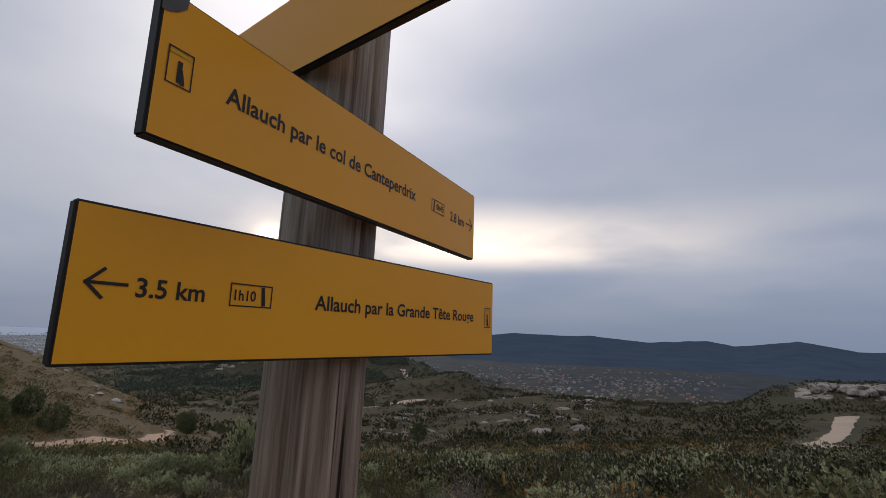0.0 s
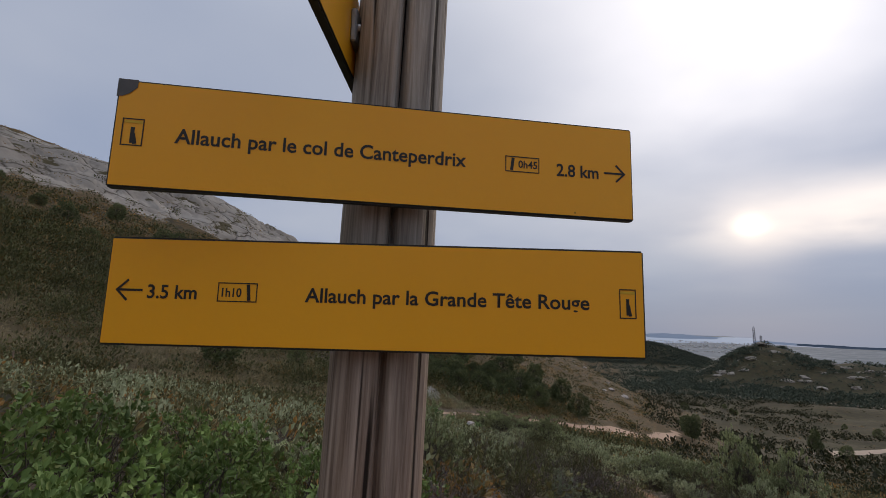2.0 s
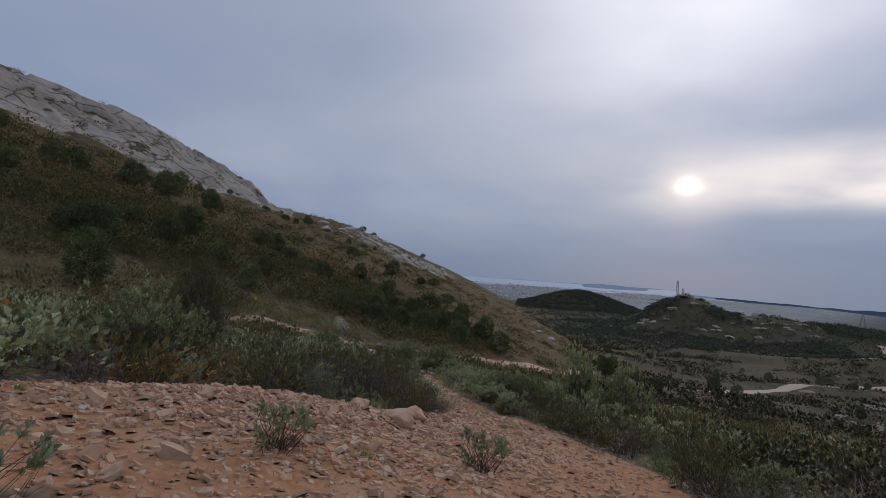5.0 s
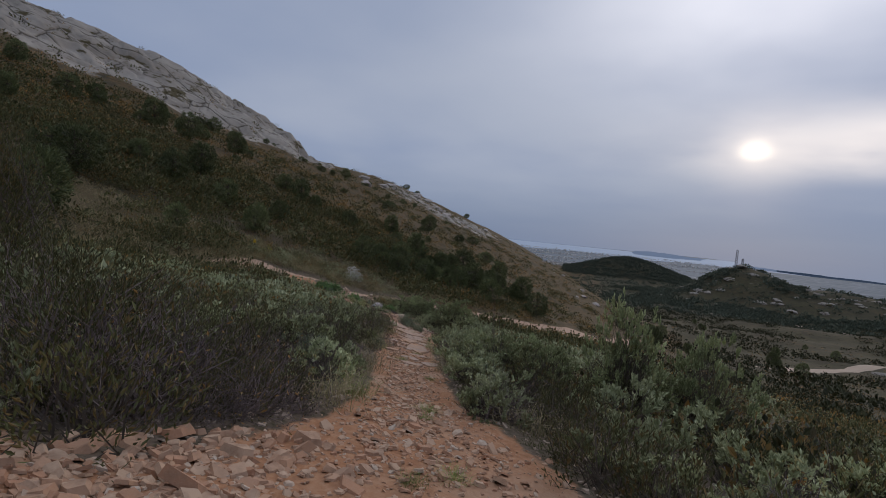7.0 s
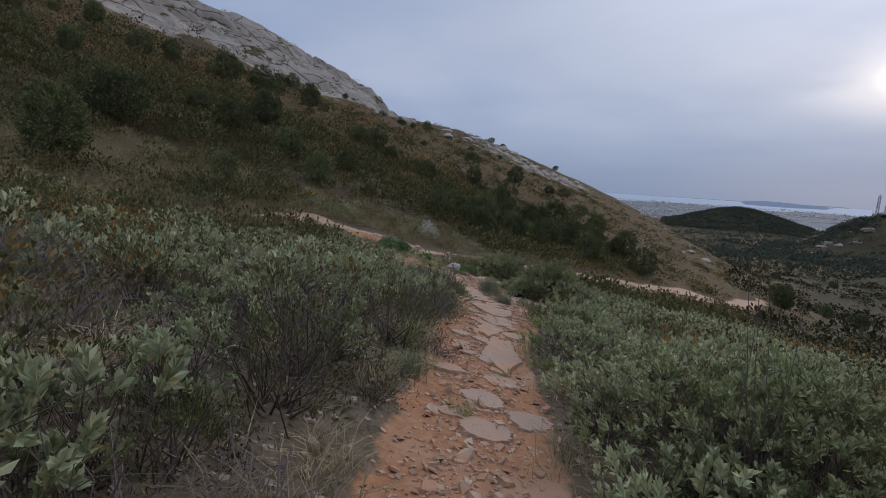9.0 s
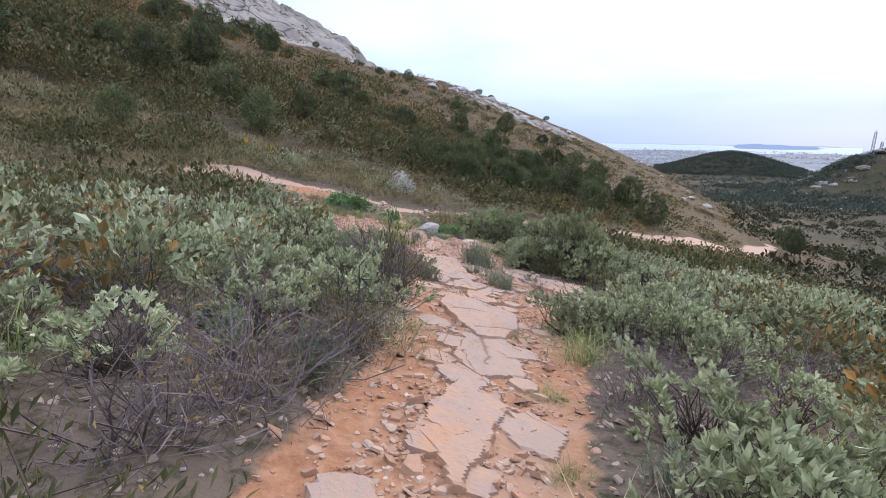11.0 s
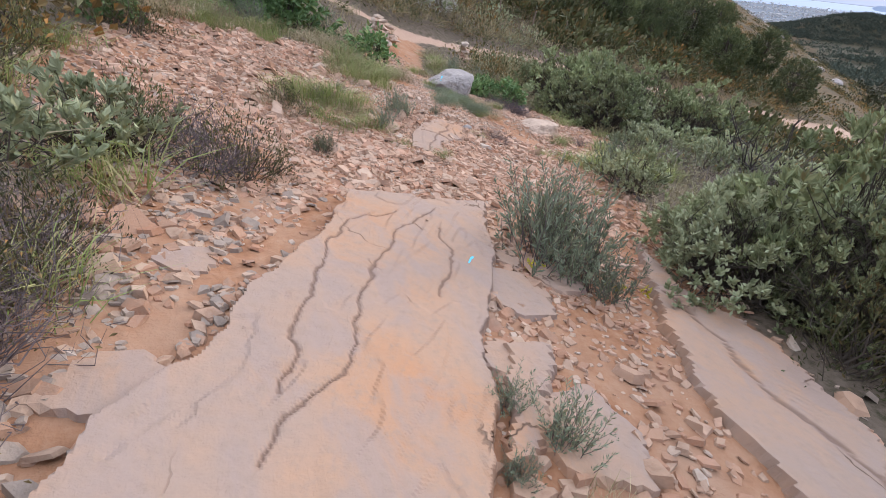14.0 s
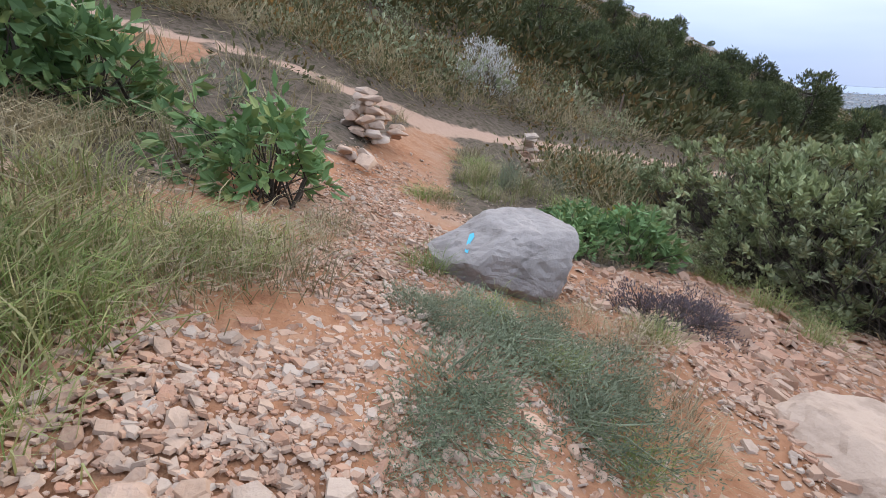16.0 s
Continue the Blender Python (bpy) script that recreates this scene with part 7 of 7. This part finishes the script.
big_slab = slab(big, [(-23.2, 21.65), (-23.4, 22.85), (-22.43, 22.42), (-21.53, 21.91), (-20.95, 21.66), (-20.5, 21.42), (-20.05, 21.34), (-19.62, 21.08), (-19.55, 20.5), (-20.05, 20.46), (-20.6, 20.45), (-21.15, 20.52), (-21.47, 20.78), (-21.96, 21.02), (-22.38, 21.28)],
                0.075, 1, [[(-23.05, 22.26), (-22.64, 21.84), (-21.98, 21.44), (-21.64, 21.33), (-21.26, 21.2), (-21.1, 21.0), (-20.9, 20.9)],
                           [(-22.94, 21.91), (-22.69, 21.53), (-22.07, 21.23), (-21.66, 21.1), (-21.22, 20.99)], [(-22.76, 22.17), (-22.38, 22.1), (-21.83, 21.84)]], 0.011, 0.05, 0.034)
bpy.context.view_layer.update()
blaze(big_slab, (-20.03, 21.0, -4.2), (-22.3, 22.22, height(-22.3, 22.22) + 0.06), 0.016, 0.022)
slab(small, [(-19.65, 20.12), (-19.74, 20.38), (-19.3, 20.28), (-18.96, 19.98), (-19.2, 19.85)], 0.05, 3)
slab(small, [(-19.29, 20.35), (-19.56, 20.92), (-19.19, 20.76), (-18.8, 20.72), (-18.45, 20.3), (-18.72, 20.05)], 0.05, 4, [[(-19.3, 20.6), (-18.9, 20.45), (-18.5, 20.4)], [(-18.95, 20.7), (-18.9, 20.45), (-18.85, 20.1)]])
slab(small, [(-18.42, 20.1), (-18.77, 20.9), (-18.3, 20.5), (-18.0, 20.14), (-17.85, 19.8)], 0.04, 5)
slab(small, [(-17.94, 19.39), (-17.79, 19.79), (-17.3, 19.9), (-16.9, 19.95), (-16.24, 19.48), (-15.79, 18.95), (-15.96, 18.68), (-16.68, 18.85), (-17.12, 18.99), (-17.5, 19.1)], 0.06, 2, [[(-17.2, 18.9), (-17.0, 19.5)], [(-16.3, 18.7), (-16.1, 19.4)]], 0.025)
slab(small, [(-22.72, 24.1), (-21.95, 23.75), (-21.28, 23.85), (-20.43, 23.52), (-19.73, 23.75), (-19.24, 23.8), (-18.65, 23.4), (-18.73, 22.63), (-19.3, 22.7), (-19.81, 22.7), (-20.45, 22.85), (-21.1, 22.95), (-21.5, 23.2)], 0.055, 6,
     [[(-21.9, 23.6), (-20.9, 23.3), (-19.9, 23.3), (-18.9, 23.2)], [(-20.5, 23.6), (-20.2, 22.8)]], 0.03)
slab(small, [(-21.45, 22.03), (-21.42, 22.22), (-20.95, 21.93), (-20.85, 21.72)], 0.045, 7)
slab(small, [(-24.84, 22.67), (-25.2, 22.8), (-25.58, 23.05), (-25.84, 23.38), (-25.82, 23.7), (-25.5, 23.62), (-25.3, 23.42), (-25.1, 23.12), (-24.8, 22.98)], 0.03, 8,
     [[(-25.7, 23.45), (-25.4, 23.25), (-25.1, 23.05), (-24.85, 22.85)], [(-25.35, 22.95), (-25.3, 23.2), (-25.2, 23.3)]], 0.016)
slab(small, [(-15.95, 18.55), (-16.25, 18.45), (-15.75, 18.95), (-15.35, 18.75), (-14.9, 18.5), (-15.0, 18.1), (-15.5, 18.1)], 0.04, 9, [[(-15.9, 18.7), (-15.2, 18.3)]])
slab(small, [(-12.2, 15.9), (-13.4, 16.9), (-13.2, 17.2), (-11.9, 16.4), (-11.3, 15.7)], 0.035, 10)
slab(small, [(-13.6, 17.0), (-14.4, 17.9), (-14.9, 17.8), (-14.3, 17.1)], 0.035, 11)


def flagstones(count):
    """Broken plates of rock along the middle of the trail."""
    die, laid = random.Random(77), []
    for _ in range(900):
        if len(laid) == count:
            break
        k = die.randrange(6, 11)
        (ax, ay, aw), (bx, by, bw) = TRAIL[k], TRAIL[k + 1]
        t = die.random()
        x, y, r = ax + (bx - ax) * t + die.gauss(0, 0.45) * aw, ay + (by - ay) * t + die.gauss(0, 0.45) * aw, die.uniform(0.12, 0.30)
        if any(math.hypot(x - a, y - b) < 0.85 * (r + q) for a, b, q in laid) or any(inside(np.array(x), np.array(y), o)[0] for o in PLATES[:10]):
            continue
        laid.append((x, y, r))
        n, turn = die.randint(5, 7), die.random() * 6
        slab("broken orange-pink flagstone set in the trail", [(x + r * die.uniform(0.7, 1.1) * math.cos(turn + 6.283 * j / n), y + r * die.uniform(0.6, 1.0) * math.sin(turn + 6.283 * j / n))
                                                               for j in range(n)], die.uniform(0.02, 0.045), 200 + len(laid), (), 0.03, 0.03, 0.01)


flagstones(52)

# cairns
def cairn(x, y, label, courses, base, seed):
    """A heap of flat stones laid up by hand, each its own piece."""
    r = random.Random(seed)
    root = tagged(new("cairn"), label, "cairn", "cairns by the road")
    root.location = (x, y, height(x, y) - 0.02)
    z = 0.0
    for c in range(courses):
        t = (c / max(1, courses - 1)) ** 1.5
        n = max(1, round((1 - t) * base * 15))
        th = r.uniform(0.075, 0.11)
        for k in range(n):
            a = 6.283 * k / n + r.random()
            q = 0 if n == 1 else base * (1 - 0.8 * t) * r.uniform(0.15, 0.85)
            me = crag(seed * 100 + c * 20 + k, r.uniform(0.11, 0.19), r.uniform(0.08, 0.13), th * 0.75, 14, 0.006)
            me.materials.append(M_PALE)
            st = part("stone", me, root)
            st.matrix_basis = pose(q * math.cos(a), q * math.sin(a), z + th * 0.4, r.uniform(-12, 12), r.uniform(-12, 12), r.uniform(0, 360))
        z += th * 0.82
    return root


cairn(-31.8, 24.1, "tumbled heap of pinkish stones beside the trail", 8, 0.58, 3)
cairn(-32.75, 26.75, "small pointed cairn of flat pinkish stones", 9, 0.25, 4)
cairn(-30.6, 23.75, "low spill of pinkish stones beside the trail", 2, 0.40, 5)


# stakes and markers
def stake(name, label, x, y, high, mat, plate=False):
    root = tagged(new(name), label, "stake")
    root.matrix_world = pose(x, y, height(x, y) - 0.05, dice.uniform(-4, 4), dice.uniform(-4, 4), 25)
    bm = bmesh.new()
    box(bm, -0.025, -0.025, 0, 0.025, 0.025, high)
    bmesh.ops.bevel(bm, geom=bm.edges[:], offset=0.006, segments=1, affect="EDGES")
    bm_part("shaft", bm, mat if not plate else M_TIMBER, root)
    if plate:
        bm = bmesh.new()
        box(bm, -0.13, -0.045, high - 0.22, 0.13, -0.027, high + 0.02)
        bmesh.ops.bevel(bm, geom=bm.edges[:], offset=0.004, segments=1, affect="EDGES")
        bm_part("plate", bm, mat, root, "yellow plate")
    return root


stake("marker_stake", "short stake with a yellow plate beside the road", -37.0, 19.2, 0.75, M_YELLOW, True)
for x, y in [(-38.4, 21.7), (-39.1, 31.0), (-39.7, 33.0), (-40.3, 35.2), (-41.2, 37.8), (-42.0, 40.5), (-24.5, -2.0)]:
    stake("fence_stake", "short grey wooden stake at the hill foot", x, y, 0.8, M_TIMBER)


# ---------------------------------------------------------------- loose stones, pieces last
def flat_stone(seed, mat):
    """A flat angular chip of rock, a few dozen triangles."""
    r = random.Random(seed)
    n = r.randint(4, 6)
    verts, faces = [], []
    turn = [6.283 * (k + r.uniform(-0.3, 0.3)) / n for k in range(n)]
    reach = [r.uniform(0.6, 1.1) for _ in range(n)]
    asp, thick, top = r.uniform(0.55, 0.95), r.uniform(0.8, 2.0), r.uniform(0.66, 0.9)
    for z, k in ((-0.14 * thick, 1.0), (0.15 * thick, top)):
        verts += [(q * k * math.cos(a), q * k * math.sin(a) * asp, z + r.uniform(-0.06, 0.06)) for a, q in zip(turn, reach)]
    for k in range(n):
        faces.append((k, (k + 1) % n, (k + 1) % n + n, k + n))
    faces.append(tuple(range(n, 2 * n)))
    return make_mesh("stone", verts, faces, mat)


CHIPS = [flat_stone(k, M_RUBBLE if k % 3 else M_PALE) for k in range(12)]


def chip_arrays(me):
    v = np.array([q.co[:] for q in me.vertices])
    t = []
    for p in me.polygons:
        vs = list(p.vertices)
        t += [(vs[0], vs[k], vs[k + 1]) for k in range(1, len(vs) - 1)]
    return v, np.array(t)


HEAPS = ((-4.5, 8.5, 1.1, 0.9, 0.06), (-3.2, 5.6, 1.9, 3.0, 0.22), (-25.0, 22.4, 2.6, 2.4, 0.34), (-21.5, 20.6, 3.0, 2.4, 0.10))
SCREE = ((-24.9, 22.8, 2.6, 2.4, 0.40), (-26.8, 23.5, 1.6, 1.2, 0.26), (-28.0, 26.5, 1.5, 1.6, 0.10), (-28.9, 24.2, 1.5, 0.8, 0.10), (-26.6, 21.6, 2.6, 1.4, 0.20), (-30.2, 24.2, 1.4, 0.8, 0.05), (-26.6, 25.4, 1.3, 1.2, 0.10))
GREYS = ((-21.8, 19.6, 2.2, 1.2, 0.7), (-22.9, 20.3, 1.6, 1.0, 0.3))


GUTTER = [(-23.4, 21.74), (-23.36, 21.52), (-22.6, 21.10), (-22.0, 20.66), (-21.15, 20.32), (-21.1, 20.48), (-22.0, 20.86), (-22.4, 21.24), (-23.2, 21.62)]


def rubble_spots(n, seed, heaps=HEAPS, size=0.05, loose=False):
    """Places on the bare ground, thickest on the heap and on the scree."""
    r = np.random.default_rng(seed)
    x, y = [], []
    for cx, cy, sx, sy, share in heaps:
        m = int(n * share)
        x.append(r.normal(cx, sx * 0.62, m))
        y.append(r.normal(cy, sy * 0.62, m))
    m = max(0, n - sum(len(a) for a in x))
    k = r.integers(1, len(TRAIL) - 2, m)
    t = r.random(m)
    line = np.array(TRAIL)
    px = line[k] + (line[k + 1] - line[k]) * t[:, None]
    wide = 1.9 if loose else 0.6 * px[:, 2]
    x.append(px[:, 0] + r.normal(0, 1, m) * wide)
    y.append(px[:, 1] + r.normal(0, 1, m) * wide)
    x, y = np.concatenate(x), np.concatenate(y)
    ok = ((bare(x, y) < 0.3) if loose else (bare(x, y) > 0.2)) & (np.hypot(x - 0.2, y) > 0.8) & ((size < 0.022) | (x > -25.9) | (y > 25.2) | (y < 22.3) | (r.random(len(x)) < 0.015))
    for o in PLATES[:12]:
        on, rim = inside(x, y, o)
        ok &= ~on | (rim < 0.03) | (r.random(len(x)) < 0.03)
    ok &= ~inside(x, y, GUTTER)[0] | (r.random(len(x)) < 0.10)
    return x[ok], y[ok], r


def gravel(name, label, n, size, mat, seed, heaps=HEAPS, loose=False):
    x, y, r = rubble_spots(n, seed, heaps, size, loose)
    z = land(x, y)
    arr = [chip_arrays(c) for c in CHIPS]
    pick = r.integers(0, len(arr), len(x))
    vs, ts, off = [], [], 0
    s = size * np.exp(r.normal(0, 0.38, len(x)))
    spin, tx, ty = r.uniform(0, 6.283, len(x)), r.normal(0, 0.3, len(x)), r.normal(0, 0.3, len(x))
    for k, (v, t) in enumerate(arr):
        i = np.where(pick == k)[0]
        c, q = np.cos(spin[i])[:, None], np.sin(spin[i])[:, None]
        px, py, pz = v[None, :, 0] * s[i, None], v[None, :, 1] * s[i, None], v[None, :, 2] * s[i, None]
        wx, wy = px * c - py * q, px * q + py * c
        wz = pz + wx * tx[i, None] + wy * ty[i, None] + 0.05 * wx - 0.2 * wy
        out = np.stack([wx + x[i, None], wy + y[i, None], wz + z[i, None] + 0.10 * s[i, None]], -1)
        vs.append(out.reshape(-1, 3))
        ts.append((t[None] + (np.arange(len(i)) * len(v))[:, None, None] + off).reshape(-1, 3))
        off += len(i) * len(v)
    return tagged(new(name, tri_mesh(name, np.concatenate(vs), np.concatenate(ts), mat)), label, "gravel", kind="stuff")


gravel("red_gravel", "reddish angular gravel over the trail", 26000, 0.040, M_RUBBLE, 61)
gravel("pale_gravel", "pale pinkish gravel over the trail", 8000, 0.027, M_PALE, 62)
gravel("loose_chips", "brownish grey chips lying among the shrubs", 12000, 0.032, M_CHIP, 68, (), True)
gravel("trail_chips", "small reddish chips over the trail", 14000, 0.019, M_RUBBLE, 67, ())
gravel("scree_stones", "pinkish broken stones covering the slope", 15000, 0.040, M_RED, 64, SCREE)
gravel("scree_chips", "pale small chips between broken stones", 20000, 0.017, M_PALE, 65, SCREE)
gravel("fine_gravel", "fine pinkish gravel on a worn patch of the trail", 17000, 0.011, M_RED, 69, ((-26.9, 23.3, 1.2, 1.0, 0.6), (-28.7, 24.3, 1.3, 0.8, 0.2), (-27.6, 25.8, 1.3, 1.0, 0.2)))
gravel("grey_chips", "grey flat limestone chips on the bank", 2800, 0.034, M_CHIP, 66, GREYS)
sx, sy, sr = rubble_spots(330, 63)
for k in range(min(300, len(sx))):
    st = new("stone", CHIPS[k % len(CHIPS)])
    st.parent = ground
    s = float(0.068 * np.exp(sr.normal(0, 0.30)))
    x, y = float(sx[k]), float(sy[k])
    if k < 60:                           # coarse rubble beside the first bend
        x, y, s = float(sr.uniform(-5.1, -4.1)), float(sr.uniform(8.0, 10.0)), s * 1.15
        st.data = CHIPS[(1, 2, 4, 5, 7, 8, 10, 11)[k % 8]]
    st.matrix_basis = pose(x, y, height(x, y) + 0.12 * s, sr.normal(0, 12) - 11, sr.normal(0, 12) - 3, sr.uniform(0, 360)) @ Matrix.Diagonal((s, s, s, 1))
